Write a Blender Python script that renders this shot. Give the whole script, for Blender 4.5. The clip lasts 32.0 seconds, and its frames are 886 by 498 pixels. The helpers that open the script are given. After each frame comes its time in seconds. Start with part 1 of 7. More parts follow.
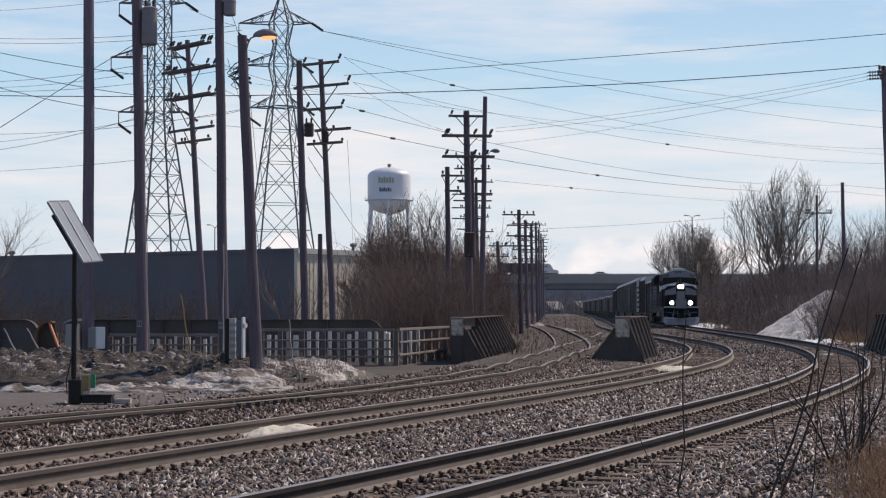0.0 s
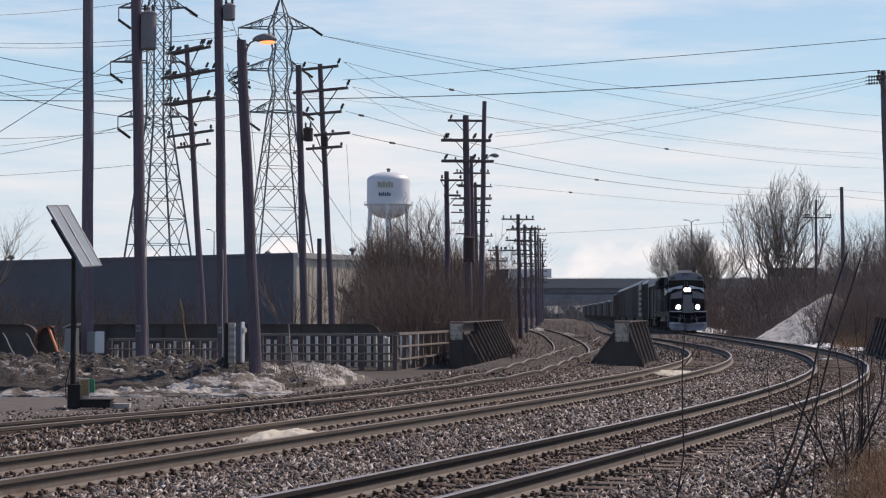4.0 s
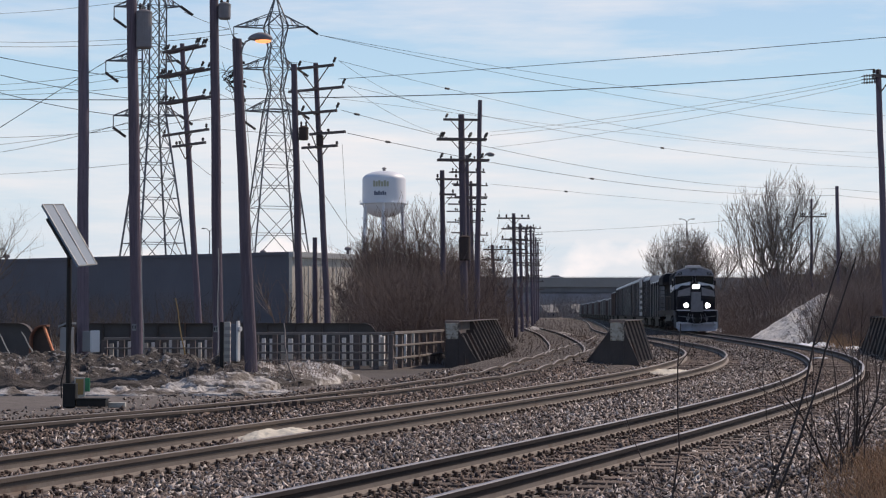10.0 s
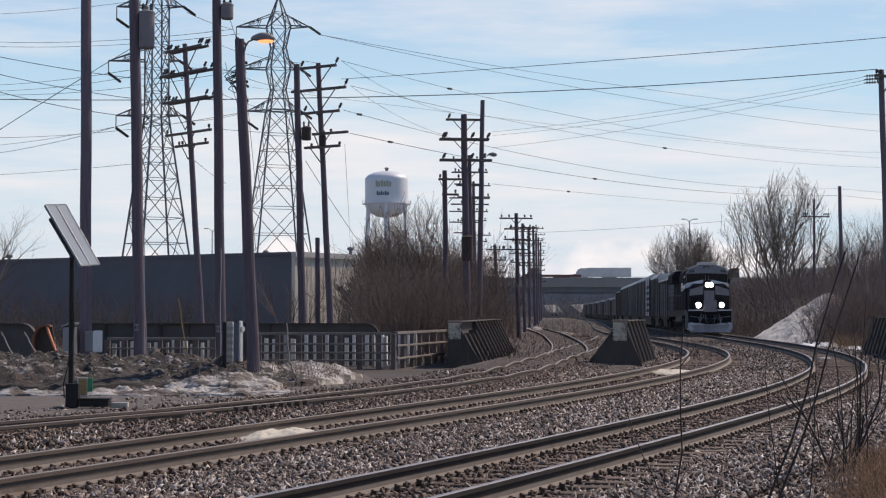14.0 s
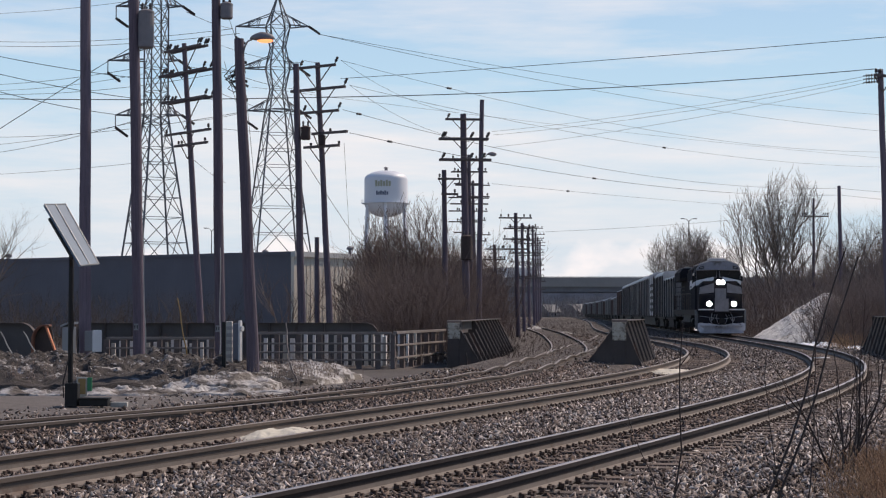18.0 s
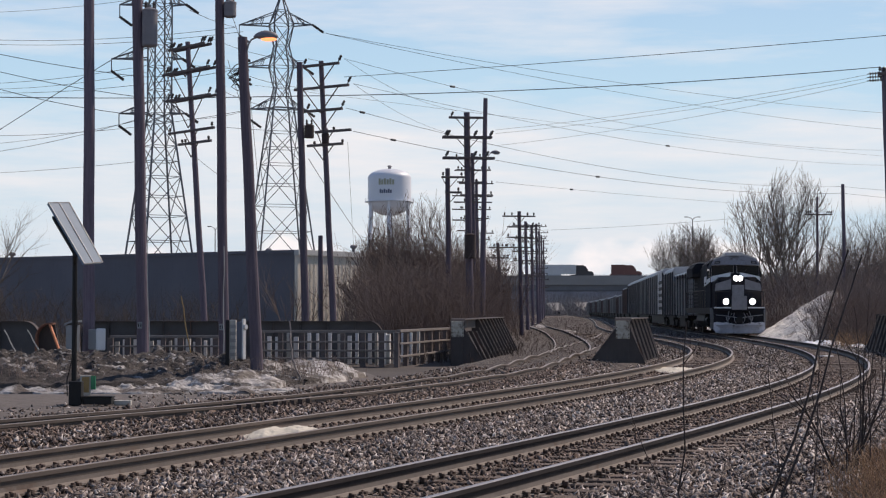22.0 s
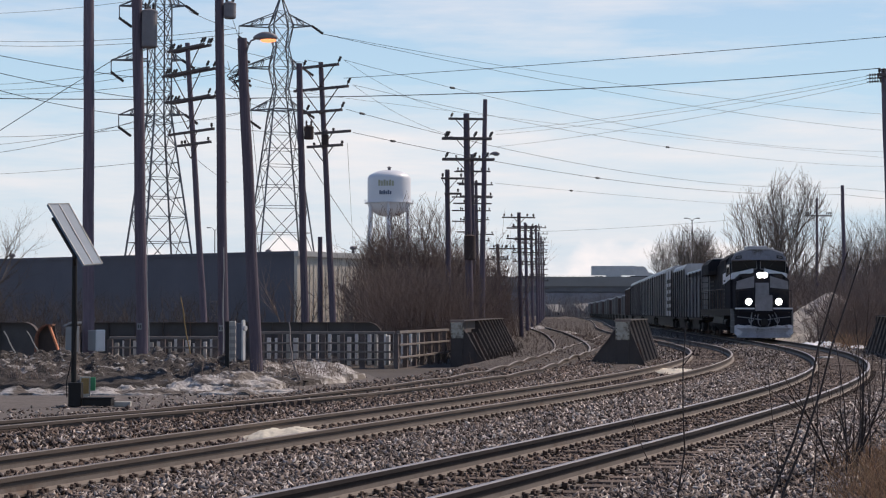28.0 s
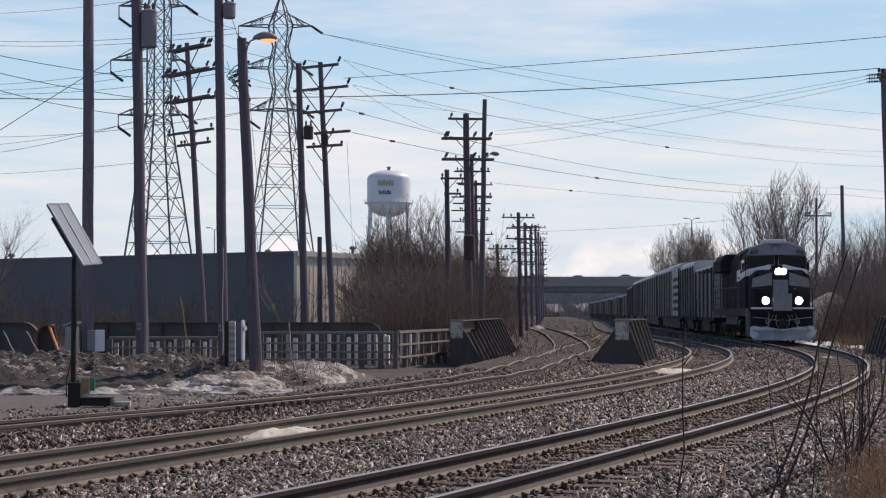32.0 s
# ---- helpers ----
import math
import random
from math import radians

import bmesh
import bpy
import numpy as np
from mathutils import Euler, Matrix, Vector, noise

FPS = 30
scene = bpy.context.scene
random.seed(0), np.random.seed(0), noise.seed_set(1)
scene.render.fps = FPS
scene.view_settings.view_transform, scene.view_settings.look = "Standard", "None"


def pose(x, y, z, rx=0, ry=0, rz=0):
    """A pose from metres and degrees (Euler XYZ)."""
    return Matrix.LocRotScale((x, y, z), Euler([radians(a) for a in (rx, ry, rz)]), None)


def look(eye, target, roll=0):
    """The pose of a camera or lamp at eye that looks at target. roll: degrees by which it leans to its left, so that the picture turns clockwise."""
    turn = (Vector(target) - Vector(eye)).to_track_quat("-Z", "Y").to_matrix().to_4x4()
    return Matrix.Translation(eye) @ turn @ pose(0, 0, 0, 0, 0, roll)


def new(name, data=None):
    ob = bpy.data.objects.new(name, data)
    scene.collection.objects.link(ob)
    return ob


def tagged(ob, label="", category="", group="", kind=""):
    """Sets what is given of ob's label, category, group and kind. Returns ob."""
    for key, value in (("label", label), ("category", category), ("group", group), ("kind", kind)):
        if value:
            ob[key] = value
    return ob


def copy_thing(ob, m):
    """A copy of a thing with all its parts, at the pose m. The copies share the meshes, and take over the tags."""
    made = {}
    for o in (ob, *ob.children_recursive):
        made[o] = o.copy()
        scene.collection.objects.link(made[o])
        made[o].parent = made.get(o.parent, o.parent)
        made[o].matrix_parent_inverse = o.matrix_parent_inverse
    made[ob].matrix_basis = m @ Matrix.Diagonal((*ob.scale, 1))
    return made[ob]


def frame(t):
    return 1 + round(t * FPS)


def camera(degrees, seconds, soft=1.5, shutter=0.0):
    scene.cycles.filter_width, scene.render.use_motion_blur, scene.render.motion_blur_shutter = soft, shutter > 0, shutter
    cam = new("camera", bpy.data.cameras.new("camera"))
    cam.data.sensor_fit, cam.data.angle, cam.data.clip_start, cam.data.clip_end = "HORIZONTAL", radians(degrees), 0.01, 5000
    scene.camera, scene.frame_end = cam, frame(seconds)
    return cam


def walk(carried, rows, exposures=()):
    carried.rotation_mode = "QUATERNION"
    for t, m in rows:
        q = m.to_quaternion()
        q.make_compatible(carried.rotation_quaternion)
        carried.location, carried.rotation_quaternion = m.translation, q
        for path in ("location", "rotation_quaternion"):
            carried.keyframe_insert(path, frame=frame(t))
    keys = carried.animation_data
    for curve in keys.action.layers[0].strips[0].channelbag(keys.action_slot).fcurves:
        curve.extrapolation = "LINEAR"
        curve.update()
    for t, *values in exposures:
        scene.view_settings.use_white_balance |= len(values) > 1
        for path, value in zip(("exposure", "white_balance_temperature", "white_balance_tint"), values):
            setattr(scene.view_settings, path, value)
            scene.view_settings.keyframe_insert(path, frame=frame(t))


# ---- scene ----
# ---- camera ----
cam = camera(2 * math.degrees(math.atan(784 / 3000)), 32.0, soft=1.2)
EYE = (0.0, 0.0, 1.53)


def aim(yaw, pitch):
    return pose(*EYE, 90 + pitch, 0, yaw)


walk(cam, [
    (0, aim(0.0877, 2.0292)),
    (0.5, aim(0.0877, 2.0350)),
    (1, aim(0.0965, 2.0635)),
    (1.5, aim(0.1139, 2.0928)),
    (2, aim(0.1170, 2.1284)),
    (2.5, aim(0.1022, 2.1514)),
    (3, aim(0.0876, 2.1803)),
    (3.5, aim(0.0643, 2.1804)),
    (5.5, aim(0.0613, 2.1951)),
    (6, aim(0.0584, 2.1833)),
    (6.5, aim(0.0555, 2.1804)),
    (7, aim(0.0467, 2.1803)),
    (7.5, aim(-0.0030, 2.1516)),
    (8, aim(-0.0495, 2.1514)),
    (8.5, aim(-0.0614, 2.1542)),
    (9, aim(-0.0877, 2.1542)),
    (9.5, aim(-0.0822, 2.1514)),
    (10, aim(-0.0878, 2.1486)),
    (10.5, aim(-0.0877, 2.1514)),
    (11, aim(-0.0583, 2.1542)),
    (11.5, aim(-0.0003, 2.1514)),
    (12, aim(0.0028, 2.1514)),
    (12.5, aim(0.0000, 2.1514)),
    (13, aim(0.0000, 2.1514)),
    (13.5, aim(0.0000, 2.1514)),
    (14, aim(0.0000, 2.1514)),
    (14.5, aim(0.0000, 2.1514)),
    (16.5, aim(0.0000, 2.1485)),
    (17, aim(0.0000, 2.1457)),
    (17.5, aim(0.0027, 2.1513)),
    (18, aim(-0.0202, 2.1372)),
    (18.5, aim(0.0262, 2.1513)),
    (19, aim(0.0060, 2.1542)),
    (19.5, aim(0.0294, 2.1514)),
    (20, aim(0.0441, 2.1486)),
    (20.5, aim(0.0499, 2.1485)),
    (21, aim(0.0586, 2.1341)),
    (21.5, aim(0.0876, 2.0990)),
    (22, aim(0.0991, 2.0813)),
    (22.5, aim(0.0698, 2.0957)),
    (23, aim(0.0296, 2.1166)),
    (23.5, aim(0.0294, 2.0929)),
    (24, aim(0.0295, 2.0986)),
    (24.5, aim(0.0381, 2.0957)),
    (25, aim(0.0294, 2.0959)),
    (25.5, aim(0.0266, 2.1165)),
    (27.5, aim(0.0558, 2.1228)),
    (28, aim(0.0876, 2.1228)),
    (28.5, aim(0.1081, 2.1256)),
    (29, aim(0.1022, 2.1256)),
    (29.5, aim(0.0963, 2.1256)),
    (30, aim(0.1022, 2.1257)),
    (30.5, aim(0.1108, 2.1341)),
    (31, aim(0.0963, 2.1258)),
    (31.5, aim(0.0876, 2.1511)),
    (32, aim(0.0732, 2.1229)),
], exposures=[(0.0, 0.0, 6800, 16), (32.0, 0.0, 6800, 16)])

# ---- world, sun ----
SUN_DIR = Vector((0.555, 0.43, 0.712)).normalized()
SUN_EL = math.asin(SUN_DIR.z)
SUN_AZ = math.atan2(SUN_DIR.x, SUN_DIR.y)

world = bpy.data.worlds.new("world")
scene.world = world
world.use_nodes = True


def make_sky():
    """Clear winter sky with a whitish haze low down and streaks of thin cloud."""
    nt = world.node_tree
    n, l = nt.nodes, nt.links
    n.clear()
    out = n.new("ShaderNodeOutputWorld")
    bg = n.new("ShaderNodeBackground")
    bg.inputs["Strength"].default_value = 0.10
    sky = n.new("ShaderNodeTexSky")
    sky.sky_type = "NISHITA"
    sky.sun_disc = False
    sky.sun_elevation = SUN_EL
    sky.sun_rotation = SUN_AZ
    sky.air_density, sky.dust_density, sky.ozone_density = 1.0, 0.6, 2.0
    co = n.new("ShaderNodeTexCoord")
    sep = n.new("ShaderNodeSeparateXYZ")
    l.new(co.outputs["Generated"], sep.inputs[0])

    def ramp(stops, fac):
        r = n.new("ShaderNodeValToRGB")
        e = r.color_ramp.elements
        for i, (p, c) in enumerate(stops):
            x = e[i] if i < 2 else e.new(p)
            x.position = p
            x.color = (*c, 1) if isinstance(c, tuple) else (c, c, c, 1)
        l.new(fac, r.inputs[0])
        return r.outputs[0]

    def mix(fac, a, b):
        m = n.new("ShaderNodeMixRGB")
        l.new(fac, m.inputs[0])
        for k, v in ((1, a), (2, b)):
            if isinstance(v, tuple):
                m.inputs[k].default_value = (*v, 1)
            else:
                l.new(v, m.inputs[k])
        return m.outputs[0]

    def streaks(scale, stretch, detail, rough):
        mp = n.new("ShaderNodeMapping")
        mp.inputs["Scale"].default_value = stretch
        ns = n.new("ShaderNodeTexNoise")
        ns.inputs["Scale"].default_value = scale
        ns.inputs["Detail"].default_value = detail
        ns.inputs["Roughness"].default_value = rough
        l.new(co.outputs["Generated"], mp.inputs[0])
        l.new(mp.outputs[0], ns.inputs["Vector"])
        return ns.outputs["Fac"]

    def plus(a, b):
        m = n.new("ShaderNodeMath")
        m.operation = "ADD"
        l.new(a, m.inputs[0])
        l.new(b, m.inputs[1])
        h = n.new("ShaderNodeMath")
        h.operation = "MULTIPLY"
        h.inputs[1].default_value = 0.5
        l.new(m.outputs[0], h.inputs[0])
        return h.outputs[0]

    z = sep.outputs["Z"]
    haze = n.new("ShaderNodeMixRGB")
    hz = ramp([(0.0, (0.62, 0.74, 0.85)), (1.0, (0.06, 0.13, 0.30)), (0.06, (0.58, 0.755, 0.87)), (0.13, (0.485, 0.730, 0.905)), (0.20, (0.40, 0.625, 0.87)), (0.30, (0.20, 0.34, 0.58)), (0.50, (0.10, 0.20, 0.40))], z)
    ten = n.new("ShaderNodeMixRGB")
    ten.blend_type = "MULTIPLY"
    ten.inputs[0].default_value = 1.0
    ten.inputs[2].default_value = (10.0, 10.0, 10.0, 1)
    l.new(hz, ten.inputs[1])
    base = mix(ramp([(0.0, 0.95), (1.0, 0.6), (0.2, 0.9), (0.5, 0.8)], z), sky.outputs[0], ten.outputs[0])
    # long thin streaks, thickest between four and seven degrees up
    band = ramp([(0.0, 0.50), (1.0, 0.20), (0.035, 0.48), (0.055, 0.44), (0.072, 0.56), (0.102, 0.58), (0.118, 0.40), (0.14, 0.30), (0.168, 0.40), (0.178, 0.41), (0.19, 0.32), (0.3, 0.2)], z)
    thin = ramp([(0.40, 0.0), (0.64, 0.9)], plus(streaks(3.0, (2.0, 2.0, 15.0), 9, 0.6), band))
    base = mix(thin, base, (9.2, 9.1, 9.1))
    # small heaped clouds just over the horizon
    low = ramp([(0.0, 0.40), (1.0, 0.0), (0.012, 0.52), (0.030, 0.60), (0.040, 0.46), (0.055, 0.2)], z)
    puff = ramp([(0.50, 0.0), (0.56, 1.0)], plus(streaks(16.0, (1, 1, 1.6), 6, 0.5), low))
    base = mix(puff, base, (9.4, 9.4, 9.5))
    l.new(base, bg.inputs["Color"])
    l.new(bg.outputs[0], out.inputs[0])


make_sky()
sun = new("sun", bpy.data.lights.new("sun", "SUN"))
sun.data.energy, sun.data.angle, sun.data.color = 3.95, radians(0.53), (1.0, 0.89, 0.76)
sun.matrix_world = look(SUN_DIR * 200, (0, 0, 0))


# ---- materials ----
def mat(name, c1, c2=None, scale=4.0, rough=0.8, metal=0.0, bump=0.3, fine=60.0, stretch=(1, 1, 1), vary=0.0, dirt=None, dirt_at=0.6, dist=0.01):
    """Noise-mixed two-tone surface with fine relief, optional stains and object-to-object variation."""
    m = bpy.data.materials.new(name)
    m.use_nodes = True
    nt = m.node_tree
    n, l = nt.nodes, nt.links
    b = n["Principled BSDF"]
    c2 = c2 or tuple(v * 0.7 for v in c1)
    co = n.new("ShaderNodeTexCoord")
    mp = n.new("ShaderNodeMapping")
    mp.inputs["Scale"].default_value = stretch
    l.new(co.outputs["Object"], mp.inputs[0])
    n1 = n.new("ShaderNodeTexNoise")
    n1.inputs["Scale"].default_value = scale
    n1.inputs["Detail"].default_value = 8
    n1.inputs["Roughness"].default_value = 0.65
    n2 = n.new("ShaderNodeTexNoise")
    n2.inputs["Scale"].default_value = fine
    n2.inputs["Detail"].default_value = 4
    l.new(mp.outputs[0], n1.inputs["Vector"])
    l.new(mp.outputs[0], n2.inputs["Vector"])
    ramp = n.new("ShaderNodeValToRGB")
    ramp.color_ramp.elements[0].position, ramp.color_ramp.elements[1].position = 0.3, 0.7
    ramp.color_ramp.elements[0].color, ramp.color_ramp.elements[1].color = (*c2, 1), (*c1, 1)
    mixf = n.new("ShaderNodeMath")
    mixf.operation = "MULTIPLY_ADD"
    mixf.inputs[1].default_value = 0.35
    l.new(n2.outputs["Fac"], mixf.inputs[0])
    sc = n.new("ShaderNodeMath")
    sc.operation = "MULTIPLY"
    sc.inputs[1].default_value = 0.65
    l.new(n1.outputs["Fac"], sc.inputs[0])
    l.new(sc.outputs[0], mixf.inputs[2])
    l.new(mixf.outputs[0], ramp.inputs[0])
    col = ramp.outputs[0]
    if dirt:
        n3 = n.new("ShaderNodeTexNoise")
        n3.inputs["Scale"].default_value = scale * 0.37
        n3.inputs["Detail"].default_value = 10
        n3.inputs["Roughness"].default_value = 0.7
        l.new(mp.outputs[0], n3.inputs["Vector"])
        r3 = n.new("ShaderNodeValToRGB")
        r3.color_ramp.elements[0].position, r3.color_ramp.elements[1].position = dirt_at - 0.04, dirt_at + 0.06
        l.new(n3.outputs["Fac"], r3.inputs[0])
        mx = n.new("ShaderNodeMixRGB")
        mx.inputs[2].default_value = (*dirt, 1)
        l.new(r3.outputs[0], mx.inputs[0])
        l.new(col, mx.inputs[1])
        col = mx.outputs[0]
    if vary:
        oi = n.new("ShaderNodeObjectInfo")
        hv = n.new("ShaderNodeHueSaturation")
        mr = n.new("ShaderNodeMapRange")
        mr.inputs["To Min"].default_value, mr.inputs["To Max"].default_value = 1 - vary, 1 + vary
        l.new(oi.outputs["Random"], mr.inputs[0])
        l.new(mr.outputs[0], hv.inputs["Value"])
        l.new(col, hv.inputs["Color"])
        col = hv.outputs[0]
    l.new(col, b.inputs["Base Color"])
    b.inputs["Roughness"].default_value, b.inputs["Metallic"].default_value = rough, metal
    if bump:
        bp = n.new("ShaderNodeBump")
        bp.inputs["Strength"].default_value, bp.inputs["Distance"].default_value = bump, dist
        l.new(mixf.outputs[0], bp.inputs["Height"])
        l.new(bp.outputs[0], b.inputs["Normal"])
    return m


def island_mat(name, colours, rough=0.9):
    """Every loose piece of the mesh takes its own tone."""
    m = bpy.data.materials.new(name)
    m.use_nodes = True
    n, l = m.node_tree.nodes, m.node_tree.links
    g = n.new("ShaderNodeNewGeometry")
    r = n.new("ShaderNodeValToRGB")
    r.color_ramp.elements[0].color, r.color_ramp.elements[1].color = (*colours[0], 1), (*colours[-1], 1)
    for i, c in enumerate(colours[1:-1]):
        r.color_ramp.elements.new((i + 1) / (len(colours) - 1)).color = (*c, 1)
    l.new(g.outputs["Random Per Island"], r.inputs[0])
    co = n.new("ShaderNodeTexCoord")
    ns = n.new("ShaderNodeTexNoise")
    ns.inputs["Scale"].default_value = 70
    l.new(co.outputs["Object"], ns.inputs["Vector"])
    mx = n.new("ShaderNodeMixRGB")
    mx.blend_type = "MULTIPLY"
    mx.inputs[0].default_value = 0.5
    l.new(r.outputs[0], mx.inputs[1])
    l.new(ns.outputs["Fac"], mx.inputs[2])
    l.new(mx.outputs[0], n["Principled BSDF"].inputs["Base Color"])
    n["Principled BSDF"].inputs["Roughness"].default_value = rough
    return m


def glow(name, colour, strength):
    m = bpy.data.materials.new(name)
    m.use_nodes = True
    b = m.node_tree.nodes["Principled BSDF"]
    b.inputs["Base Color"].default_value = (*colour, 1)
    b.inputs["Emission Color"].default_value = (*colour, 1)
    b.inputs["Emission Strength"].default_value = strength
    return m


def stone_bed(name, tones, size):
    """Packed broken stone: each cell its own tone, with dark gaps and relief."""
    m = bpy.data.materials.new(name)
    m.use_nodes = True
    n, l = m.node_tree.nodes, m.node_tree.links
    b = n["Principled BSDF"]
    co = n.new("ShaderNodeTexCoord")
    v1 = n.new("ShaderNodeTexVoronoi")
    v1.inputs["Scale"].default_value = 1 / size
    l.new(co.outputs["Object"], v1.inputs["Vector"])
    sp = n.new("ShaderNodeSeparateXYZ")
    l.new(v1.outputs["Color"], sp.inputs[0])
    r = n.new("ShaderNodeValToRGB")
    e = r.color_ramp.elements
    e[0].color, e[1].color = (*tones[0], 1), (*tones[-1], 1)
    for i, c in enumerate(tones[1:-1]):
        e.new((i + 1) / (len(tones) - 1)).color = (*c, 1)
    l.new(sp.outputs["X"], r.inputs[0])
    big = n.new("ShaderNodeTexNoise")
    big.inputs["Scale"].default_value = 1.3
    big.inputs["Detail"].default_value = 9
    big.inputs["Roughness"].default_value = 0.7
    l.new(co.outputs["Object"], big.inputs["Vector"])
    rb = n.new("ShaderNodeValToRGB")
    rb.color_ramp.elements[0].position, rb.color_ramp.elements[1].position = 0.35, 0.7
    rb.color_ramp.elements[0].color, rb.color_ramp.elements[1].color = (1.05, 1.05, 1.05, 1), (0.45, 0.39, 0.34, 1)
    l.new(big.outputs["Fac"], rb.inputs[0])
    mx = n.new("ShaderNodeMixRGB")
    mx.blend_type = "MULTIPLY"
    mx.inputs[0].default_value = 1.0
    l.new(r.outputs[0], mx.inputs[1])
    l.new(rb.outputs[0], mx.inputs[2])
    l.new(mx.outputs[0], b.inputs["Base Color"])
    b.inputs["Roughness"].default_value = 0.95
    tilt = n.new("ShaderNodeMath")
    tilt.operation = "SUBTRACT"
    l.new(sp.outputs["Y"], tilt.inputs[0])
    l.new(v1.outputs["Distance"], tilt.inputs[1])
    bp = n.new("ShaderNodeBump")
    bp.inputs["Strength"].default_value, bp.inputs["Distance"].default_value = 1.0, size * 0.8
    l.new(tilt.outputs[0], bp.inputs["Height"])
    l.new(bp.outputs[0], b.inputs["Normal"])
    return m


M_BALLAST = stone_bed("ballast_stone", [(0.040, 0.031, 0.027), (0.10, 0.077, 0.066), (0.21, 0.17, 0.15), (0.07, 0.050, 0.042), (0.36, 0.31, 0.28), (0.05, 0.038, 0.033)], 0.055)
M_GROUND = mat("bare_ground", (0.090, 0.072, 0.062), (0.042, 0.034, 0.030), scale=0.35, fine=9, bump=0.8, rough=0.95, dist=0.05)
M_LOT = mat("dirty_asphalt", (0.165, 0.140, 0.126), (0.056, 0.047, 0.042), scale=3.4, fine=18, bump=1.0, rough=0.95, dirt=(0.21, 0.185, 0.17), dirt_at=0.66, dist=0.03)
M_STONE = island_mat("crushed_stone", [(0.050, 0.037, 0.033), (0.14, 0.106, 0.092), (0.29, 0.235, 0.212), (0.105, 0.071, 0.060), (0.045, 0.034, 0.030), (0.78, 0.71, 0.665), (0.38, 0.315, 0.29), (0.065, 0.048, 0.042), (0.56, 0.48, 0.44)])
M_RUSTSTONE = island_mat("rust_stained_stone", [(0.070, 0.050, 0.042), (0.17, 0.118, 0.094), (0.27, 0.20, 0.165), (0.11, 0.074, 0.059), (0.050, 0.037, 0.032), (0.42, 0.345, 0.31), (0.20, 0.145, 0.118)])
M_CINDER = stone_bed("cinder_dirt", [(0.040, 0.032, 0.029), (0.080, 0.064, 0.056), (0.125, 0.100, 0.088), (0.055, 0.043, 0.038), (0.21, 0.172, 0.152), (0.045, 0.036, 0.032)], 0.06)
M_TIE = mat("weathered_tie", (0.155, 0.114, 0.092), (0.070, 0.051, 0.043), scale=3, fine=40, stretch=(1, 8, 8), bump=0.7, rough=0.95, vary=0.35)
M_RUST = mat("rusty_steel", (0.155, 0.118, 0.096), (0.080, 0.060, 0.050), scale=6, fine=80, bump=0.3, rough=0.75, metal=0.2)
M_SPIKE = mat("dark_rusty_spike", (0.095, 0.063, 0.050), (0.050, 0.034, 0.028), scale=9, fine=80, bump=0.3, rough=0.85)
# Dark rail side is painted shade; the pale foot stands for sun below it.
M_RAIL = mat("shaded_rail_side", (0.050, 0.041, 0.040), (0.026, 0.022, 0.022), scale=2, fine=50, bump=0.2, rough=0.7, dirt=(0.085, 0.062, 0.050), dirt_at=0.66)
M_RAILFOOT = mat("pale_rail_foot", (0.215, 0.182, 0.160), (0.13, 0.108, 0.094), scale=3, fine=40, bump=0.3, rough=0.85, dirt=(0.13, 0.092, 0.072), dirt_at=0.60)
M_RAIL.node_tree.nodes["Principled BSDF"].inputs["Specular IOR Level"].default_value = 0.12
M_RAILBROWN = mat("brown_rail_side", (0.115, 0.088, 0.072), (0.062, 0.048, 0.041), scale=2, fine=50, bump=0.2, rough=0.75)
M_POLISH = mat("polished_rail_head", (0.36, 0.34, 0.35), (0.24, 0.225, 0.23), scale=2, fine=90, stretch=(1, 1, 1), bump=0.08, rough=0.5, metal=0.9)
M_DULLRAIL = mat("dull_rail_head", (0.34, 0.29, 0.25), (0.20, 0.165, 0.14), scale=3, fine=90, bump=0.1, rough=0.5, metal=0.7)
M_POLE = mat("creosoted_pole", (0.175, 0.140, 0.175), (0.072, 0.057, 0.072), scale=3, fine=40, stretch=(6, 6, 0.4), bump=0.7, rough=0.9, vary=0.22)
M_ARM = mat("weathered_arm", (0.16, 0.130, 0.125), (0.08, 0.064, 0.062), scale=4, fine=50, bump=0.4, rough=0.9)
M_GIRDER = mat("sooty_girder_steel", (0.088, 0.071, 0.067), (0.044, 0.036, 0.035), scale=2.2, fine=40, stretch=(1, 1, 0.5), bump=0.5, rough=0.7, metal=0.2, dirt=(0.12, 0.070, 0.052), dirt_at=0.60)
M_ENDPLATE = mat("peeling_pale_paint", (0.54, 0.51, 0.44), (0.28, 0.25, 0.205), scale=9, fine=40, bump=0.3, rough=0.8, dirt=(0.12, 0.09, 0.07), dirt_at=0.56)
M_EDGE = mat("pale_brace_edge", (0.40, 0.34, 0.30), (0.20, 0.16, 0.14), scale=3, fine=30, rough=0.7, metal=0.2)
M_SHED_DARK = mat("dark_grey_metal_wall", (0.135, 0.134, 0.162), (0.092, 0.092, 0.112), scale=0.22, fine=12, bump=0.1, rough=0.7)
M_SHED_TAN = mat("tan_metal_wall", (0.68, 0.61, 0.51), (0.60, 0.53, 0.44), scale=0.4, fine=10, bump=0.1, rough=0.7)
M_ROOF = mat("pale_metal_roof", (0.55, 0.54, 0.52), scale=0.5, fine=10, rough=0.6)
M_LATTICE = mat("galvanised_lattice", (0.17, 0.175, 0.19), (0.12, 0.125, 0.135), scale=2, fine=20, bump=0.1, rough=0.6, metal=0.4)
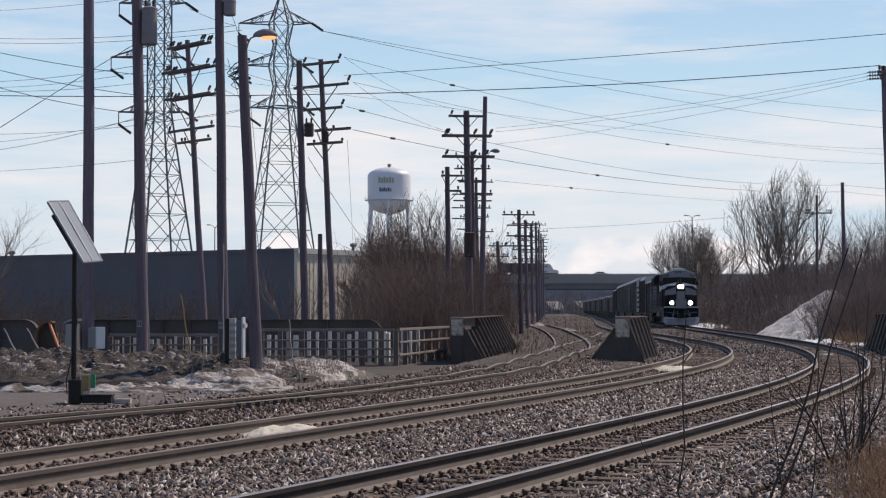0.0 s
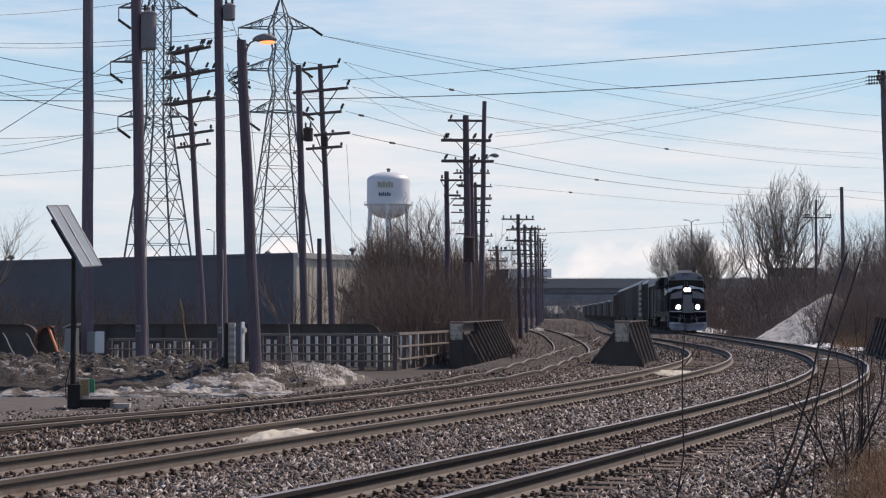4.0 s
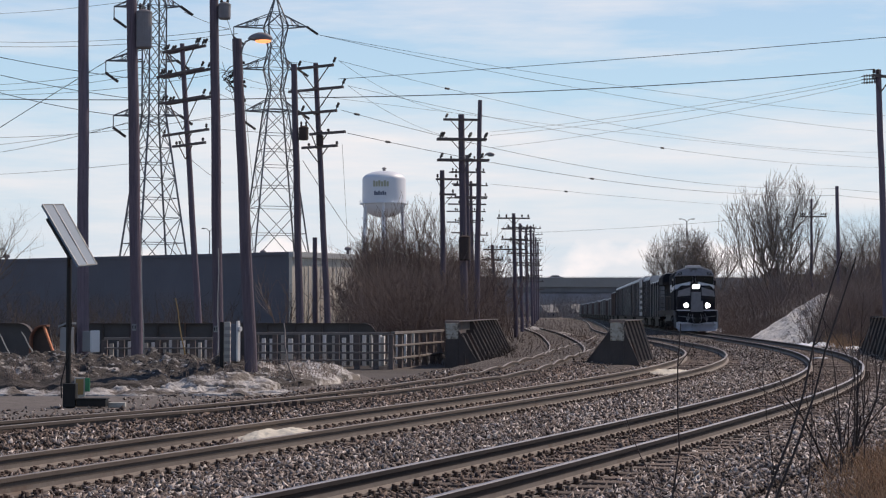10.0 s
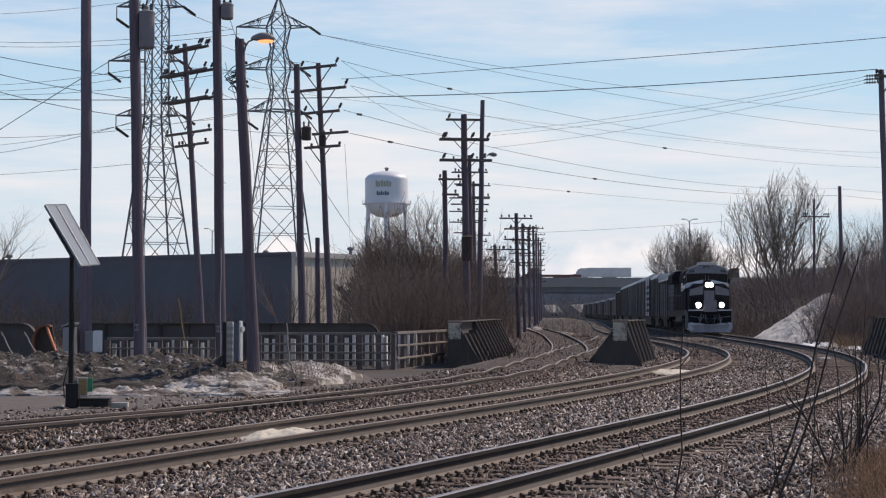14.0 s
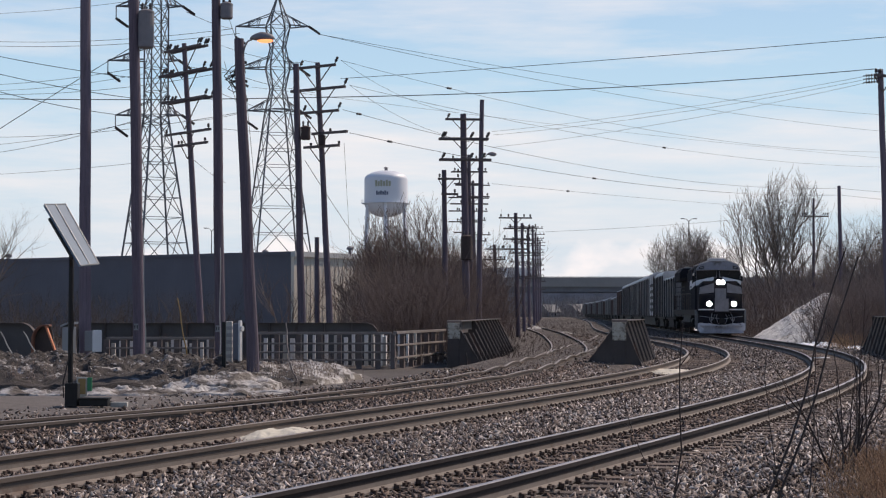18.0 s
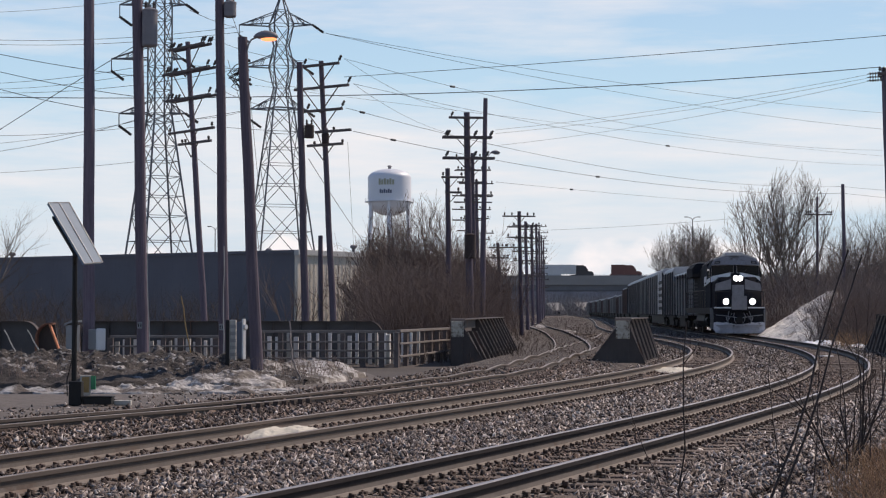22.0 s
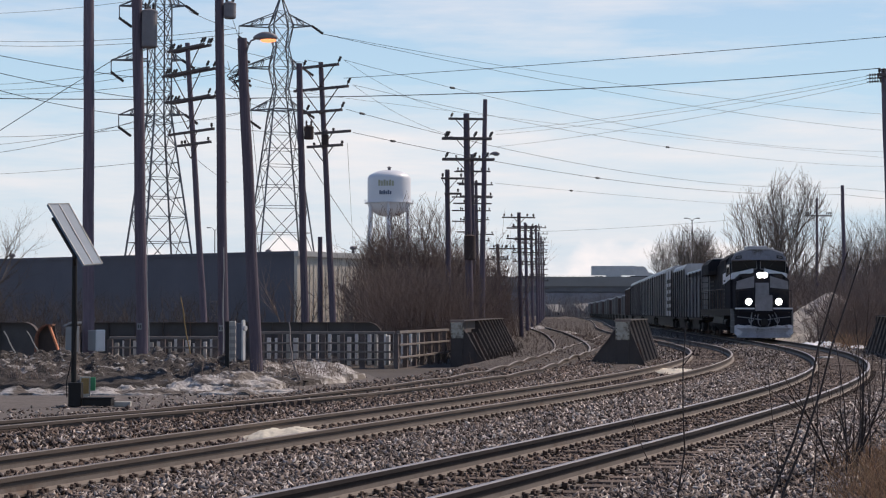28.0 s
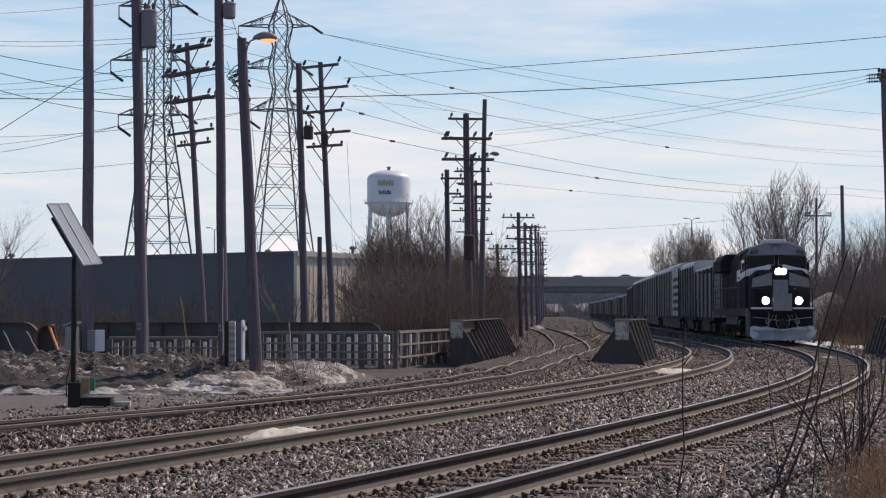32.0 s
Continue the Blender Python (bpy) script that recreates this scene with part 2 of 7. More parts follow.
M_TANK = mat("white_tank_paint", (0.72, 0.74, 0.78), (0.66, 0.68, 0.72), scale=0.15, fine=3, bump=0.05, rough=0.45)
M_LETTER = mat("faded_green_lettering", (0.47, 0.48, 0.36), scale=1, rough=0.6)
M_LETTER2 = mat("dark_blue_lettering", (0.13, 0.16, 0.24), scale=1, rough=0.6)
M_TWIG = island_mat("bare_twigs", [(0.10, 0.075, 0.062), (0.17, 0.13, 0.105), (0.13, 0.10, 0.085)])
M_GREYTWIG = island_mat("grey_brown_crown_twigs", [(0.25, 0.21, 0.185), (0.35, 0.30, 0.265), (0.19, 0.157, 0.138)])
# Far twigs carry the haze of distance in their grey colour.
M_FARTWIG = island_mat("hazed_far_twigs", [(0.19, 0.18, 0.19), (0.28, 0.265, 0.275), (0.14, 0.13, 0.14), (0.38, 0.37, 0.38)])
M_BARK = mat("grey_brown_bark", (0.21, 0.172, 0.148), (0.11, 0.088, 0.075), scale=6, fine=60, stretch=(3, 3, 0.6), bump=0.6, rough=0.95)
M_BRUSH = island_mat("dry_brush", [(0.18, 0.130, 0.112), (0.30, 0.222, 0.186), (0.23, 0.174, 0.150), (0.38, 0.29, 0.245)])
M_THICKET = island_mat("dark_red_brown_brush", [(0.120, 0.083, 0.072), (0.205, 0.142, 0.122), (0.155, 0.110, 0.097), (0.28, 0.205, 0.175)])
M_GRASS = island_mat("dead_grass", [(0.62, 0.36, 0.19), (0.40, 0.22, 0.12), (0.76, 0.50, 0.29), (0.22, 0.13, 0.08), (0.14, 0.09, 0.06)])
M_SNOW = mat("old_snow", (0.56, 0.535, 0.515), (0.27, 0.245, 0.23), scale=5.0, fine=20, bump=0.8, rough=0.7, dirt=(0.10, 0.082, 0.07), dirt_at=0.48, dist=0.05)
M_SNOWCLEAN = mat("clean_snow", (0.82, 0.83, 0.85), (0.68, 0.68, 0.69), scale=2, fine=20, bump=0.4, rough=0.6)
M_SNOWPILE = mat("dirty_snow_pile", (0.82, 0.765, 0.69), (0.58, 0.53, 0.47), scale=4.5, fine=14, bump=0.9, rough=0.8, dirt=(0.17, 0.14, 0.115), dirt_at=0.56, dist=0.1)
M_MOUND = mat("dark_spoil_heap", (0.080, 0.068, 0.062), (0.036, 0.030, 0.028), scale=2.4, fine=24, stretch=(1, 2.5, 2.5), bump=1.0, rough=0.95, dirt=(0.50, 0.48, 0.47), dirt_at=0.60, dist=0.08)
M_CLOD = island_mat("earth_clod", [(0.028, 0.023, 0.021), (0.075, 0.060, 0.053), (0.040, 0.032, 0.029), (0.15, 0.128, 0.116), (0.055, 0.044, 0.039), (0.34, 0.32, 0.31)], rough=0.6)
M_SNOWLUMP = island_mat("frozen_snow_lump", [(0.34, 0.32, 0.31), (0.52, 0.51, 0.51)])
M_CONC = mat("grey_concrete", (0.36, 0.35, 0.335), (0.26, 0.25, 0.24), scale=1.5, fine=25, bump=0.3, rough=0.9)
M_BRIDGE = mat("overpass_concrete", (0.30, 0.29, 0.28), (0.24, 0.23, 0.22), scale=0.15, fine=3, bump=0.2, rough=0.9)
M_BRIDGE_STEEL = mat("overpass_girder_paint", (0.17, 0.175, 0.19), scale=0.3, fine=4, rough=0.7)
M_BOXGREY = mat("grey_enamel", (0.24, 0.25, 0.27), (0.20, 0.21, 0.22), scale=2, fine=40, bump=0.05, rough=0.5)
M_BOXLIGHT = mat("pale_enamel", (0.68, 0.69, 0.70), (0.58, 0.58, 0.58), scale=2, fine=40, bump=0.05, rough=0.5)
M_BOXDARK = mat("blue_grey_enamel", (0.10, 0.115, 0.16), scale=2, fine=40, bump=0.05, rough=0.5)
M_BLACK = mat("black_steel", (0.028, 0.027, 0.028), (0.018, 0.018, 0.018), scale=3, fine=40, bump=0.1, rough=0.6)
M_BLACK.node_tree.nodes["Principled BSDF"].inputs["Specular IOR Level"].default_value = 0.15
M_LOCO = mat("navy_black_loco_paint", (0.030, 0.029, 0.036), (0.018, 0.018, 0.022), scale=1.2, fine=20, bump=0.15, rough=0.8, dirt=(0.055, 0.046, 0.042), dirt_at=0.55)
M_LOCO.node_tree.nodes["Principled BSDF"].inputs["Specular IOR Level"].default_value = 0.08
M_STRIPE = mat("dirty_white_stripe", (0.86, 0.86, 0.88), (0.62, 0.62, 0.63), scale=3, fine=30, bump=0.05, rough=0.5)
M_PLOUGH = mat("scuffed_plough_paint", (0.70, 0.71, 0.76), (0.44, 0.44, 0.47), scale=2.5, fine=20, bump=0.2, rough=0.7, dirt=(0.05, 0.045, 0.042), dirt_at=0.56)
M_NOSE = mat("grey_nose_paint", (0.29, 0.280, 0.30), (0.15, 0.145, 0.155), scale=3, fine=30, bump=0.05, rough=0.5)
M_VISOR = mat("blue_grey_visor_paint", (0.27, 0.285, 0.34), (0.15, 0.155, 0.19), scale=3, fine=30, bump=0.05, rough=0.5, dirt=(0.08, 0.075, 0.075), dirt_at=0.6)
M_LROOF = mat("loco_roof_grey", (0.50, 0.50, 0.52), (0.36, 0.355, 0.35), scale=2, fine=20, bump=0.1, rough=0.5)
M_GLASSD = mat("dark_window_glass", (0.012, 0.014, 0.017), scale=1, rough=0.12, bump=0)
M_GLASSD.node_tree.nodes["Principled BSDF"].inputs["Specular IOR Level"].default_value = 0.1
M_CARGREY = mat("weathered_grey_car_side", (0.25, 0.235, 0.235), (0.15, 0.135, 0.132), scale=1.0, fine=14, stretch=(1.5, 1.5, 0.25), bump=0.1, rough=0.7, dirt=(0.11, 0.085, 0.07), dirt_at=0.58)
M_CARBROWN = mat("oxide_brown_car_side", (0.15, 0.10, 0.085), (0.10, 0.07, 0.06), scale=1.0, fine=14, stretch=(1.5, 1.5, 0.25), bump=0.1, rough=0.75)
M_CARWHITE = mat("galvanised_car_panel", (0.50, 0.51, 0.53), (0.36, 0.36, 0.37), scale=1.2, fine=12, stretch=(1.5, 1.5, 0.3), bump=0.1, rough=0.55, metal=0.2)
M_CARPOST = mat("dark_car_post", (0.055, 0.046, 0.046), (0.034, 0.029, 0.030), scale=1.0, fine=14, bump=0.1, rough=0.8)
M_CARPALE = mat("pale_grey_car_side", (0.30, 0.295, 0.29), (0.20, 0.19, 0.185), scale=1.0, fine=14, stretch=(1.5, 1.5, 0.25), bump=0.1, rough=0.7, dirt=(0.15, 0.12, 0.10), dirt_at=0.60)
M_LAMP_HEAD = glow("headlamp_lens", (1.0, 0.97, 0.92), 60)
M_SODIUM = glow("sodium_lamp_lens", (1.0, 0.34, 0.13), 1.7)
M_LAMPBODY = mat("lamp_housing", (0.22, 0.21, 0.225), (0.16, 0.15, 0.16), scale=4, rough=0.6)
M_PANEL = mat("solar_cells", (0.19, 0.245, 0.31), (0.14, 0.185, 0.24), scale=3, fine=30, bump=0.02, rough=0.6)
M_PANEL.node_tree.nodes["Principled BSDF"].inputs["Specular IOR Level"].default_value = 0.25
M_RUSTCAN = mat("dark_rusty_can", (0.06, 0.038, 0.034), (0.035, 0.025, 0.024), scale=5, fine=30, rough=0.8)
M_ALU = mat("aluminium_frame", (0.34, 0.345, 0.35), scale=5, rough=0.6, metal=0.3)
M_ORANGE = mat("faded_orange_paint", (0.66, 0.25, 0.125), (0.44, 0.15, 0.075), scale=4, fine=30, rough=0.7)
M_RUSTRED = mat("red_rust", (0.24, 0.105, 0.065), (0.14, 0.065, 0.045), scale=4, fine=30, rough=0.9)
M_DARKBARK = mat("dark_sapling_bark", (0.055, 0.038, 0.034), (0.03, 0.022, 0.02), scale=30, fine=200, rough=0.8)
M_DARKTWIG = island_mat("dark_shrub_twigs", [(0.06, 0.043, 0.038), (0.09, 0.066, 0.056)])
M_GREEN = mat("green_plastic", (0.04, 0.26, 0.12), scale=5, rough=0.5)
M_YELLOW = mat("dull_yellow_wood", (0.38, 0.25, 0.10), (0.26, 0.17, 0.07), scale=5, rough=0.8)
M_PORC = mat("porcelain_insulator", (0.05, 0.042, 0.04), scale=5, rough=0.3)
M_WIRE = mat("weathered_wire", (0.06, 0.06, 0.065), scale=3, rough=0.6)
M_PALE = mat("pale_weathered_wood", (0.50, 0.48, 0.44), (0.36, 0.34, 0.31), scale=3, fine=40, stretch=(5, 5, 0.6), bump=0.3, rough=0.9)
M_GREYWOOD = mat("grey_weathered_timber", (0.24, 0.212, 0.20), (0.13, 0.112, 0.104), scale=3, fine=40, stretch=(0.8, 5, 3), bump=0.4, rough=0.9)
# Near-white colour stands for sun on the railing's pale posts.
M_WHITEPOST = mat("sun_bright_wood", (0.82, 0.81, 0.79), (0.60, 0.58, 0.56), scale=3, fine=40, stretch=(5, 5, 0.6), bump=0.3, rough=0.9)
M_WEB = mat("dark_girder_web", (0.080, 0.076, 0.080), (0.044, 0.041, 0.043), scale=1.5, fine=40, bump=0.3, rough=0.6, metal=0.1, dirt=(0.10, 0.062, 0.045), dirt_at=0.62)
M_SAND = mat("pale_sand_patch", (0.66, 0.61, 0.51), (0.54, 0.49, 0.40), scale=3, fine=40, bump=0.4, rough=0.95)
M_TRUCKW = mat("white_trailer", (0.62, 0.63, 0.64), scale=0.5, rough=0.5)
M_TRUCKD = mat("dark_trailer", (0.055, 0.05, 0.055), scale=0.5, rough=0.5)
M_TRUCKR = mat("red_truck_paint", (0.16, 0.055, 0.048), scale=0.5, rough=0.4)
M_TYRE = mat("tyre_rubber", (0.025, 0.025, 0.025), scale=5, rough=0.9)
# Pale bluish tone paints distance haze onto the woods.
M_FARWOOD = mat("hazed_far_woods", (0.30, 0.295, 0.325), (0.17, 0.168, 0.185), scale=0.06, fine=0.5, bump=0.8, rough=1.0, dist=1.0)


# ---- mesh helpers ----
def part(name, bm, material, parent=None, label="", smooth=False):
    me = bpy.data.meshes.new(name)
    bm.to_mesh(me)
    bm.free()
    if smooth:
        for p in me.polygons:
            p.use_smooth = True
    me.materials.append(material)
    ob = new(name, me)
    if parent:
        ob.parent = parent
    if label:
        ob["label"] = label
    return ob


def raw(name, verts, faces, material, parent=None, label=""):
    me = bpy.data.meshes.new(name)
    me.from_pydata(verts, [], faces)
    me.materials.append(material)
    ob = new(name, me)
    if parent:
        ob.parent = parent
    if label:
        ob["label"] = label
    return ob


def thing(name, m, label, category, group="", kind=""):
    ob = new(name)
    ob.matrix_world = m
    return tagged(ob, label, category, group, kind)


def box(bm, x0, x1, y0, y1, z0, z1, m=None, bevel=0.0):
    vs = [bm.verts.new((x, y, z)) for z in (z0, z1) for x, y in ((x0, y0), (x1, y0), (x1, y1), (x0, y1))]
    fs = [bm.faces.new([vs[i] for i in f]) for f in ((3, 2, 1, 0), (4, 5, 6, 7), (0, 1, 5, 4), (1, 2, 6, 5), (2, 3, 7, 6), (3, 0, 4, 7))]
    if m:
        bmesh.ops.transform(bm, matrix=m, verts=vs)
    if bevel:
        es = list({e for f in fs for e in f.edges})
        bmesh.ops.bevel(bm, geom=es, offset=bevel, segments=2, affect="EDGES", profile=0.5)
    return bm


def tube(bm, p, q, r0, r1=None, n=8, caps=True):
    p, q = Vector(p), Vector(q)
    r1 = r0 if r1 is None else r1
    d = (q - p).normalized()
    a = d.orthogonal().normalized()
    b = d.cross(a)
    rings = []
    for c, r in ((p, r0), (q, r1)):
        rings.append([bm.verts.new(c + (a * math.cos(k * 2 * math.pi / n) + b * math.sin(k * 2 * math.pi / n)) * r) for k in range(n)])
    for k in range(n):
        bm.faces.new((rings[0][k], rings[0][(k + 1) % n], rings[1][(k + 1) % n], rings[1][k]))
    if caps:
        bm.faces.new(rings[0][::-1])
        bm.faces.new(rings[1])
    return bm


def pipe(bm, pts, r, n=6, r_end=None):
    """A bent pipe through the points, tapering to r_end."""
    pts = [Vector(p) for p in pts]
    r_end = r if r_end is None else r_end
    a = (pts[1] - pts[0]).normalized().orthogonal().normalized()
    rings = []
    for i, p in enumerate(pts):
        d = (pts[min(i + 1, len(pts) - 1)] - pts[max(i - 1, 0)]).normalized()
        a = (a - d * a.dot(d)).normalized()
        b = d.cross(a)
        rr = r + (r_end - r) * i / (len(pts) - 1)
        rings.append([bm.verts.new(p + (a * math.cos(k * 2 * math.pi / n) + b * math.sin(k * 2 * math.pi / n)) * rr) for k in range(n)])
    for u, v in zip(rings, rings[1:]):
        for k in range(n):
            bm.faces.new((u[k], u[(k + 1) % n], v[(k + 1) % n], v[k]))
    bm.faces.new(rings[0][::-1])
    bm.faces.new(rings[-1])
    return bm


def beam(bm, p, q, w, h):
    """A square bar from p to q, w wide and h deep."""
    p, q = Vector(p), Vector(q)
    d = (q - p).normalized()
    up = Vector((0, 0, 1)) if abs(d.z) < 0.95 else Vector((1, 0, 0))
    s = d.cross(up).normalized() * w / 2
    u = s.cross(d).normalized() * h / 2
    vs = [bm.verts.new(c + a) for c in (p, q) for a in (-s - u, s - u, s + u, -s + u)]
    for f in ((3, 2, 1, 0), (4, 5, 6, 7), (0, 1, 5, 4), (1, 2, 6, 5), (2, 3, 7, 6), (3, 0, 4, 7)):
        bm.faces.new([vs[i] for i in f])
    return bm


def prism(bm, outline, x0, x1, axis="x"):
    """Extrudes a closed outline of (a, b) along the axis."""
    put = {"x": lambda t, a, b: (t, a, b), "y": lambda t, a, b: (a, t, b), "z": lambda t, a, b: (a, b, t)}[axis]
    lo = [bm.verts.new(put(x0, a, b)) for a, b in outline]
    hi = [bm.verts.new(put(x1, a, b)) for a, b in outline]
    n = len(outline)
    fs = [bm.faces.new(lo), bm.faces.new(hi[::-1])]
    for k in range(n):
        fs.append(bm.faces.new((lo[(k + 1) % n], lo[k], hi[k], hi[(k + 1) % n])))
    bmesh.ops.recalc_face_normals(bm, faces=fs)
    return bm


def lathe(bm, profile, n=24, m=None):
    """Turns (radius, height) points round z."""
    rings = [[bm.verts.new((r * math.cos(k * 2 * math.pi / n), r * math.sin(k * 2 * math.pi / n), z)) for k in range(n)] for r, z in profile]
    for a, b in zip(rings, rings[1:]):
        for k in range(n):
            bm.faces.new((a[k], a[(k + 1) % n], b[(k + 1) % n], b[k]))
    bm.faces.new(rings[0][::-1])
    bm.faces.new(rings[-1])
    if m:
        bmesh.ops.transform(bm, matrix=m, verts=[v for r in rings for v in r])
    return bm


B = bmesh.new


def solid(*boxes, bevel=0.0):
    bm = B()
    for b in boxes:
        box(bm, *b, bevel=bevel)
    return bm


# ---- track lines ----
class Line:
    """A level line on the ground; s runs away from the camera."""

    def __init__(self, pts):
        self.p = np.array(pts, float)
        self.s = np.r_[0, np.cumsum(np.hypot(*np.diff(self.p, axis=0).T))]
        d = np.gradient(self.p, axis=0)
        self.phi = np.arctan2(d[:, 0], d[:, 1])

    def at(self, s, off=0.0):
        x, y = np.interp(s, self.s, self.p[:, 0]), np.interp(s, self.s, self.p[:, 1])
        a = np.interp(s, self.s, self.phi)
        return x + off * math.cos(a), y - off * math.sin(a), a

    def x_at(self, y):
        return np.interp(y, self.p[:, 1], self.p[:, 0])

    def s_at(self, y):
        return float(np.interp(y, self.p[:, 1], self.s))


def bend(x0, y0, phi, knots, curv, back=40.0):
    s = np.arange(0, knots[-1], 0.5)
    k = np.interp(s, knots, np.array(curv) / 100)
    a = phi + np.r_[0, np.cumsum(k[:-1] * 0.5)]
    x = x0 + np.r_[0, np.cumsum(np.sin(a[:-1]) * 0.5)]
    y = y0 + np.r_[0, np.cumsum(np.cos(a[:-1]) * 0.5)]
    n = int(back * 2)
    t = np.arange(-n, 0) * 0.5
    return Line(np.c_[np.r_[x0 + t * math.sin(phi), x], np.r_[y0 + t * math.cos(phi), y]])


def spline(pts):
    pts = [np.array(p, float) for p in pts]
    out = []
    for i in range(len(pts) - 1):
        a, b, c, d = pts[max(i - 1, 0)], pts[i], pts[i + 1], pts[min(i + 2, len(pts) - 1)]
        n = max(2, int(np.hypot(*(c - b)) / 0.7))
        for t in np.arange(n) / n:
            out.append(0.5 * (2 * b + (c - a) * t + (2 * a - 5 * b + 4 * c - d) * t * t + (3 * b - a - 3 * c + d) * t ** 3))
    return Line(out + [pts[-1]])


KNOTS = [0, 12, 24, 36, 48, 62, 80, 100, 140, 200, 300, 560]
MAIN = bend(-1.708, 12, 0.4113, KNOTS, [-0.1839, -0.3155, -0.5923, -0.6609, -0.5452, -0.3717, -0.1002, -0.0033, 0.0240, -0.0058, -0.0061, -0.0030])
SECOND = bend(-6.240, 12, 0.3627, KNOTS, [0.1923, -0.0026, -0.5232, -0.6466, -0.7243, -0.5951, -0.1454, 0.1131, 0.0735, -0.0113, -0.0101, -0.0067])
SIDING = spline([(-16, 4), (-10.5, 15), (-6.2, 23.5), (-3.6, 28.5), (-1.0, 35), (1.65, 45), (3.6, 58), (5.2, 70), (6.9, 99), (8.6, 147), (10.5, 265), (11.5, 500)])
CROSSOVER = spline([(4.6, 65), (6.7, 80), (8.9, 95), (11.6, 118)])


# ---- ground ----
def soft(a, b, v):
    t = np.clip((v - a) / (b - a), 0, 1)
    return t * t * (3 - 2 * t)


def ground_z(x, y):
    z = -0.42 + 0.0 * x
    side = x - (np.interp(y, MAIN.p[:, 1], MAIN.p[:, 0]) + 5.0)
    z = z + soft(0, 9, side) * soft(85, 135, y) * 3.4
    z = z + soft(0, 5, side) * soft(60, 10, y) * 0.30
    return z


def make_ground():
    xs = np.unique(np.r_[np.linspace(-1500, -60, 14), np.linspace(-60, 70, 88), np.linspace(70, 1500, 14)])
    ys = np.unique(np.r_[np.linspace(-200, 0, 8), np.linspace(0, 320, 150), np.linspace(320, 4000, 24)])
    X, Y = np.meshgrid(xs, ys)
    Z = ground_z(X, Y)
    n = len(xs)
    vs = np.c_[X.ravel(), Y.ravel(), Z.ravel()].tolist()
    fs = [(j * n + i, j * n + i + 1, (j + 1) * n + i + 1, (j + 1) * n + i) for j in range(len(ys) - 1) for i in range(n - 1)]
    tagged(raw("ground", vs, fs, M_GROUND), "bare brown winter ground with dead growth", "ground", kind="structure")


make_ground()


def make_bed():
    """The ballast field under all tracks."""
    ys = np.r_[np.arange(-20, 70, 0.5), np.arange(70, 540, 3.0)]
    vs, fs, n = [], [], 46
    for y in ys:
        lo, hi = min(SIDING.x_at(y) - 2.6, 60), MAIN.x_at(y) + 3.2
        for i in range(n):
            x = lo + (hi - lo) * i / (n - 1)
            edge = min(i, n - 1 - i)
            z = -0.208 + 0.025 * noise.noise((x * 0.9, y * 0.9, 0)) - (0.24 if edge == 0 else 0.10 if edge == 1 else 0)
            vs.append((x, y, z))
    for j in range(len(ys) - 1):
        for i in range(n - 1):
            fs.append((j * n + i, j * n + i + 1, (j + 1) * n + i + 1, (j + 1) * n + i))
    tagged(raw("ballast_bed", vs, fs, M_BALLAST), "grey-brown crushed stone ballast under the tracks", "ballast", kind="structure")


make_bed()

# RAIL_HEAD takes in the upper web, coloured dark for the head's shadow.
RAIL_HEAD = [(-0.014, -0.100), (0.014, -0.100), (0.014, -0.050), (0.036, -0.042), (0.036, -0.004), (-0.036, -0.004), (-0.036, -0.042), (-0.014, -0.050)]
RAIL_WEB = [(-0.012, -0.160), (0.012, -0.160), (0.012, -0.100), (-0.012, -0.100)]
RAIL_FOOT = [(-0.080, -0.190), (0.080, -0.190), (0.080, -0.170), (0.012, -0.145), (-0.012, -0.145), (-0.080, -0.170)]
RAIL_TOP = [(-0.034, -0.004), (0.034, -0.004), (0.034, -0.001), (0.024, 0.003), (-0.024, 0.003), (-0.034, -0.001)]


def sweep(line, off, form, s0, s1, step, z=lambda s: 0.0):
    vs, fs, k = [], [], len(form)
    ss = np.arange(s0, s1, step)
    for s in ss:
        x, y, a = line.at(s, off)
        ca, sa = math.cos(a), math.sin(a)
        dz = z(s)
        vs += [(x + u * ca, y - u * sa, v + dz) for u, v in form]
    for j in range(len(ss) - 1):
        for i in range(k):
            fs.append((j * k + i, j * k + (i + 1) % k, (j + 1) * k + (i + 1) % k, (j + 1) * k + i))
    fs.append(tuple(range(k))[::-1])
    fs.append(tuple((len(ss) - 1) * k + i for i in range(k)))
    return vs, fs


def tie_mesh():
    bm = solid((-1.3, 1.3, -0.115, 0.115, -0.36, -0.19), bevel=0.012)
    me = bpy.data.meshes.new("tie")
    bm.to_mesh(me)
    bm.free()
    me.materials.append(M_TIE)
    return me


def plate_mesh():
    bm = solid((-0.20, 0.20, -0.09, 0.09, -0.196, -0.180))
    me = bpy.data.meshes.new("tie_plate")
    bm.to_mesh(me)
    bm.free()
    me.materials.append(M_RAILFOOT)
    return me


def spike_mesh():
    """Rail anchors on both sides of the tie and the square spike heads of its plate."""
    bm = B()
    for x in (-0.100, 0.100):
        for y in (-0.135, 0.135):
            box(bm, x - 0.026, x + 0.026, y - 0.020, y + 0.020, -0.192, -0.150)
            box(bm, x * .8 - 0.012, x * .8 + 0.012, y - 0.014, y + 0.014, -0.176, -0.140)
        box(bm, x * 1.02 - 0.018, x * 1.02 + 0.018, 0.035, 0.070, -0.184, -0.146)
        box(bm, x * 1.65 - 0.018, x * 1.65 + 0.018, -0.055, -0.020, -0.184, -0.158)
    me = bpy.data.meshes.new("spike")
    bm.to_mesh(me)
    bm.free()
    me.materials.append(M_SPIKE)
    return me


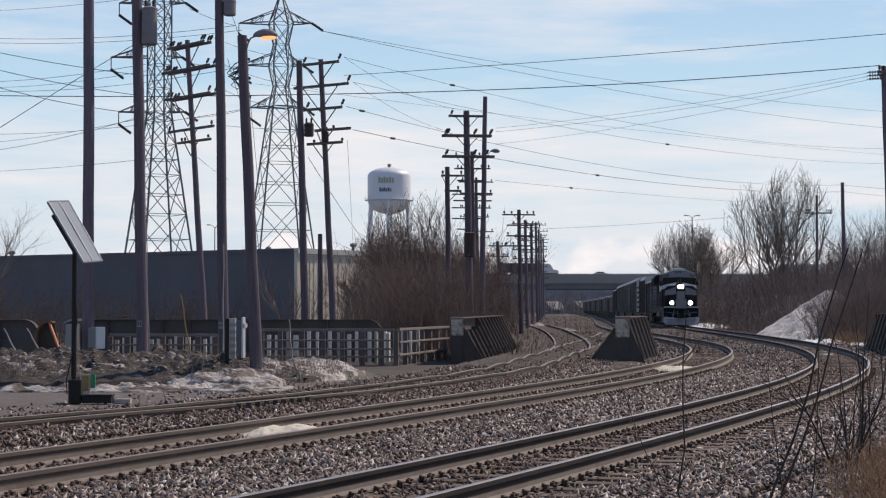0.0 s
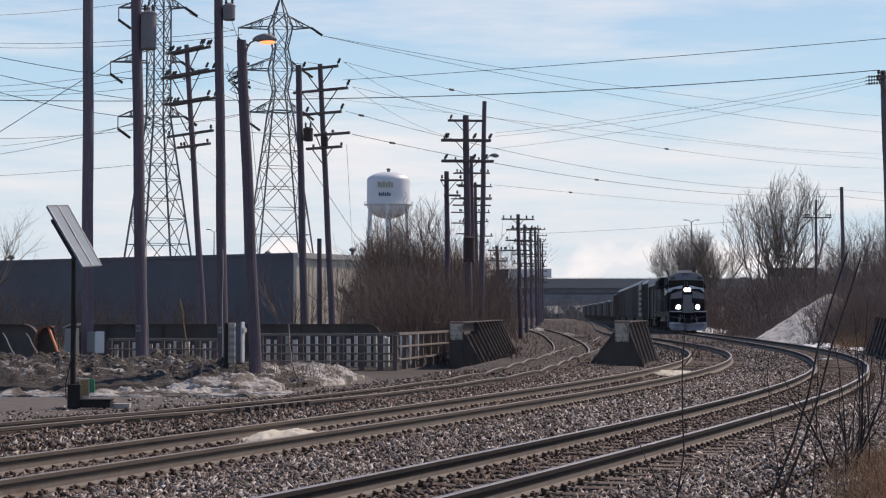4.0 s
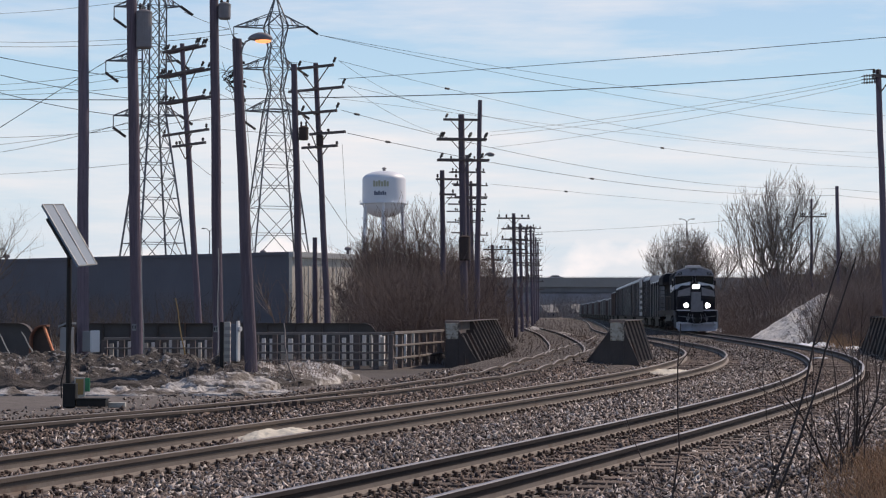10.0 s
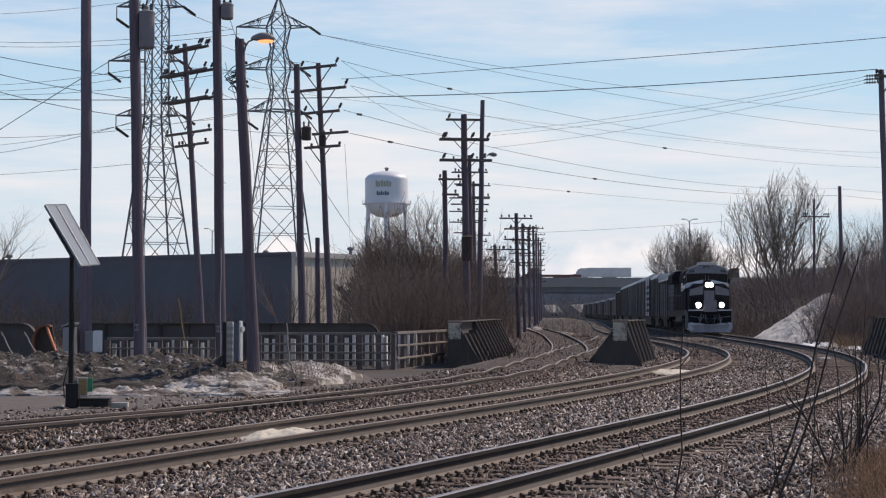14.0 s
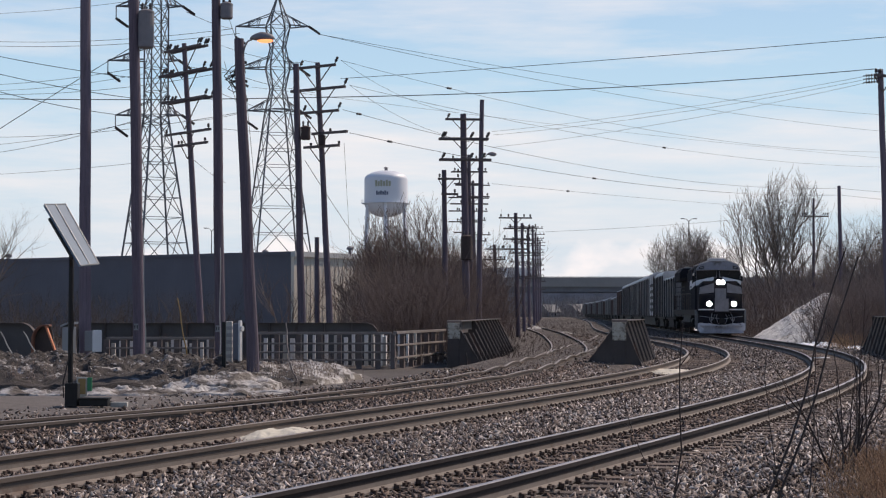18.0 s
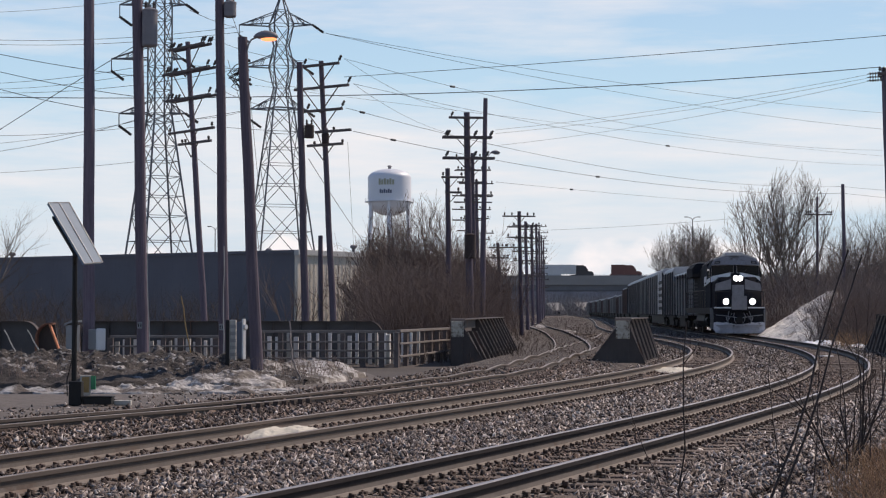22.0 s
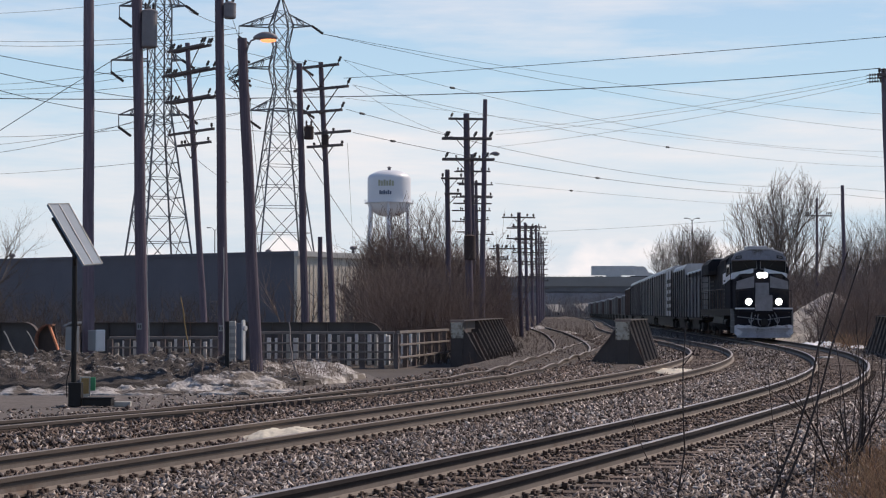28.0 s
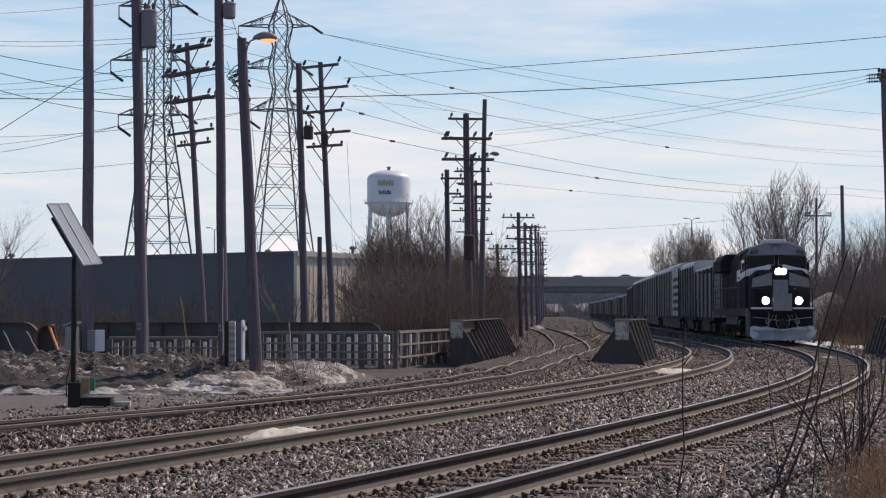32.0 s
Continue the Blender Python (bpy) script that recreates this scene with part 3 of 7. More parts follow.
TIE, PLATE, SPIKE = tie_mesh(), plate_mesh(), spike_mesh()


def make_track(name, line, label, y0, y1, cant, near, plates, worn=False, s_end=None):
    t = thing(name, Matrix(), label, "railway track", kind="structure")
    s0, s1 = line.s_at(y0), s_end or line.s_at(y1)
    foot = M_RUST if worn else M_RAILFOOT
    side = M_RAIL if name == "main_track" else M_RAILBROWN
    head = M_POLISH if name == "main_track" else M_DULLRAIL
    # worn rails dip at their joints
    sag = lambda s: abs(math.sin(math.pi * (s - s0 - 4.0) / 4.95)) ** 0.7
    wob = (lambda s: -0.05 + min(1.0, max(0.12, (line.at(s)[1] - 34) / 15)) * (0.075 * sag(s) - 0.05)) if worn else (lambda s: 0.0)
    for off, lift in ((-0.7525, 0.0), (0.7525, cant)):
        z = lambda s: wob(s) + lift
        step = 0.55 if worn else 1.0
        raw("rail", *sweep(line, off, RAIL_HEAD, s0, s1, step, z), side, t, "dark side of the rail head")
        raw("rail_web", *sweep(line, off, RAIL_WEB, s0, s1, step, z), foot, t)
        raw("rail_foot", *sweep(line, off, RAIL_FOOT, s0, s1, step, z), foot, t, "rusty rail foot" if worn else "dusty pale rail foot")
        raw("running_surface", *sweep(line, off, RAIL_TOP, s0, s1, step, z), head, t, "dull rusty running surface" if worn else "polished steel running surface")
    rnd = random.Random(len(name))
    s, far_v, far_f = s0, [], []
    while s < s1:
        x, y, a = line.at(s)
        dz = (-0.05 if worn else 0.0) + cant / 2
        if y < near:
            m = pose(x, y, dz + rnd.uniform(-0.012, 0.004), 0, math.degrees(-cant / 1.5), -math.degrees(a) + rnd.uniform(-1.2, 1.2))
            ob = new("tie", TIE)
            ob.parent, ob.matrix_basis = t, m
            if plates and 12 < y < plates:
                for off, lift in ((-0.7525, 0.0), (0.7525, cant)):
                    px, py, _ = line.at(s, off)
                    pl = new("tie_plate", PLATE)
                    pl.parent, pl.matrix_basis = t, pose(px, py, lift + (-0.05 if worn else 0), 0, 0, -math.degrees(a))
                    sp = new("spike", SPIKE)
                    sp.parent, sp.matrix_basis = t, pose(px, py, lift + rnd.uniform(-.004, .006), 0, 0, -math.degrees(a) + rnd.uniform(-6, 6))
        else:
            k = len(far_v)
            ca, sa = math.cos(a), math.sin(a)
            for z in (-0.3, -0.19):
                far_v += [(x + u * ca + v * sa, y - u * sa + v * ca, z + dz) for u, v in ((-1.3, -0.11), (1.3, -0.11), (1.3, 0.11), (-1.3, 0.11))]
            far_f += [(k, k + 1, k + 5, k + 4), (k + 1, k + 2, k + 6, k + 5), (k + 2, k + 3, k + 7, k + 6), (k + 3, k, k + 4, k + 7), (k + 4, k + 5, k + 6, k + 7)]
        s += 0.53
    s = s0 + 4.0
    while name == "siding_track" and s < line.s_at(75):
        for off, lift in ((-0.7525, 0.0), (0.7525, cant)):
            x, y, a = line.at(s, off)
            if y > 14:
                bm = solid((-0.046, -0.014, -0.45, 0.45, -0.14, -0.052), (0.014, 0.046, -0.45, 0.45, -0.14, -0.052), bevel=0.004)
                for k in (-.36, -.22, -.08, .08, .22, .36):
                    box(bm, -.065, .065, k - .018, k + .018, -.112, -.078)
                part("joint_bar", bm, M_SPIKE, t, "bolted rail joint bar").matrix_basis = pose(x, y, wob(s) + lift, 0, 0, -math.degrees(a))
            s += 4.95
    if far_v:
        o = raw("far_ties", far_v, far_f, M_TIE, t)
        o["kind"] = "stuff"
    return t


make_track("main_track", MAIN, "curving main railway track with polished rails", -20, 520, 0.03, 112, 48)
make_track("second_track", SECOND, "curving second railway track with worn rails", -12, 520, 0.01, 100, 48)
make_track("siding_track", SIDING, "rusty uneven siding track half sunk in dirt", 6, 480, 0.075, 80, 0, worn=True)
make_track("crossover_track", CROSSOVER, "short rusty crossover track between siding and second track", 65, 118, 0.0, 0, 0, worn=True)


def stones():
    """Loose crushed stones lying on the near ballast."""
    rng = np.random.default_rng(4)
    n, n_far = 215000, 62000
    y = np.r_[12.5 + 36 * rng.random(n) ** 1.15, 46 + 74 * rng.random(n_far) ** 1.1]
    n += n_far
    x = (rng.random(n) - 0.5) * (0.56 * y + 1.0)
    mx, bx = np.interp(y, MAIN.p[:, 1], MAIN.p[:, 0]), np.interp(y, SECOND.p[:, 1], SECOND.p[:, 0])
    sx = np.interp(y, SIDING.p[:, 1], SIDING.p[:, 0])
    keep = (x < mx + 7 - 0.04 * y) & (x > sx - 1.0)
    keep &= (x > sx + 1.2) | (rng.random(n) < 0.35)
    keep |= (x > sx - 7) & (x <= sx - 1) & (y < 50) & (rng.random(n) < 0.05 + 0.22 * np.clip((x - sx + 4.5) / 3.5, 0, 1) ** 2)
    for c in (mx, bx, sx):
        d = np.abs(x - c) * 0.93
        keep &= (np.abs(d - 0.7525) > np.where(rng.random(n) < 0.7, 0.17, 0.095))
        keep &= (d > 1.05) | (rng.random(n) < 0.55)
    keep &= (np.abs(x - mx) * 0.93 > 0.66) | (rng.random(n) < 0.75)
    # few stones lie on top of the ties
    rusty, near_rail = np.zeros(n, bool), np.zeros(n, bool)
    for line, first in ((MAIN, -20), (SECOND, -12)):
        a = np.interp(y, line.p[:, 1], line.phi)
        d = (x - np.interp(y, line.p[:, 1], line.p[:, 0])) * np.cos(a)
        along = np.interp(y + d * np.sin(a), line.p[:, 1], line.s) - line.s_at(first)
        on_tie = np.abs((along + 0.265) % 0.53 - 0.265) < 0.10
        keep &= (np.abs(d) > 1.32) | ~on_tie | (rng.random(n) < 0.38)
        near_rail |= np.abs(d) < 1.35
        rusty |= (np.abs(d) < 0.72) | ((np.abs(d) < 1.25) & (rng.random(n) < 0.4))
    rusty |= (np.abs(x - sx) < 1.7) | ((np.abs(x - sx) < 3.0) & (rng.random(n) < 0.5))
    keep &= (np.abs(x - sx) > 1.9) | (rng.random(n) < 0.75)
    x, y, rusty, near_rail = x[keep], y[keep], rusty[keep], near_rail[keep]
    n = len(x)
    size = (0.0105 + 0.020 * rng.random(n) ** 1.5) * (1 + 0.012 * (np.minimum(y, 46) - 12.5)) * np.where(y > 46, 0.9, 1.0)
    off = x - np.interp(y, SIDING.p[:, 1], SIDING.p[:, 0])
    z = -0.190 + 0.03 * rng.random(n) + np.where(np.abs(off) < 2.4, 0.045 + 0.03 * np.clip((y - 36) / 12, 0, 1) + 0.07 * np.clip((off + .2) / .6, 0, 1) * np.clip((2.4 - off) / .9, 0, 1), 0) - np.where(near_rail, 0.016, 0) - np.where(x > np.interp(y, MAIN.p[:, 1], MAIN.p[:, 0]) + 2.9, 0.06, 0)
    z = np.where(x < np.interp(y, SIDING.p[:, 1], SIDING.p[:, 0]) - 2.3, -0.39, z)
    base = np.array([(-1.75, 0, 0), (1.75, 0, .1), (0, -.8, 0), (0, .8, .1), (0, 0, -.45), (.2, .1, .55)])
    v = base[None] * size[:, None, None] * 1.25 + (rng.random((n, 6, 3)) - 0.5) * size[:, None, None] * 1.35
    a, b = rng.random(n) * 6.28, (rng.random(n) - 0.5) * 2.2
    ca, sa, cb, sb = np.cos(a), np.sin(a), np.cos(b), np.sin(b)
    v = np.stack([v[..., 0] * cb[:, None] + v[..., 2] * sb[:, None], v[..., 1], -v[..., 0] * sb[:, None] + v[..., 2] * cb[:, None]], -1)
    v = np.stack([v[..., 0] * ca[:, None] - v[..., 1] * sa[:, None], v[..., 0] * sa[:, None] + v[..., 1] * ca[:, None], v[..., 2]], -1)
    v += np.stack([x, y, z], -1)[:, None]
    tris = np.array([(0, 2, 5), (2, 1, 5), (1, 3, 5), (3, 0, 5), (2, 0, 4), (1, 2, 4), (3, 1, 4), (0, 3, 4)])
    for name, pick, material, label in (("ballast_stones", ~rusty, M_STONE, "loose grey and brown crushed ballast stones"), ("rusty_stones", rusty, M_RUSTSTONE, "rust-stained crushed stones between the rails")):
        w = v[pick].astype(np.float32)
        f = (tris[None] + (np.arange(len(w)) * 6)[:, None, None]).reshape(-1, 3)
        me = bpy.data.meshes.new(name)
        me.vertices.add(len(w) * 6)
        me.vertices.foreach_set("co", w.ravel())
        me.loops.add(f.size)
        me.loops.foreach_set("vertex_index", f.astype(np.int32).ravel())
        me.polygons.add(len(f))
        me.polygons.foreach_set("loop_start", np.arange(0, f.size, 3, dtype=np.int32))
        me.update(calc_edges=True)
        me.materials.append(material)
        tagged(new(name, me), label, "gravel", kind="stuff")


stones()


def siding_dirt():
    """Cinders and dirt that bury the siding's ties and fill the space towards the second track."""
    ys = np.r_[np.arange(14, 80, 0.5), np.arange(80, 400, 4.0)]
    vs, fs, n = [], [], 40
    for y in ys:
        lo = SIDING.x_at(y) - 2.5
        hi = min(SIDING.x_at(y) + 1.55 + 0.10 * max(0.0, y - 24), SECOND.x_at(y) - 1.75)
        far = min(1.0, max(0.0, (y - 85) / 30))
        hi = max(hi, lo + 3.0) * (1 - far) + (MAIN.x_at(y) + 2.6) * far
        lo -= 2.5 * far
        for i in range(n):
            x = lo + (hi - lo) * i / (n - 1)
            edge = min(i, n - 1 - i)
            k = noise.fractal((x * 1.1, y * 0.9, 3), 0.8, 2.1, 5)
            d = min(abs(abs(x - SIDING.x_at(y)) - 0.75), 0.3) / 0.3
            deep = min(1.0, max(0.0, (y - 36) / 12))
            z = -0.150 + 0.030 * deep - (0.055 - .03 * deep) * (1 - d) + 0.030 * k - (0.12 if edge == 0 else 0.05 if edge == 1 else 0.0)
            z += 0.07 * min(1.0, max(0.0, (x - SIDING.x_at(y) + .2) / .6)) * min(1.0, max(0.0, (SIDING.x_at(y) + 2.4 - x) / .9)) - 0.045 * far
            vs.append((x, y, z))
    for j in range(len(ys) - 1):
        for i in range(n - 1):
            fs.append((j * n + i, j * n + i + 1, (j + 1) * n + i + 1, (j + 1) * n + i))
    ob = raw("siding_dirt", vs, fs, M_CINDER)
    for p in ob.data.polygons:
        p.use_smooth = True
    tagged(ob, "dark cinders and dirt burying the siding's ties", "dirt", kind="structure")


siding_dirt()


# ---- sticks: trees, brush, grass ----
class Sticks:
    """Collects thin tapered three- or four-sided sticks into one mesh."""

    def __init__(self):
        self.v, self.f = [], []

    def add(self, p, q, r0, r1, n=3):
        d = (q - p)
        if d.length < 1e-6:
            return
        d = d.normalized()
        a = d.orthogonal().normalized()
        b = d.cross(a)
        k = len(self.v)
        for c, r in ((p, r0), (q, r1)):
            for i in range(n):
                t = 2 * math.pi * i / n
                self.v.append(c + (a * math.cos(t) + b * math.sin(t)) * r)
        for i in range(n):
            self.f.append((k + i, k + (i + 1) % n, k + n + (i + 1) % n, k + n + i))

    def done(self, name, material, parent=None, label=""):
        return raw(name, [tuple(v) for v in self.v], self.f, material, parent, label)


def grow(limbs, twigs, rnd, p, d, length, r, level, up=0.25, spread=0.8, kids=(3, 5)):
    n = 4 if level > 1 else 3
    seg = length / n
    for i in range(n):
        d = (d + Vector((rnd.gauss(0, 0.13), rnd.gauss(0, 0.13), rnd.gauss(0, 0.08) + up * 0.18))).normalized()
        q = p + d * seg
        r1 = r * (1 - 0.75 * (i + 1) / n) if level == 0 else r * (1 - 0.5 * (i + 1) / n)
        r0 = r * (1 - 0.75 * i / n) if level == 0 else r * (1 - 0.5 * i / n)
        (limbs if level > 1 else twigs).add(p, q, r0, r1, 5 if level > 2 else 3)
        if level > 0 and i >= (1 if level > 2 else 0):
            for _ in range(rnd.randint(*kids) if level < 3 else rnd.randint(2, 3)):
                side = Vector((rnd.gauss(0, 1), rnd.gauss(0, 1), rnd.gauss(0, 0.5))).normalized()
                e = (d * (1.1 - spread * 0.4) + side * spread + Vector((0, 0, up))).normalized()
                grow(limbs, twigs, rnd, q if rnd.random() < 0.5 else p.lerp(q, rnd.random()), e, length * rnd.uniform(0.38, 0.62), r1 * rnd.uniform(0.45, 0.65), level - 1, up, spread, kids)
        p = q


def bare_tree(m, height, seed, label, stems=1, level=3, r=None, up=0.25, spread=0.8, kids=(2, 3), name="bare_tree", tmat=None, clump=1, fan=0.0):
    rnd = random.Random(seed)
    t = thing(name, m, label, "tree")
    limbs, twigs = Sticks(), Sticks()
    for k in range(stems):
        d = Vector((rnd.gauss(0, 0.12 if stems == 1 else 0.3), rnd.gauss(0, 0.12 if stems == 1 else 0.3), 1)).normalized()
        if fan:
            a = fan * (-1 + 2 * k / (stems - 1)) + rnd.uniform(-.08, .08)
            d = Vector((math.sin(a), rnd.gauss(0, .25), math.cos(a))).normalized()
        grow(limbs, twigs, rnd, Vector((rnd.uniform(-.3, .3) * (stems - 1) * clump, rnd.uniform(-.3, .3) * (stems - 1) * clump, -0.3 if clump == 1 else -0.05)), d, height * rnd.uniform(0.62, 0.78), (r or height * 0.016), level, up, spread, kids)
        limbs.done("stem" if stems > 1 else "trunk", M_DARKBARK if name == "bare_shrub" else M_BARK, t)
        limbs = Sticks()
    twigs.done("crown", tmat or M_TWIG, t, "bare fine twigs")
    return t


def crown_tree(m, centre, rx, rz, limbs, seed, label, fan=0.9, r=0.12, twig=0.03, density=1.0, material=None):
    """A bare tree whose limbs fan out from a low fork and fill a rounded crown with crooked twigs."""
    rnd = random.Random(seed)
    t = thing("bare_tree", m, label, "tree")
    twigs = Sticks()
    cx, cz = centre

    def inside(p, slack):
        return ((p.x - cx) / rx) ** 2 + (p.y / rx) ** 2 + ((p.z - cz) / rz) ** 2 < slack

    def shoot(store, p, d, length, r0, depth, lift):
        n = max(3, int(length / 0.5)) if depth else 3
        slack = rnd.uniform(.70, 1.30)
        pts = []
        for i in range(n):
            g = .13 if depth > 2 else .09
            d = (d + Vector((rnd.gauss(0, g), rnd.gauss(0, g), rnd.gauss(0, g * .7) + lift))).normalized()
            q = p + d * length / n
            a, b = r0 * (1 - .8 * i / n), r0 * (1 - .8 * (i + 1) / n)
            if q.z > .8 * cz and not inside(q, slack):
                break
            store.add(p, q, max(a, twig * .45), max(b, twig * .4), 5 if depth > 2 else 3)
            pts.append((q, d, b, (i + 1) / n))
            p = q
        if depth:
            for q, d, b, f in pts:
                if depth > 2 and f < .22:
                    continue
                k = density * (1.1 if depth > 2 else .95 if depth > 1 else .8)
                for _ in range(int(k) + (rnd.random() < k % 1)):
                    side = Vector((rnd.gauss(0, 1), rnd.gauss(0, 1), rnd.gauss(.15, .6))).normalized()
                    e = (d * .95 + side * .72 + Vector((0, 0, .22))).normalized()
                    shoot(twigs if depth < 3 else store, q, e, length * rnd.uniform(.30, .52) * (1.15 - .40 * f), max(b * .6, twig * .5), depth - 1, .05)

    for k in range(limbs):
        store = Sticks()
        a = fan * (-1 + 2 * k / (limbs - 1)) + rnd.uniform(-.1, .1)
        d = Vector((math.sin(a), rnd.gauss(0, .35), math.cos(a))).normalized()
        reach = (rz + cz) * rnd.uniform(.86, 1.04)
        shoot(store, Vector((rnd.uniform(-.25, .25), rnd.uniform(-.25, .25), -.3)), d, reach, r * rnd.uniform(.7, 1.1), 3, .05)
        store.done("limb", M_BARK, t)
    twigs.done("crown", material or M_GREYTWIG, t, "crooked bare twigs")
    return t


def brush(name, spots, label, hmin, hmax, seed, per=26, width=1.0, material=None, rad=0.02, category="brush"):
    """A thicket of leaning bare stems with side twigs, as one uncountable growth."""
    rnd = random.Random(seed)
    st = Sticks()
    for x, y, z in spots:
        for _ in range(per):
            p = Vector((x + rnd.gauss(0, width), y + rnd.gauss(0, width), z - 0.1))
            h = rnd.uniform(hmin, hmax)
            d = Vector((rnd.gauss(0, 0.28), rnd.gauss(0, 0.28), 1)).normalized()
            r = rad * rnd.uniform(0.6, 1.3)
            for i in range(3):
                q = p + d * h / 3
                st.add(p, q, r * (1 - i * 0.28), r * (1 - (i + 1) * 0.28))
                for _ in range(3):
                    e = (d + Vector((rnd.gauss(0, 0.6), rnd.gauss(0, 0.6), rnd.gauss(0.1, 0.3)))).normalized()
                    a = p.lerp(q, rnd.random())
                    st.add(a, a + e * h * rnd.uniform(0.12, 0.3), r * 0.45, r * 0.15)
                d = (d + Vector((rnd.gauss(0, 0.15), rnd.gauss(0, 0.15), 0))).normalized()
                p = q
    ob = st.done(name, material or M_BRUSH)
    return tagged(ob, label, category, kind="stuff")


# ---- buildings and distance ----
def make_shed():
    m = Matrix.Translation((-11.61, 130, -0.5)) @ Matrix.Rotation(math.atan2(27.4, 19.0) - math.pi / 2, 4, "Z")
    t = thing("warehouse", m, "long low warehouse with dark long wall and tan gable wall", "building")
    L, D, H = 46.0, 26.0, (6.20) + 0.5
    part("long_wall", solid((-L, 0, 0, 0.3, 0, H - 0.25)), M_SHED_DARK, t, "dark grey-blue metal wall")
    bm = B()
    for i in range(92):
        box(bm, -L + i * 0.5 + 0.1, -L + i * 0.5 + 0.17, -0.004, 0.0, 0, H - 0.3)
    part("wall_rib", bm, M_SHED_DARK, t)
    part("gable_wall", solid((0, 0.3, 0.0, D, 0, H - 0.25)), M_SHED_TAN, t, "tan ribbed metal wall")
    bm = B()
    for i in range(1, 52):
        box(bm, 0.3, 0.33, i * 0.5, i * 0.5 + 0.07, 0, H - 0.3)
    part("gable_rib", bm, M_SHED_TAN, t)
    part("back_wall", solid((-L, 0.3, D, D + 0.3, 0, H - 0.25)), M_SHED_TAN, t)
    part("far_wall", solid((-L - 0.3, -L, 0, D, 0, H - 0.25)), M_SHED_DARK, t)
    part("roof", solid((-L - 0.4, 0.05, -0.12, D + 0.4, H - 0.25, H)), M_SHED_DARK, t)
    part("fascia", solid((0.06, 0.5, -0.12, D + 0.4, H - 0.42, H)), M_ROOF, t, "pale roof edge trim")
    for x, y, s in ((-39.0, 6, 0.9), (-9.5, 8, 0.7), (-2, 16, 0.7), (-0.5, 8.0, 0.8)):
        v = thing("roof_vent", m @ pose(x, y, H), "round metal roof vent on the warehouse roof", "roof vent", "vents on the warehouse roof")
        part("stack", tube(B(), (0, 0, 0), (0, 0, 0.5 * s), 0.16 * s, 0.16 * s, 10), M_LAMPBODY, v)
        part("cap", lathe(B(), [(0.2 * s, 0.42 * s), (0.36 * s, 0.5 * s), (0.36 * s, 0.68 * s), (0.16 * s, 0.82 * s)], 12), M_LAMPBODY, v)


make_shed()


def water_tower():
    d = 540.0
    x = -17.99
    k = d / 3000
    t = thing("water_tower", pose(x, d, -0.4), "white spheroidal municipal water tower on legs", "water tower")
    zt, zb, r = (46.73) + 0.4, (31.74) + 0.4, 38.5 * k
    prof = [(0.3, zt)] + [(r * math.sin(a), zt - r * 0.42 * (1 - math.cos(a))) for a in np.linspace(0.1, math.pi / 2, 9)]
    zs = zt - r * 0.42
    zm = zb + (zs - zb) * 0.38
    prof += [(r, zm + 0.3)] + [(r * math.cos(a), zm - (zm - zb) * math.sin(a)) for a in np.linspace(0.05, math.pi / 2 - 0.1, 8)]
    part("tank", lathe(B(), prof, 40), M_TANK, t, "white painted steel tank", smooth=True)
    part("balcony", lathe(B(), [(r - 0.1, zm - 0.25), (r + 0.9, zm - 0.25), (r + 0.9, zm - 0.1), (r - 0.1, zm - 0.1)], 40), M_TANK, t)
    bm = B()
    for i in range(40):
        a = i * 2 * math.pi / 40
        tube(bm, ((r + .85) * math.cos(a), (r + .85) * math.sin(a), zm - .1), ((r + .85) * math.cos(a), (r + .85) * math.sin(a), zm + 1.0), .04, .04, 4)
    part("railing", bm, M_TANK, t)["kind"] = "stuff"
    for i in range(6):
        a = (i + 0.5) * math.pi / 3
        part("leg", tube(B(), ((r - .3) * math.cos(a), (r - .3) * math.sin(a), zm), ((r + 1.5) * math.cos(a), (r + 1.5) * math.sin(a), 0), 0.55, 0.55, 10), M_TANK, t)
    part("riser", tube(B(), (0, 0, zb + 1), (0, 0, 0), 0.9, 0.9, 12), M_TANK, t)
    part("vent", lathe(B(), [(0.5, zt - .1), (0.5, zt + .7), (0.9, zt + .8), (0.2, zt + 1.2)], 10), M_LAMPBODY, t)
    # lettering that cannot be made out: plain bars
    for (z, a0, a1, h, mt) in ((zs - 1.6, -2.05, -1.30, 1.9, M_LETTER), (zs - 4.6, -2.0, -1.42, 1.3, M_LETTER2)):
        n = 6
        for i in range(n):
            b0 = a0 + (a1 - a0) * i / n
            b1 = b0 + (a1 - a0) / n * 0.78
            bm = B()
            q = [[bm.verts.new(((r + rr) * math.cos(a), (r + rr) * math.sin(a), zz)) for a in (b0, (b0 + b1) / 2, b1)] for rr in (0.02, 0.08) for zz in (z - h / 2, z + h / 2 - 0.3 * (i % 2))]
            for k2 in range(2):
                bm.faces.new((q[2][k2], q[2][k2 + 1], q[3][k2 + 1], q[3][k2]))
                bm.faces.new((q[1][k2], q[1][k2 + 1], q[0][k2 + 1], q[0][k2]))
                bm.faces.new((q[3][k2], q[3][k2 + 1], q[1][k2 + 1], q[1][k2]))
                bm.faces.new((q[0][k2], q[0][k2 + 1], q[2][k2 + 1], q[2][k2]))
            part("lettering_bar", bm, mt, t)


water_tower()


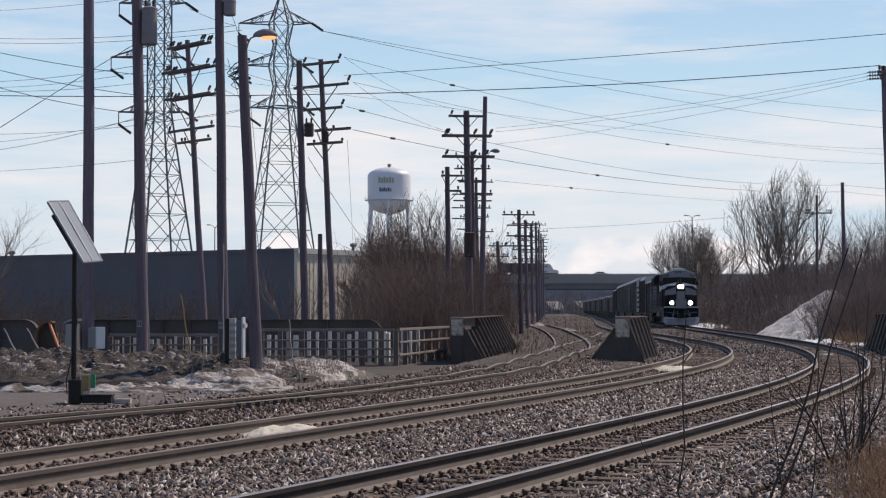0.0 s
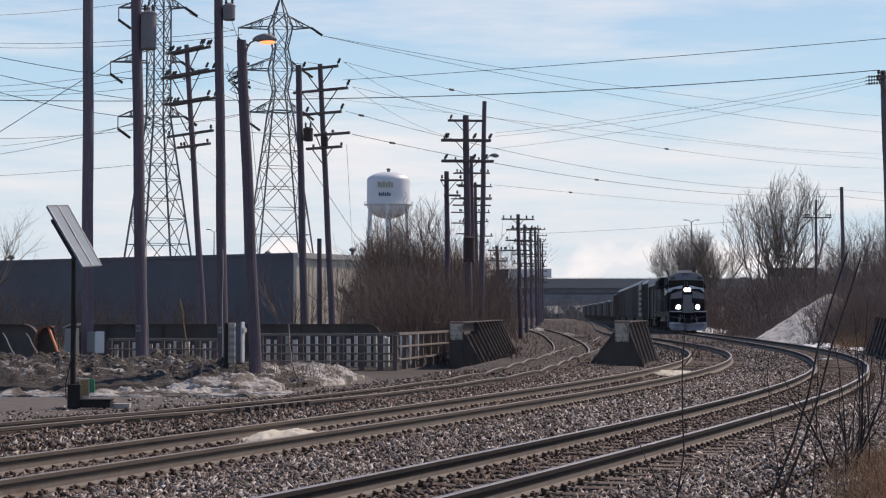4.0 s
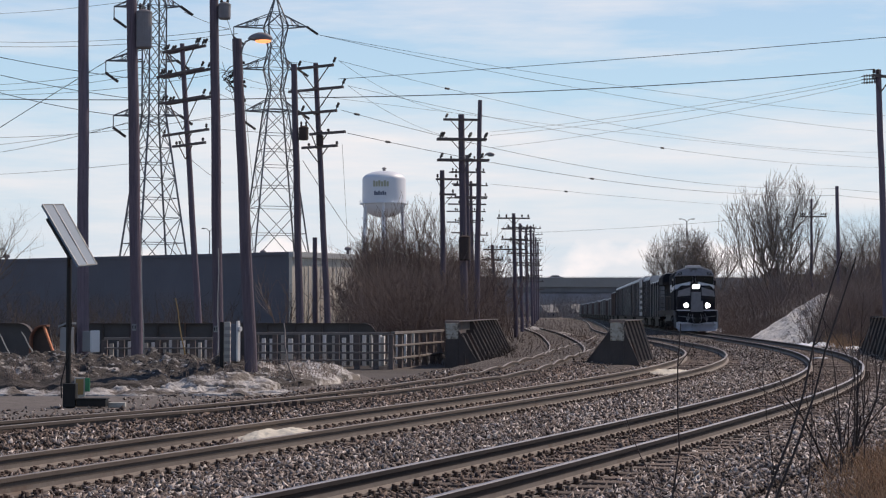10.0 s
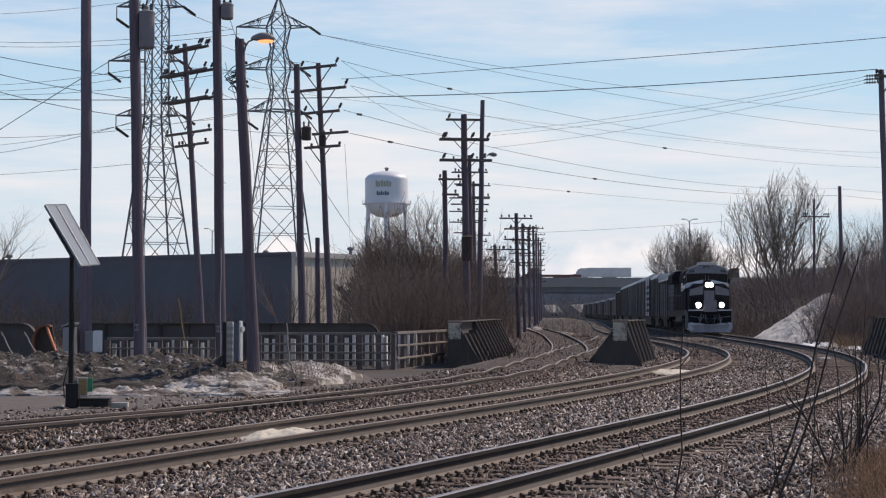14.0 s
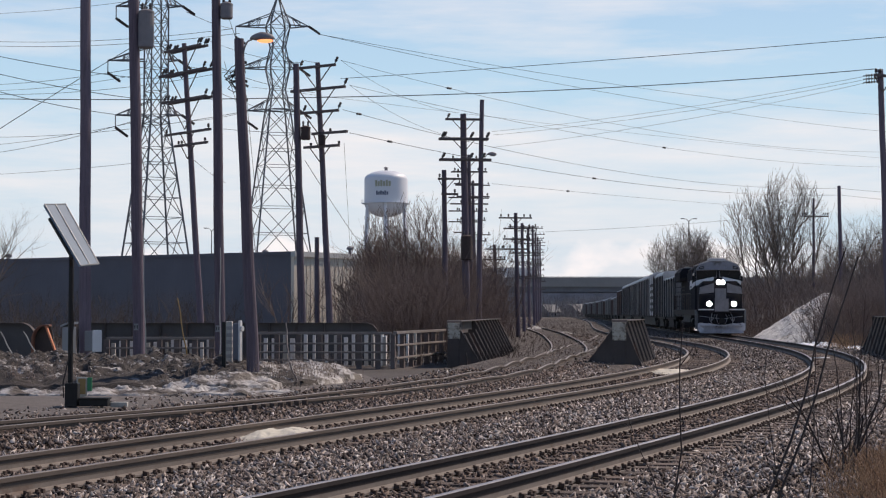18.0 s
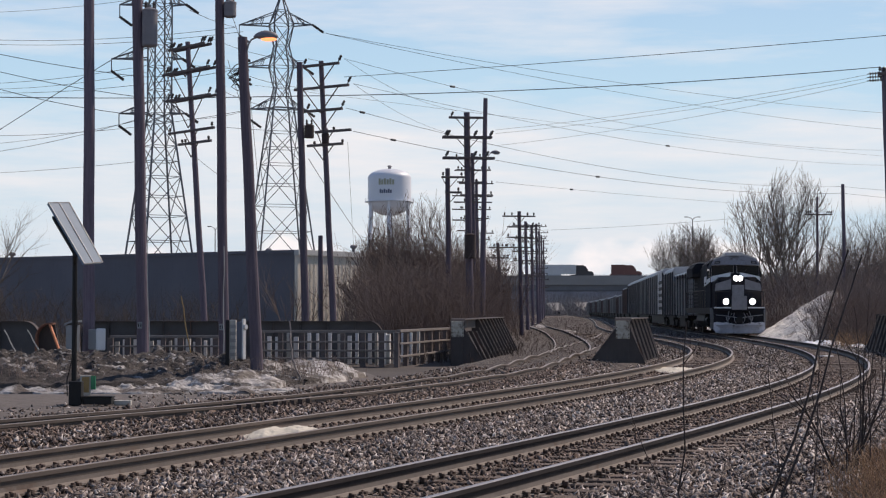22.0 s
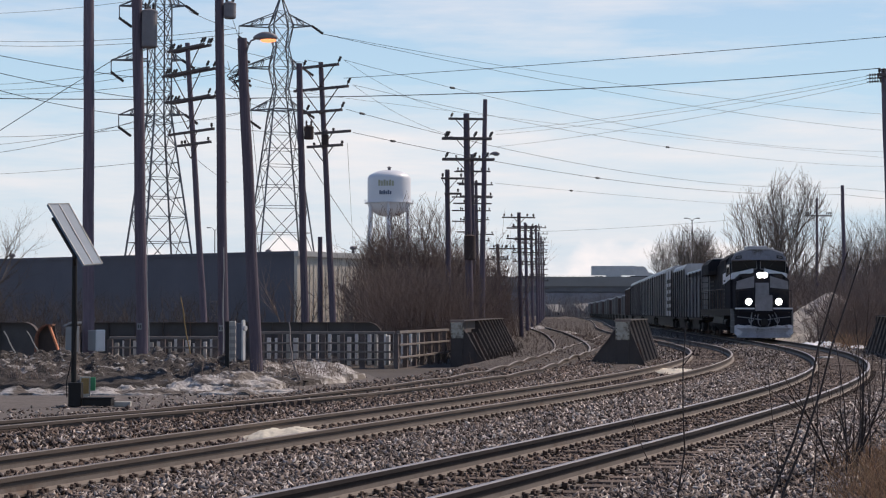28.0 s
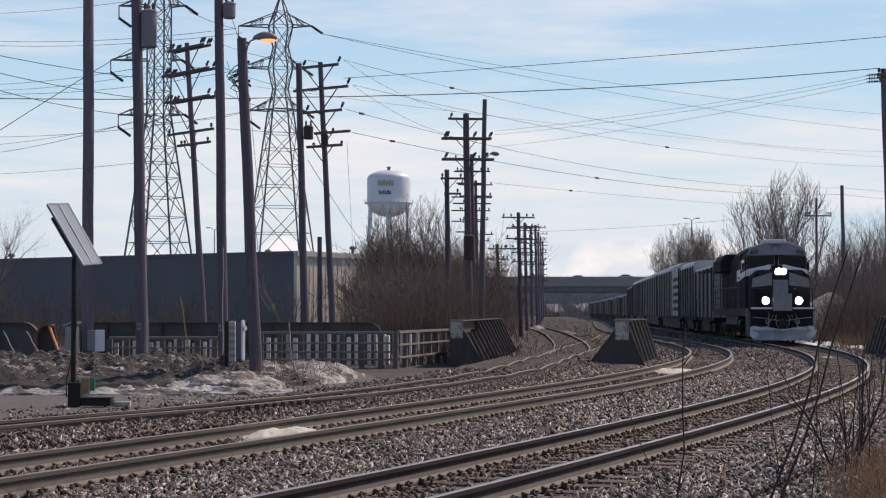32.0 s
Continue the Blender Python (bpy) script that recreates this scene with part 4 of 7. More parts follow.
def overpass():
    d = 530.0
    t = thing("overpass", pose(0, d, 0), "dark highway overpass crossing over the tracks", "bridge")
    z0, z1, z2 = (7.83), (10.13), (12.60)
    x0, x1 = -60.0, 95.0
    part("deck", solid((-900, 900, 0, 22, z1 - 0.5, z2 - 0.75)), M_BRIDGE, t)
    for y in (0.6, 4.5, 9, 14, 18, 21.0):
        part("girder", solid((x0, x1, y - 0.25, y + 0.25, z0, z1 - 0.5), (x0, x1, y - 0.5, y + 0.5, z0 - 0.05, z0)), M_BRIDGE_STEEL, t)
    for y in (-0.25, 22.0):
        part("parapet", solid((-900, 900, y, y + 0.3, z1 - 0.6, z2 - 0.1)), M_BRIDGE, t)
    bm = B()
    for i in range(150):
        tube(bm, (-150 + i * 2.0, -0.1, z2 - .1), (-150 + i * 2.0, -0.1, z2 + .1), .04, .04, 4)
    box(bm, -150, 150, -0.14, -0.06, z2 + 0.08, z2 + 0.14)
    part("railing", bm, M_BRIDGE_STEEL, t)["kind"] = "stuff"
    for x in (x0 + 3, -10.0, x1 - 3):
        for y in (2, 11, 20):
            part("pier", solid((x - 0.6, x + 0.6, y - 0.8, y + 0.8, -0.8, z0)), M_CONC, t)
        part("pier_cap", solid((x - 0.7, x + 0.7, 0.2, 21.8, z0 - 1.3, z0 - 0.05)), M_CONC, t)
    for a, b in ((-900, x0), (x1, 900)):
        bm = B()
        prism(bm, [(-12, -1), (34, -1), (22.5, z1 - 0.6), (-0.5, z1 - 0.6)], a, b, "x")
        part("embankment", bm, M_GROUND, t, "brown grassy road embankment")


overpass()


# ---- pylons ----
def pylon(x, d, z_top, w_low, w_waist, z_waist, arms, turn, label, pinch=1.0):
    """A square lattice tower turned on its base; its crossarms lie across the view. pinch narrows the body between arms."""
    t = thing("transmission_tower", pose(x, d, -0.4), label, "transmission tower", "lattice towers behind the warehouse")
    body = arms[0][0]
    levels = sorted(a[0] for a in arms)

    def half(z):
        if z < z_waist:
            return w_low + (w_waist - w_low) * z / z_waist
        for a, b in zip(levels, levels[1:]):
            if a <= z <= b:
                k = 1 - abs(2 * (z - a) / (b - a) - 1)
                return w_waist * (1 - (1 - pinch) * k)
        return w_waist

    turned = Matrix.Rotation(radians(turn), 3, "Z")
    corner = lambda i, z: turned @ Vector(((-1, 1, 1, -1)[i] * half(z), (-1, -1, 1, 1)[i] * half(z), z))
    stops = [z_waist] + [(a + b) / 2 for a, b in zip(levels, levels[1:])] + levels
    stops = sorted({round(z, 3) for z in stops if z >= z_waist - 0.2})
    for i in range(4):
        bm = B()
        beam(bm, corner(i, 0), corner(i, stops[0]), 0.17, 0.17)
        for a, b in zip(stops, stops[1:]):
            beam(bm, corner(i, a), corner(i, b), 0.14, 0.14)
        beam(bm, corner(i, body), (0, 0, z_top), 0.12, 0.12)
        part("leg", bm, M_LATTICE, t)
    zs = [0]
    while zs[-1] < stops[0] - 0.5:
        zs.append(min(stops[0], zs[-1] + max(2.1, half(zs[-1]) * 1.9)))
    if pinch < 1:
        zs += stops[1:]
    else:
        while zs[-1] < body - 0.3:
            zs.append(min(body, zs[-1] + 2.3))
    zs.append(body + (z_top - body) * 0.45)
    peak = lambda i, z: corner(i, z) if z <= body else corner(i, body).lerp(Vector((0, 0, z_top)), (z - body) / (z_top - body))
    for i in range(4):
        k = (i + 1) % 4
        for a, b in zip(zs, zs[1:]):
            for p, q, w in ((peak(i, a), peak(k, b), 0.068), (peak(k, a), peak(i, b), 0.068), (peak(i, b), peak(k, b), 0.055)):
                part("brace", beam(B(), p, q, w, w), M_LATTICE, t)
            if a < z_waist * 0.8:
                mid = (peak(i, a) + peak(k, b)) / 2
                part("brace", beam(B(), mid, (peak(i, a) + peak(i, b)) / 2, 0.06, 0.06), M_LATTICE, t)
                part("brace", beam(B(), mid, (peak(k, a) + peak(k, b)) / 2, 0.06, 0.06), M_LATTICE, t)
    for z, left, right in arms:
        for side, reach in ((-1, left), (1, right)):
            h = half(z) * 1.15
            tip = Vector((side * reach, 0, z))
            lift = 1.35
            bar = lambda p, q, w: part("crossarm_bar", beam(B(), p, q, w, w), M_LATTICE, t)
            for y in (-h * .8, h * .8):
                lo0, hi0 = Vector((side * h, y, z)), Vector((side * h * .6, y * .6, z + lift))
                bar(lo0, tip, 0.13)
                bar(hi0, tip, 0.09)
                for f in (.3, .6):
                    bar(lo0.lerp(tip, f), hi0.lerp(tip, f), 0.06)
                bar(hi0.lerp(tip, .3), lo0.lerp(tip, .6), 0.06)
            if side < 0:
                drop = tip - Vector((0, 0, 1.2))
                part("hanger", beam(B(), tip, drop, 0.09, 0.09), M_LATTICE, t)
                tip = drop
            q = tip + Vector((1.3, -0.4, -0.95))
            bm = B()
            for k in range(10):
                tube(bm, tip.lerp(q, k / 10), tip.lerp(q, (k + 0.62) / 10), 0.15, 0.15, 6)
            beam(bm, tip, q, 0.04, 0.04)
            part("insulator_string", bm, M_PORC, t)
    return t


K2, K1 = 190 / 3000, 165 / 3000
pylon(-18.54, 190, (37.31) + .4, 4.06, 1.15, (24.32) + .4, [((33.72) + .4, 75 * K2, 55 * K2), ((28.98) + .4, 72 * K2, 38 * K2), ((24.19) + .4, 55 * K2, 40 * K2)], 20, "tall grey steel lattice transmission tower with three crossarms", 0.62)
pylon(-27.98, 165, (36.05) + .4, 3.28, 0.88, (20.77) + .4, [((31.48) + .4, 72 * K1, 46 * K1), ((26.15) + .4, 86 * K1, 40 * K1), ((20.77) + .4, 72 * K1, 46 * K1)], 33, "tall steel lattice transmission tower close behind the warehouse")


# ---- utility poles ----
def arm_with_pins(t, base, top, z, left, right, turn, pins, tall=0.28, brace=0.7, double=False, thick=0.11):
    """A wooden crossarm at height z on the leaning pole."""
    f = (z - base.z) / (top.z - base.z)
    c = base.lerp(top, f) - base
    u = Vector((math.cos(turn), math.sin(turn), 0))
    nrm = Vector((-u.y, u.x, 0))
    for s in ((-1, 1) if double else (-1,)):
        o = c + nrm * s * 0.2
        bm = B()
        beam(bm, o - u * left, o + u * right, thick, thick * 1.1)
        a = part("crossarm", bm, M_ARM, t)
        for k in pins:
            p = o + u * k
            bm = B()
            lathe(bm, [(0.022, 0.03), (0.022, tall * 0.35), (0.055, tall * 0.40), (0.075, tall * 0.6), (0.05, tall * 0.64), (0.068, tall * 0.9), (0.03, tall)], 8, Matrix.Translation(p) @ Matrix.Rotation(0.42 if tall > 0.33 else 0.0, 4, "Y"))
            ins = part("insulator", bm, M_PORC, a)
    if brace:
        bm = B()
        for s in (-1, 1):
            r = min(brace, left if s < 0 else right)
            if r > 0.25:
                beam(bm, c - nrm * 0.13 + u * s * r * 0.9, c - nrm * 0.15 + Vector((0, 0, -brace * 1.0)), 0.04, 0.04)
        part("brace", bm, M_ARM, t)


def utility_pole(base, top, r0, r1, label, arms=(), cans=(), group="utility poles", extra=None):
    base, top = Vector(base), Vector(top)
    t = thing("utility_pole", Matrix.Translation(base), label, "utility pole", group)
    bm = pipe(B(), [(top - base) * (i / 8) + Vector((0.012 * math.sin(i * 1.7), 0.012 * math.cos(i * 2.1), 0)) * (0 < i < 8) for i in range(9)], r0, 14, r1)
    part("pole", bm, M_POLE, t)
    for kw in arms:
        arm_with_pins(t, base, top, **kw)
    for z, dx, dy, r, h, *dark in cans:
        f = (z - base.z) / (top.z - base.z)
        c = (top - base) * f + Vector((dx, dy, 0))
        bm = lathe(B(), [(r * 0.9, -h / 2), (r, -h / 2 + 0.04), (r, h / 2 - 0.1), (r * 1.04, h / 2 - 0.09), (r * 1.04, h / 2 - 0.04), (r * 0.5, h / 2 + 0.02)], 20, Matrix.Translation(c))
        can = part("transformer", bm, M_RUSTCAN if dark else M_LAMPBODY, t, "dark rusty pole transformer" if dark else "grey cylindrical pole transformer")
        for k in (-1, 1):
            part("bushing", lathe(B(), [(0.03, 0), (0.05, 0.05), (0.03, 0.09), (0.05, 0.14), (0.02, 0.22)], 8, Matrix.Translation(c + Vector((k * r * 0.5, 0, h / 2)))), M_PORC, can)
        bm = B()
        s = -1 if dx > 0 else 1
        box(bm, min(0, s * r), max(0, s * r) + 0.02, -0.05, 0.05, -0.06, 0.06, Matrix.Translation(c + Vector((0, 0, h * 0.25))))
        part("bracket", bm, M_BLACK, can)
    return t


def pins(*v):
    return v


# the row beside the siding
utility_pole((-10.53, 50.00, 0.19), (-10.59, 50.00, 11.99), 0.175, 0.150, "tall bare brown wooden utility pole behind a solar panel", group="poles by the spoil heap")
utility_pole((-9.11, 51.00, 0.17), (-9.36, 51.00, 12.03), 0.180, 0.155, "tall wooden utility pole with a grey transformer", cans=[((10.07), 0.38, -0.12, 0.235, 1.15)], group="poles by the spoil heap")
utility_pole((-6.80, 52.00, 0.07), (-7.00, 52.00, 12.23), 0.165, 0.135, "tall wooden utility pole with a small transformer", cans=[((10.81), 0.33, -0.1, 0.19, 0.5)], group="poles by the spoil heap")
LAMP_BASE, LAMP_TOP = Vector((-5.00, 45.00, -0.30)), Vector((-5.43, 45.00, 8.82))
utility_pole(LAMP_BASE, LAMP_TOP, 0.175, 0.130, "leaning wooden pole carrying a lit street lamp", group="poles by the spoil heap")


def lamp_head(p, scale=1.0, lit=True, turn=0.0):
    t = thing("street_lamp", Matrix.Translation(p) @ Matrix.Rotation(turn, 4, "Z"), "street lamp with glowing orange lens on a wooden pole" if lit else "unlit street lamp on a wooden pole", "street lamp")
    s = scale
    bm = B()
    pipe(bm, [(0, 0, -0.45 * s), (0.06 * s, 0, -0.2 * s), (0.14 * s, 0, -0.06 * s), (0.28 * s, 0, 0)], 0.028 * s)
    part("bracket", bm, M_LAMPBODY, t)
    bm = B()
    bmesh.ops.create_uvsphere(bm, u_segments=16, v_segments=10, radius=1)
    for v in bm.verts:
        v.co = Vector((0.56 * s + v.co.x * (0.42 if v.co.x > 0 else 0.36) * s, v.co.y * 0.17 * s, 0.02 * s + (v.co.z * 0.21 if v.co.z > 0 else v.co.z * 0.06) * s * (1 - 0.25 * max(0, -v.co.x))))
    part("housing", bm, M_LAMPBODY, t, smooth=True)
    bm = B()
    bmesh.ops.create_uvsphere(bm, u_segments=14, v_segments=8, radius=1)
    for v in bm.verts:
        v.co = Vector((0.68 * s + v.co.x * 0.25 * s, v.co.y * 0.15 * s, -0.045 * s + v.co.z * 0.065 * s))
    part("lens", bm, M_SODIUM if lit else M_BOXGREY, t, "glowing orange lens" if lit else "pale lens", smooth=True)


lamp_head(LAMP_TOP + Vector((0.12, -0.05, -0.02)), 0.86)

Z3 = lambda z, l, r, p, turn=0.12, wide=1.0, **k: dict(z=z, left=l * wide, right=r * wide, turn=turn, pins=[v * wide for v in p], **k)
S85, S80, S90 = 85 / 3000, 80 / 3000, 90 / 3000
utility_pole((-12.11, 85.00, 0.93), (-13.02, 85.00, 15.07), 0.175, 0.12, "leaning wooden pole with four crossarms of insulators", arms=[
    Z3((14.78), 36 * S85, 42 * S85, pins(-.95, -.8, .95, 1.1), double=True, tall=.42, turn=-.85, wide=1.5, brace=1.5), Z3((13.58), 50 * S85, 50 * S85, pins(-1.3, -1.15, 1.2), double=True, tall=.42, turn=-.85, wide=1.5, brace=1.5),
    Z3((12.21), 48 * S85, 48 * S85, pins(-1.3, -1.1, 1.2), double=True, tall=.42, turn=-.85, wide=1.5, brace=1.5), Z3((10.55), 46 * S85, 52 * S85, pins(-1.2, 1.35), tall=.3, turn=-.85, wide=1.5), Z3((9.93), 26 * S85, 44 * S85, pins(-.5, -.3, 1.1), tall=.25, turn=-.85, wide=1.5)], group="crossarm poles")
utility_pole((-5.78, 70.00, 0.31), (-6.07, 70.00, 11.83), 0.165, 0.125, "wooden pole with a dark transformer box", cans=[((8.94), 0.34, -0.1, 0.2, 0.56, 1)], group="crossarm poles")
utility_pole((-5.30, 80.00, 0.83), (-5.92, 80.00, 13.36), 0.16, 0.115, "wooden pole with five crossarms of insulators", arms=[
    Z3((13.14), 36 * S80, 38 * S80, pins(-.8, .95), tall=.42, turn=-.6, wide=1.2, brace=1.0), Z3((12.07), 48 * S80, 54 * S80, pins(-1.2, 1.35), tall=.45, turn=-.6, wide=1.2, brace=1.2),
    Z3((10.99), 36 * S80, 40 * S80, pins(-.75, 1.0), tall=.42, turn=-.6, wide=1.2, brace=1.0), Z3((9.97), 12 * S80, 54 * S80, pins(.6), tall=.2, turn=-.6, wide=1.2), Z3((9.35), 28 * S80, 38 * S80, pins(-.4, 1.0), tall=.2, turn=-.6, wide=1.2)],
    cans=[((9.65), 0.05, -0.3, 0.17, 0.5, 1)], group="crossarm poles")
S100, S95 = 100 / 3000, 95 / 3000
utility_pole((0.20, 100.00, 0.99), (0.10, 100.00, 9.93), 0.17, 0.14, "short wooden pole standing by the siding", arms=[Z3((9.40), 12 * S100, 30 * S100, pins(-.3, .8), tall=.3), Z3((8.50), 6 * S100, 24 * S100, pins(.6), tall=.3)], group="line of poles by the siding")
utility_pole((1.29, 90.00, 0.89), (1.11, 90.00, 12.08), 0.21, 0.16, "stout wooden pole with stacked crossarms", arms=[
    Z3((11.78), 33 * S90, 32 * S90, pins(-.9), tall=.35), Z3((10.75), 44 * S90, 44 * S90, pins(-1.2, -1.1, .35, 1.2), double=True, tall=.4), Z3((9.64), 44 * S90, 48 * S90, pins(-1.2, .3, .95), double=True, tall=.4)],
    cans=[((4.94), 0.06, -0.28, 0.3, 1.3, 1)], group="line of poles by the siding")
utility_pole((2.02, 95.00, 0.86), (2.23, 95.00, 13.47), 0.17, 0.12, "tall plain wooden pole with a small lamp", group="line of poles by the siding")
lamp_head(Vector((2.35, 95.00, 10.37)), 0.72, False)
for xb, xt, zt, d, n, w in (
    (2.04, 1.85, 12.52, 118, 5, 1.42),
    (1.85, 1.67, 12.80, 132, 6, 1.32),
    (2.90, 2.70, 13.13, 150, 6, 1.50),
    (4.33, 3.98, 6.72, 130, 3, 0.87),
    (5.18, 5.02, 8.33, 116, 4, 1.24),
    (7.24, 7.05, 9.42, 150, 5, 1.30),
    (8.98, 8.86, 10.27, 175, 5, 1.40),
    (11.40, 11.19, 12.29, 210, 5, 1.40),
    (14.46, 14.29, 13.82, 260, 5, 1.39),
    (18.80, 18.58, 16.24, 330, 5, 1.32),
    (24.34, 24.20, 19.13, 420, 5, 1.40),
):
    gap = (0.0073 if n > 4 else 0.0063) * d
    vary = random.Random(int(d))
    arms = []
    for i in range(n):
        a, b = w * vary.uniform(.62, 1.04), w * vary.uniform(.62, 1.04)
        arms.append(Z3(zt - 0.35 - i * gap * vary.uniform(.9, 1.06), a, b, pins(*[p for p in (-a * .88, -a * .45, b * .5, b * .9) if vary.random() < .75]), tall=.26, brace=.45 if vary.random() < .6 else 0, thick=.09))
    utility_pole((xb, d, -0.45), (xt, d, zt), 0.14 + 0.0002 * d, 0.10 + 0.0002 * d, "wooden line pole with several crossarms beside the tracks", arms=arms, group="line of poles by the siding")
utility_pole((-8.09, 110.00, -0.45), (-8.15, 110.00, 6.40), 0.17, 0.15, "short weathered wooden pole before the tan wall", group="crossarm poles")
# across the tracks
dead_end = utility_pole((19.75, 75.00, 0.37), (19.47, 75.00, 12.32), 0.16, 0.125, "wooden pole with dead-end insulators beside the embankment", arms=[dict(z=(12.01), left=.55, right=.9, turn=.5, pins=pins(-.45, -.2, .5), tall=.3)], group="poles across the tracks")
for k in range(3):
    p, q = Vector((-1.05, 0, 11.66 - .15 * k)), Vector((-.22, 0, 11.72 - .15 * k))
    bm = beam(B(), p, q, .03, .03)
    for i in range(5):
        tube(bm, p.lerp(q, .16 + i * .14), p.lerp(q, .22 + i * .14), .075, .05, 8)
    part("insulator_string", bm, M_PORC, dead_end)
utility_pole((30.61, 130.00, 1.26), (30.48, 130.00, 11.24), 0.17, 0.13, "plain wooden pole in the embankment brush", group="poles across the tracks")
utility_pole((36.12, 165.00, 2.28), (36.20, 165.00, 12.64), 0.16, 0.10, "wooden pole with one crossarm of insulators", arms=[dict(z=(10.87), left=24 * .055, right=26 * .055, turn=0, pins=pins(-1.2, -1.0, -.8, .8, 1.0, 1.2), tall=.4)], group="poles across the tracks")


# ---- overhead wires ----
def wire(a, b, sag, r=0.012, beads=()):
    a, b = Vector(a), Vector(b)
    bm = B()
    n = 20
    pts = [a.lerp(b, i / n) - Vector((0, 0, sag * 4 * (i / n) * (1 - i / n))) for i in range(n + 1)]
    pipe(bm, pts, r, 4)
    for f in beads:
        c = a.lerp(b, f) - Vector((0, 0, sag * 4 * f * (1 - f)))
        k = (b - a).normalized() * .16
        tube(bm, c - k, c + k, .055, .055, 8)
    ob = part("power_line", bm, M_WIRE)
    tagged(ob, "thin dark overhead wire sagging between poles", "wire", "overhead wires")
    return ob


# cable across the tracks
wire((-20.24, 70, 10.4), (-6.02, 70, 10.42), 0.07, 0.022)
wire((-6.02, 70, 10.42), (19.22, 75, 12.34), 0.24, 0.022)
wire((-4.82, 80, 12.6), (19.04, 62, 11.89), 0.09, 0.014)
# service wires to the near poles
wire((-14.19, 49, 9.24), (-9.17, 51, 8.59), 0.08, 0.012)
wire((-14.18, 49, 8.77), (-9.17, 51, 7.97), 0.10, 0.012)
wire((-14.18, 49, 8.31), (-9.11, 51, 7.41), 0.15, 0.012)
wire((-13.54, 48, 6.11), (-9.43, 51, 9.52), -0.03, 0.014)
wire((-9.17, 51, 8.59), (-6.93, 52, 9.08), 0.10, 0.010)
# conductors of the lattice towers
wire((-66.6, 230, 38.71), (-23.69, 190, 33.46), 0.84, 0.030)
wire((-66.59, 230, 38.09), (-22.86, 190, 32.95), 0.84, 0.030)
wire((-66.63, 230, 42.2), (-30.11, 165, 32.04), 0.40, 0.026)
wire((-66.53, 230, 32.44), (-29.29, 165, 25.48), 0.53, 0.030)
wire((-66.52, 230, 31.36), (-22.84, 190, 28.85), 1.12, 0.030)
wire((-66.52, 230, 31.82), (-29.28, 165, 24.81), 0.66, 0.026)
wire((-66.45, 230, 25.41), (-22.5, 190, 24.06), 0.98, 0.030)
wire((-66.44, 230, 23.94), (-29.25, 165, 20.27), 0.53, 0.026)
wire((-66.42, 230, 22.56), (-28.48, 165, 20.71), 0.66, 0.030)
wire((-66.39, 230, 20.09), (-28.57, 165, 16.23), 0.26, 0.026)
wire((-25.06, 165, 30.93), (-23.69, 190, 33.46), 0.18, 0.030)
wire((-24.54, 165, 25.48), (-22.65, 190, 28.85), 0.18, 0.030)
wire((-25.22, 165, 20.21), (-22.38, 190, 24.06), 0.24, 0.030)
wire((-13.82, 190, 32.82), (101.12, 330, 39.23), 1.73, 0.030)
wire((-13.82, 190, 32.82), (101.08, 330, 35.79), 1.99, 0.030)
wire((-21.44, 190, 26.87), (101.02, 330, 30.37), 0.69, 0.022)
# open wires from the crossarm poles
wire((-4.82, 80, 13.47), (44.4, 145, 15.56), 1.72, 0.011, (0.105,))
wire((-4.39, 80, 12.28), (44.39, 145, 14.11), 1.39, 0.011, (0.37,))
wire((-4.71, 80, 11.12), (30.48, 130, 11.06), 1.12, 0.013, (0.02,))
wire((-4.39, 80, 10.02), (30.56, 130, 10.54), 0.91, 0.016, (0.052, 0.38,))
wire((2.79, 95, 8.75), (36.41, 165, 11.53), 0.17, 0.011, (0.15,))
wire((8.21, 150, 8.62), (36.58, 165, 11.37), 0.26, 0.014)
wire((2.65, 90, 11.15), (18.78, 75, 12.01), 0.22, 0.008)
wire((2.65, 90, 10.96), (18.78, 75, 11.86), 0.25, 0.008)
wire((2.79, 95, 10.79), (18.78, 75, 11.71), 0.28, 0.008)
wire((-4.82, 80, 13.47), (0.66, 90, 12.17), 0.40, 0.008)
wire((-4.39, 80, 12.28), (0.18, 90, 10.96), 0.28, 0.008)
wire((30.48, 130, 11.06), (33.65, 110, 9.19), 0.12, 0.012)
wire((30.56, 130, 10.54), (33.64, 110, 8.64), 0.12, 0.012)
# spans between the crossarm poles
wire((-11.79, 85, 15.24), (-6.73, 80, 13.36), 0.22, 0.012)
wire((-11.5, 85, 14.01), (-6.72, 80, 12.07), 0.22, 0.012)
wire((-11.5, 85, 12.72), (-6.72, 80, 10.86), 0.22, 0.012)
wire((-11.34, 85, 10.78), (-4.92, 80, 10.05), 0.11, 0.012)
wire((-5.72, 70, 11.97), (-5.84, 80, 13.36), 0.02, 0.012)
wire((-5.88, 70, 10.75), (-6.05, 80, 11.93), 0.02, 0.012)
# service drops
wire((-4.65, 80, 9.51), (-6.96, 128, 6.12), 0.07, 0.012)
wire((-5.69, 70, 7.81), (-5.98, 128, 6.38), 0.10, 0.014)
wire((-12.47, 85, 9.16), (-15.39, 120, 10.69), 0.07, 0.012)
wire((-5.26, 45.3, 7.34), (-6.59, 60, 5.41), 0.02, 0.009)
wire((-6.61, 52, 10.65), (-5.83, 50, 8.62), -0.07, 0.010)
wire((-6.72, 52, 9.25), (-5.34, 46, 6.51), 0.10, 0.010)


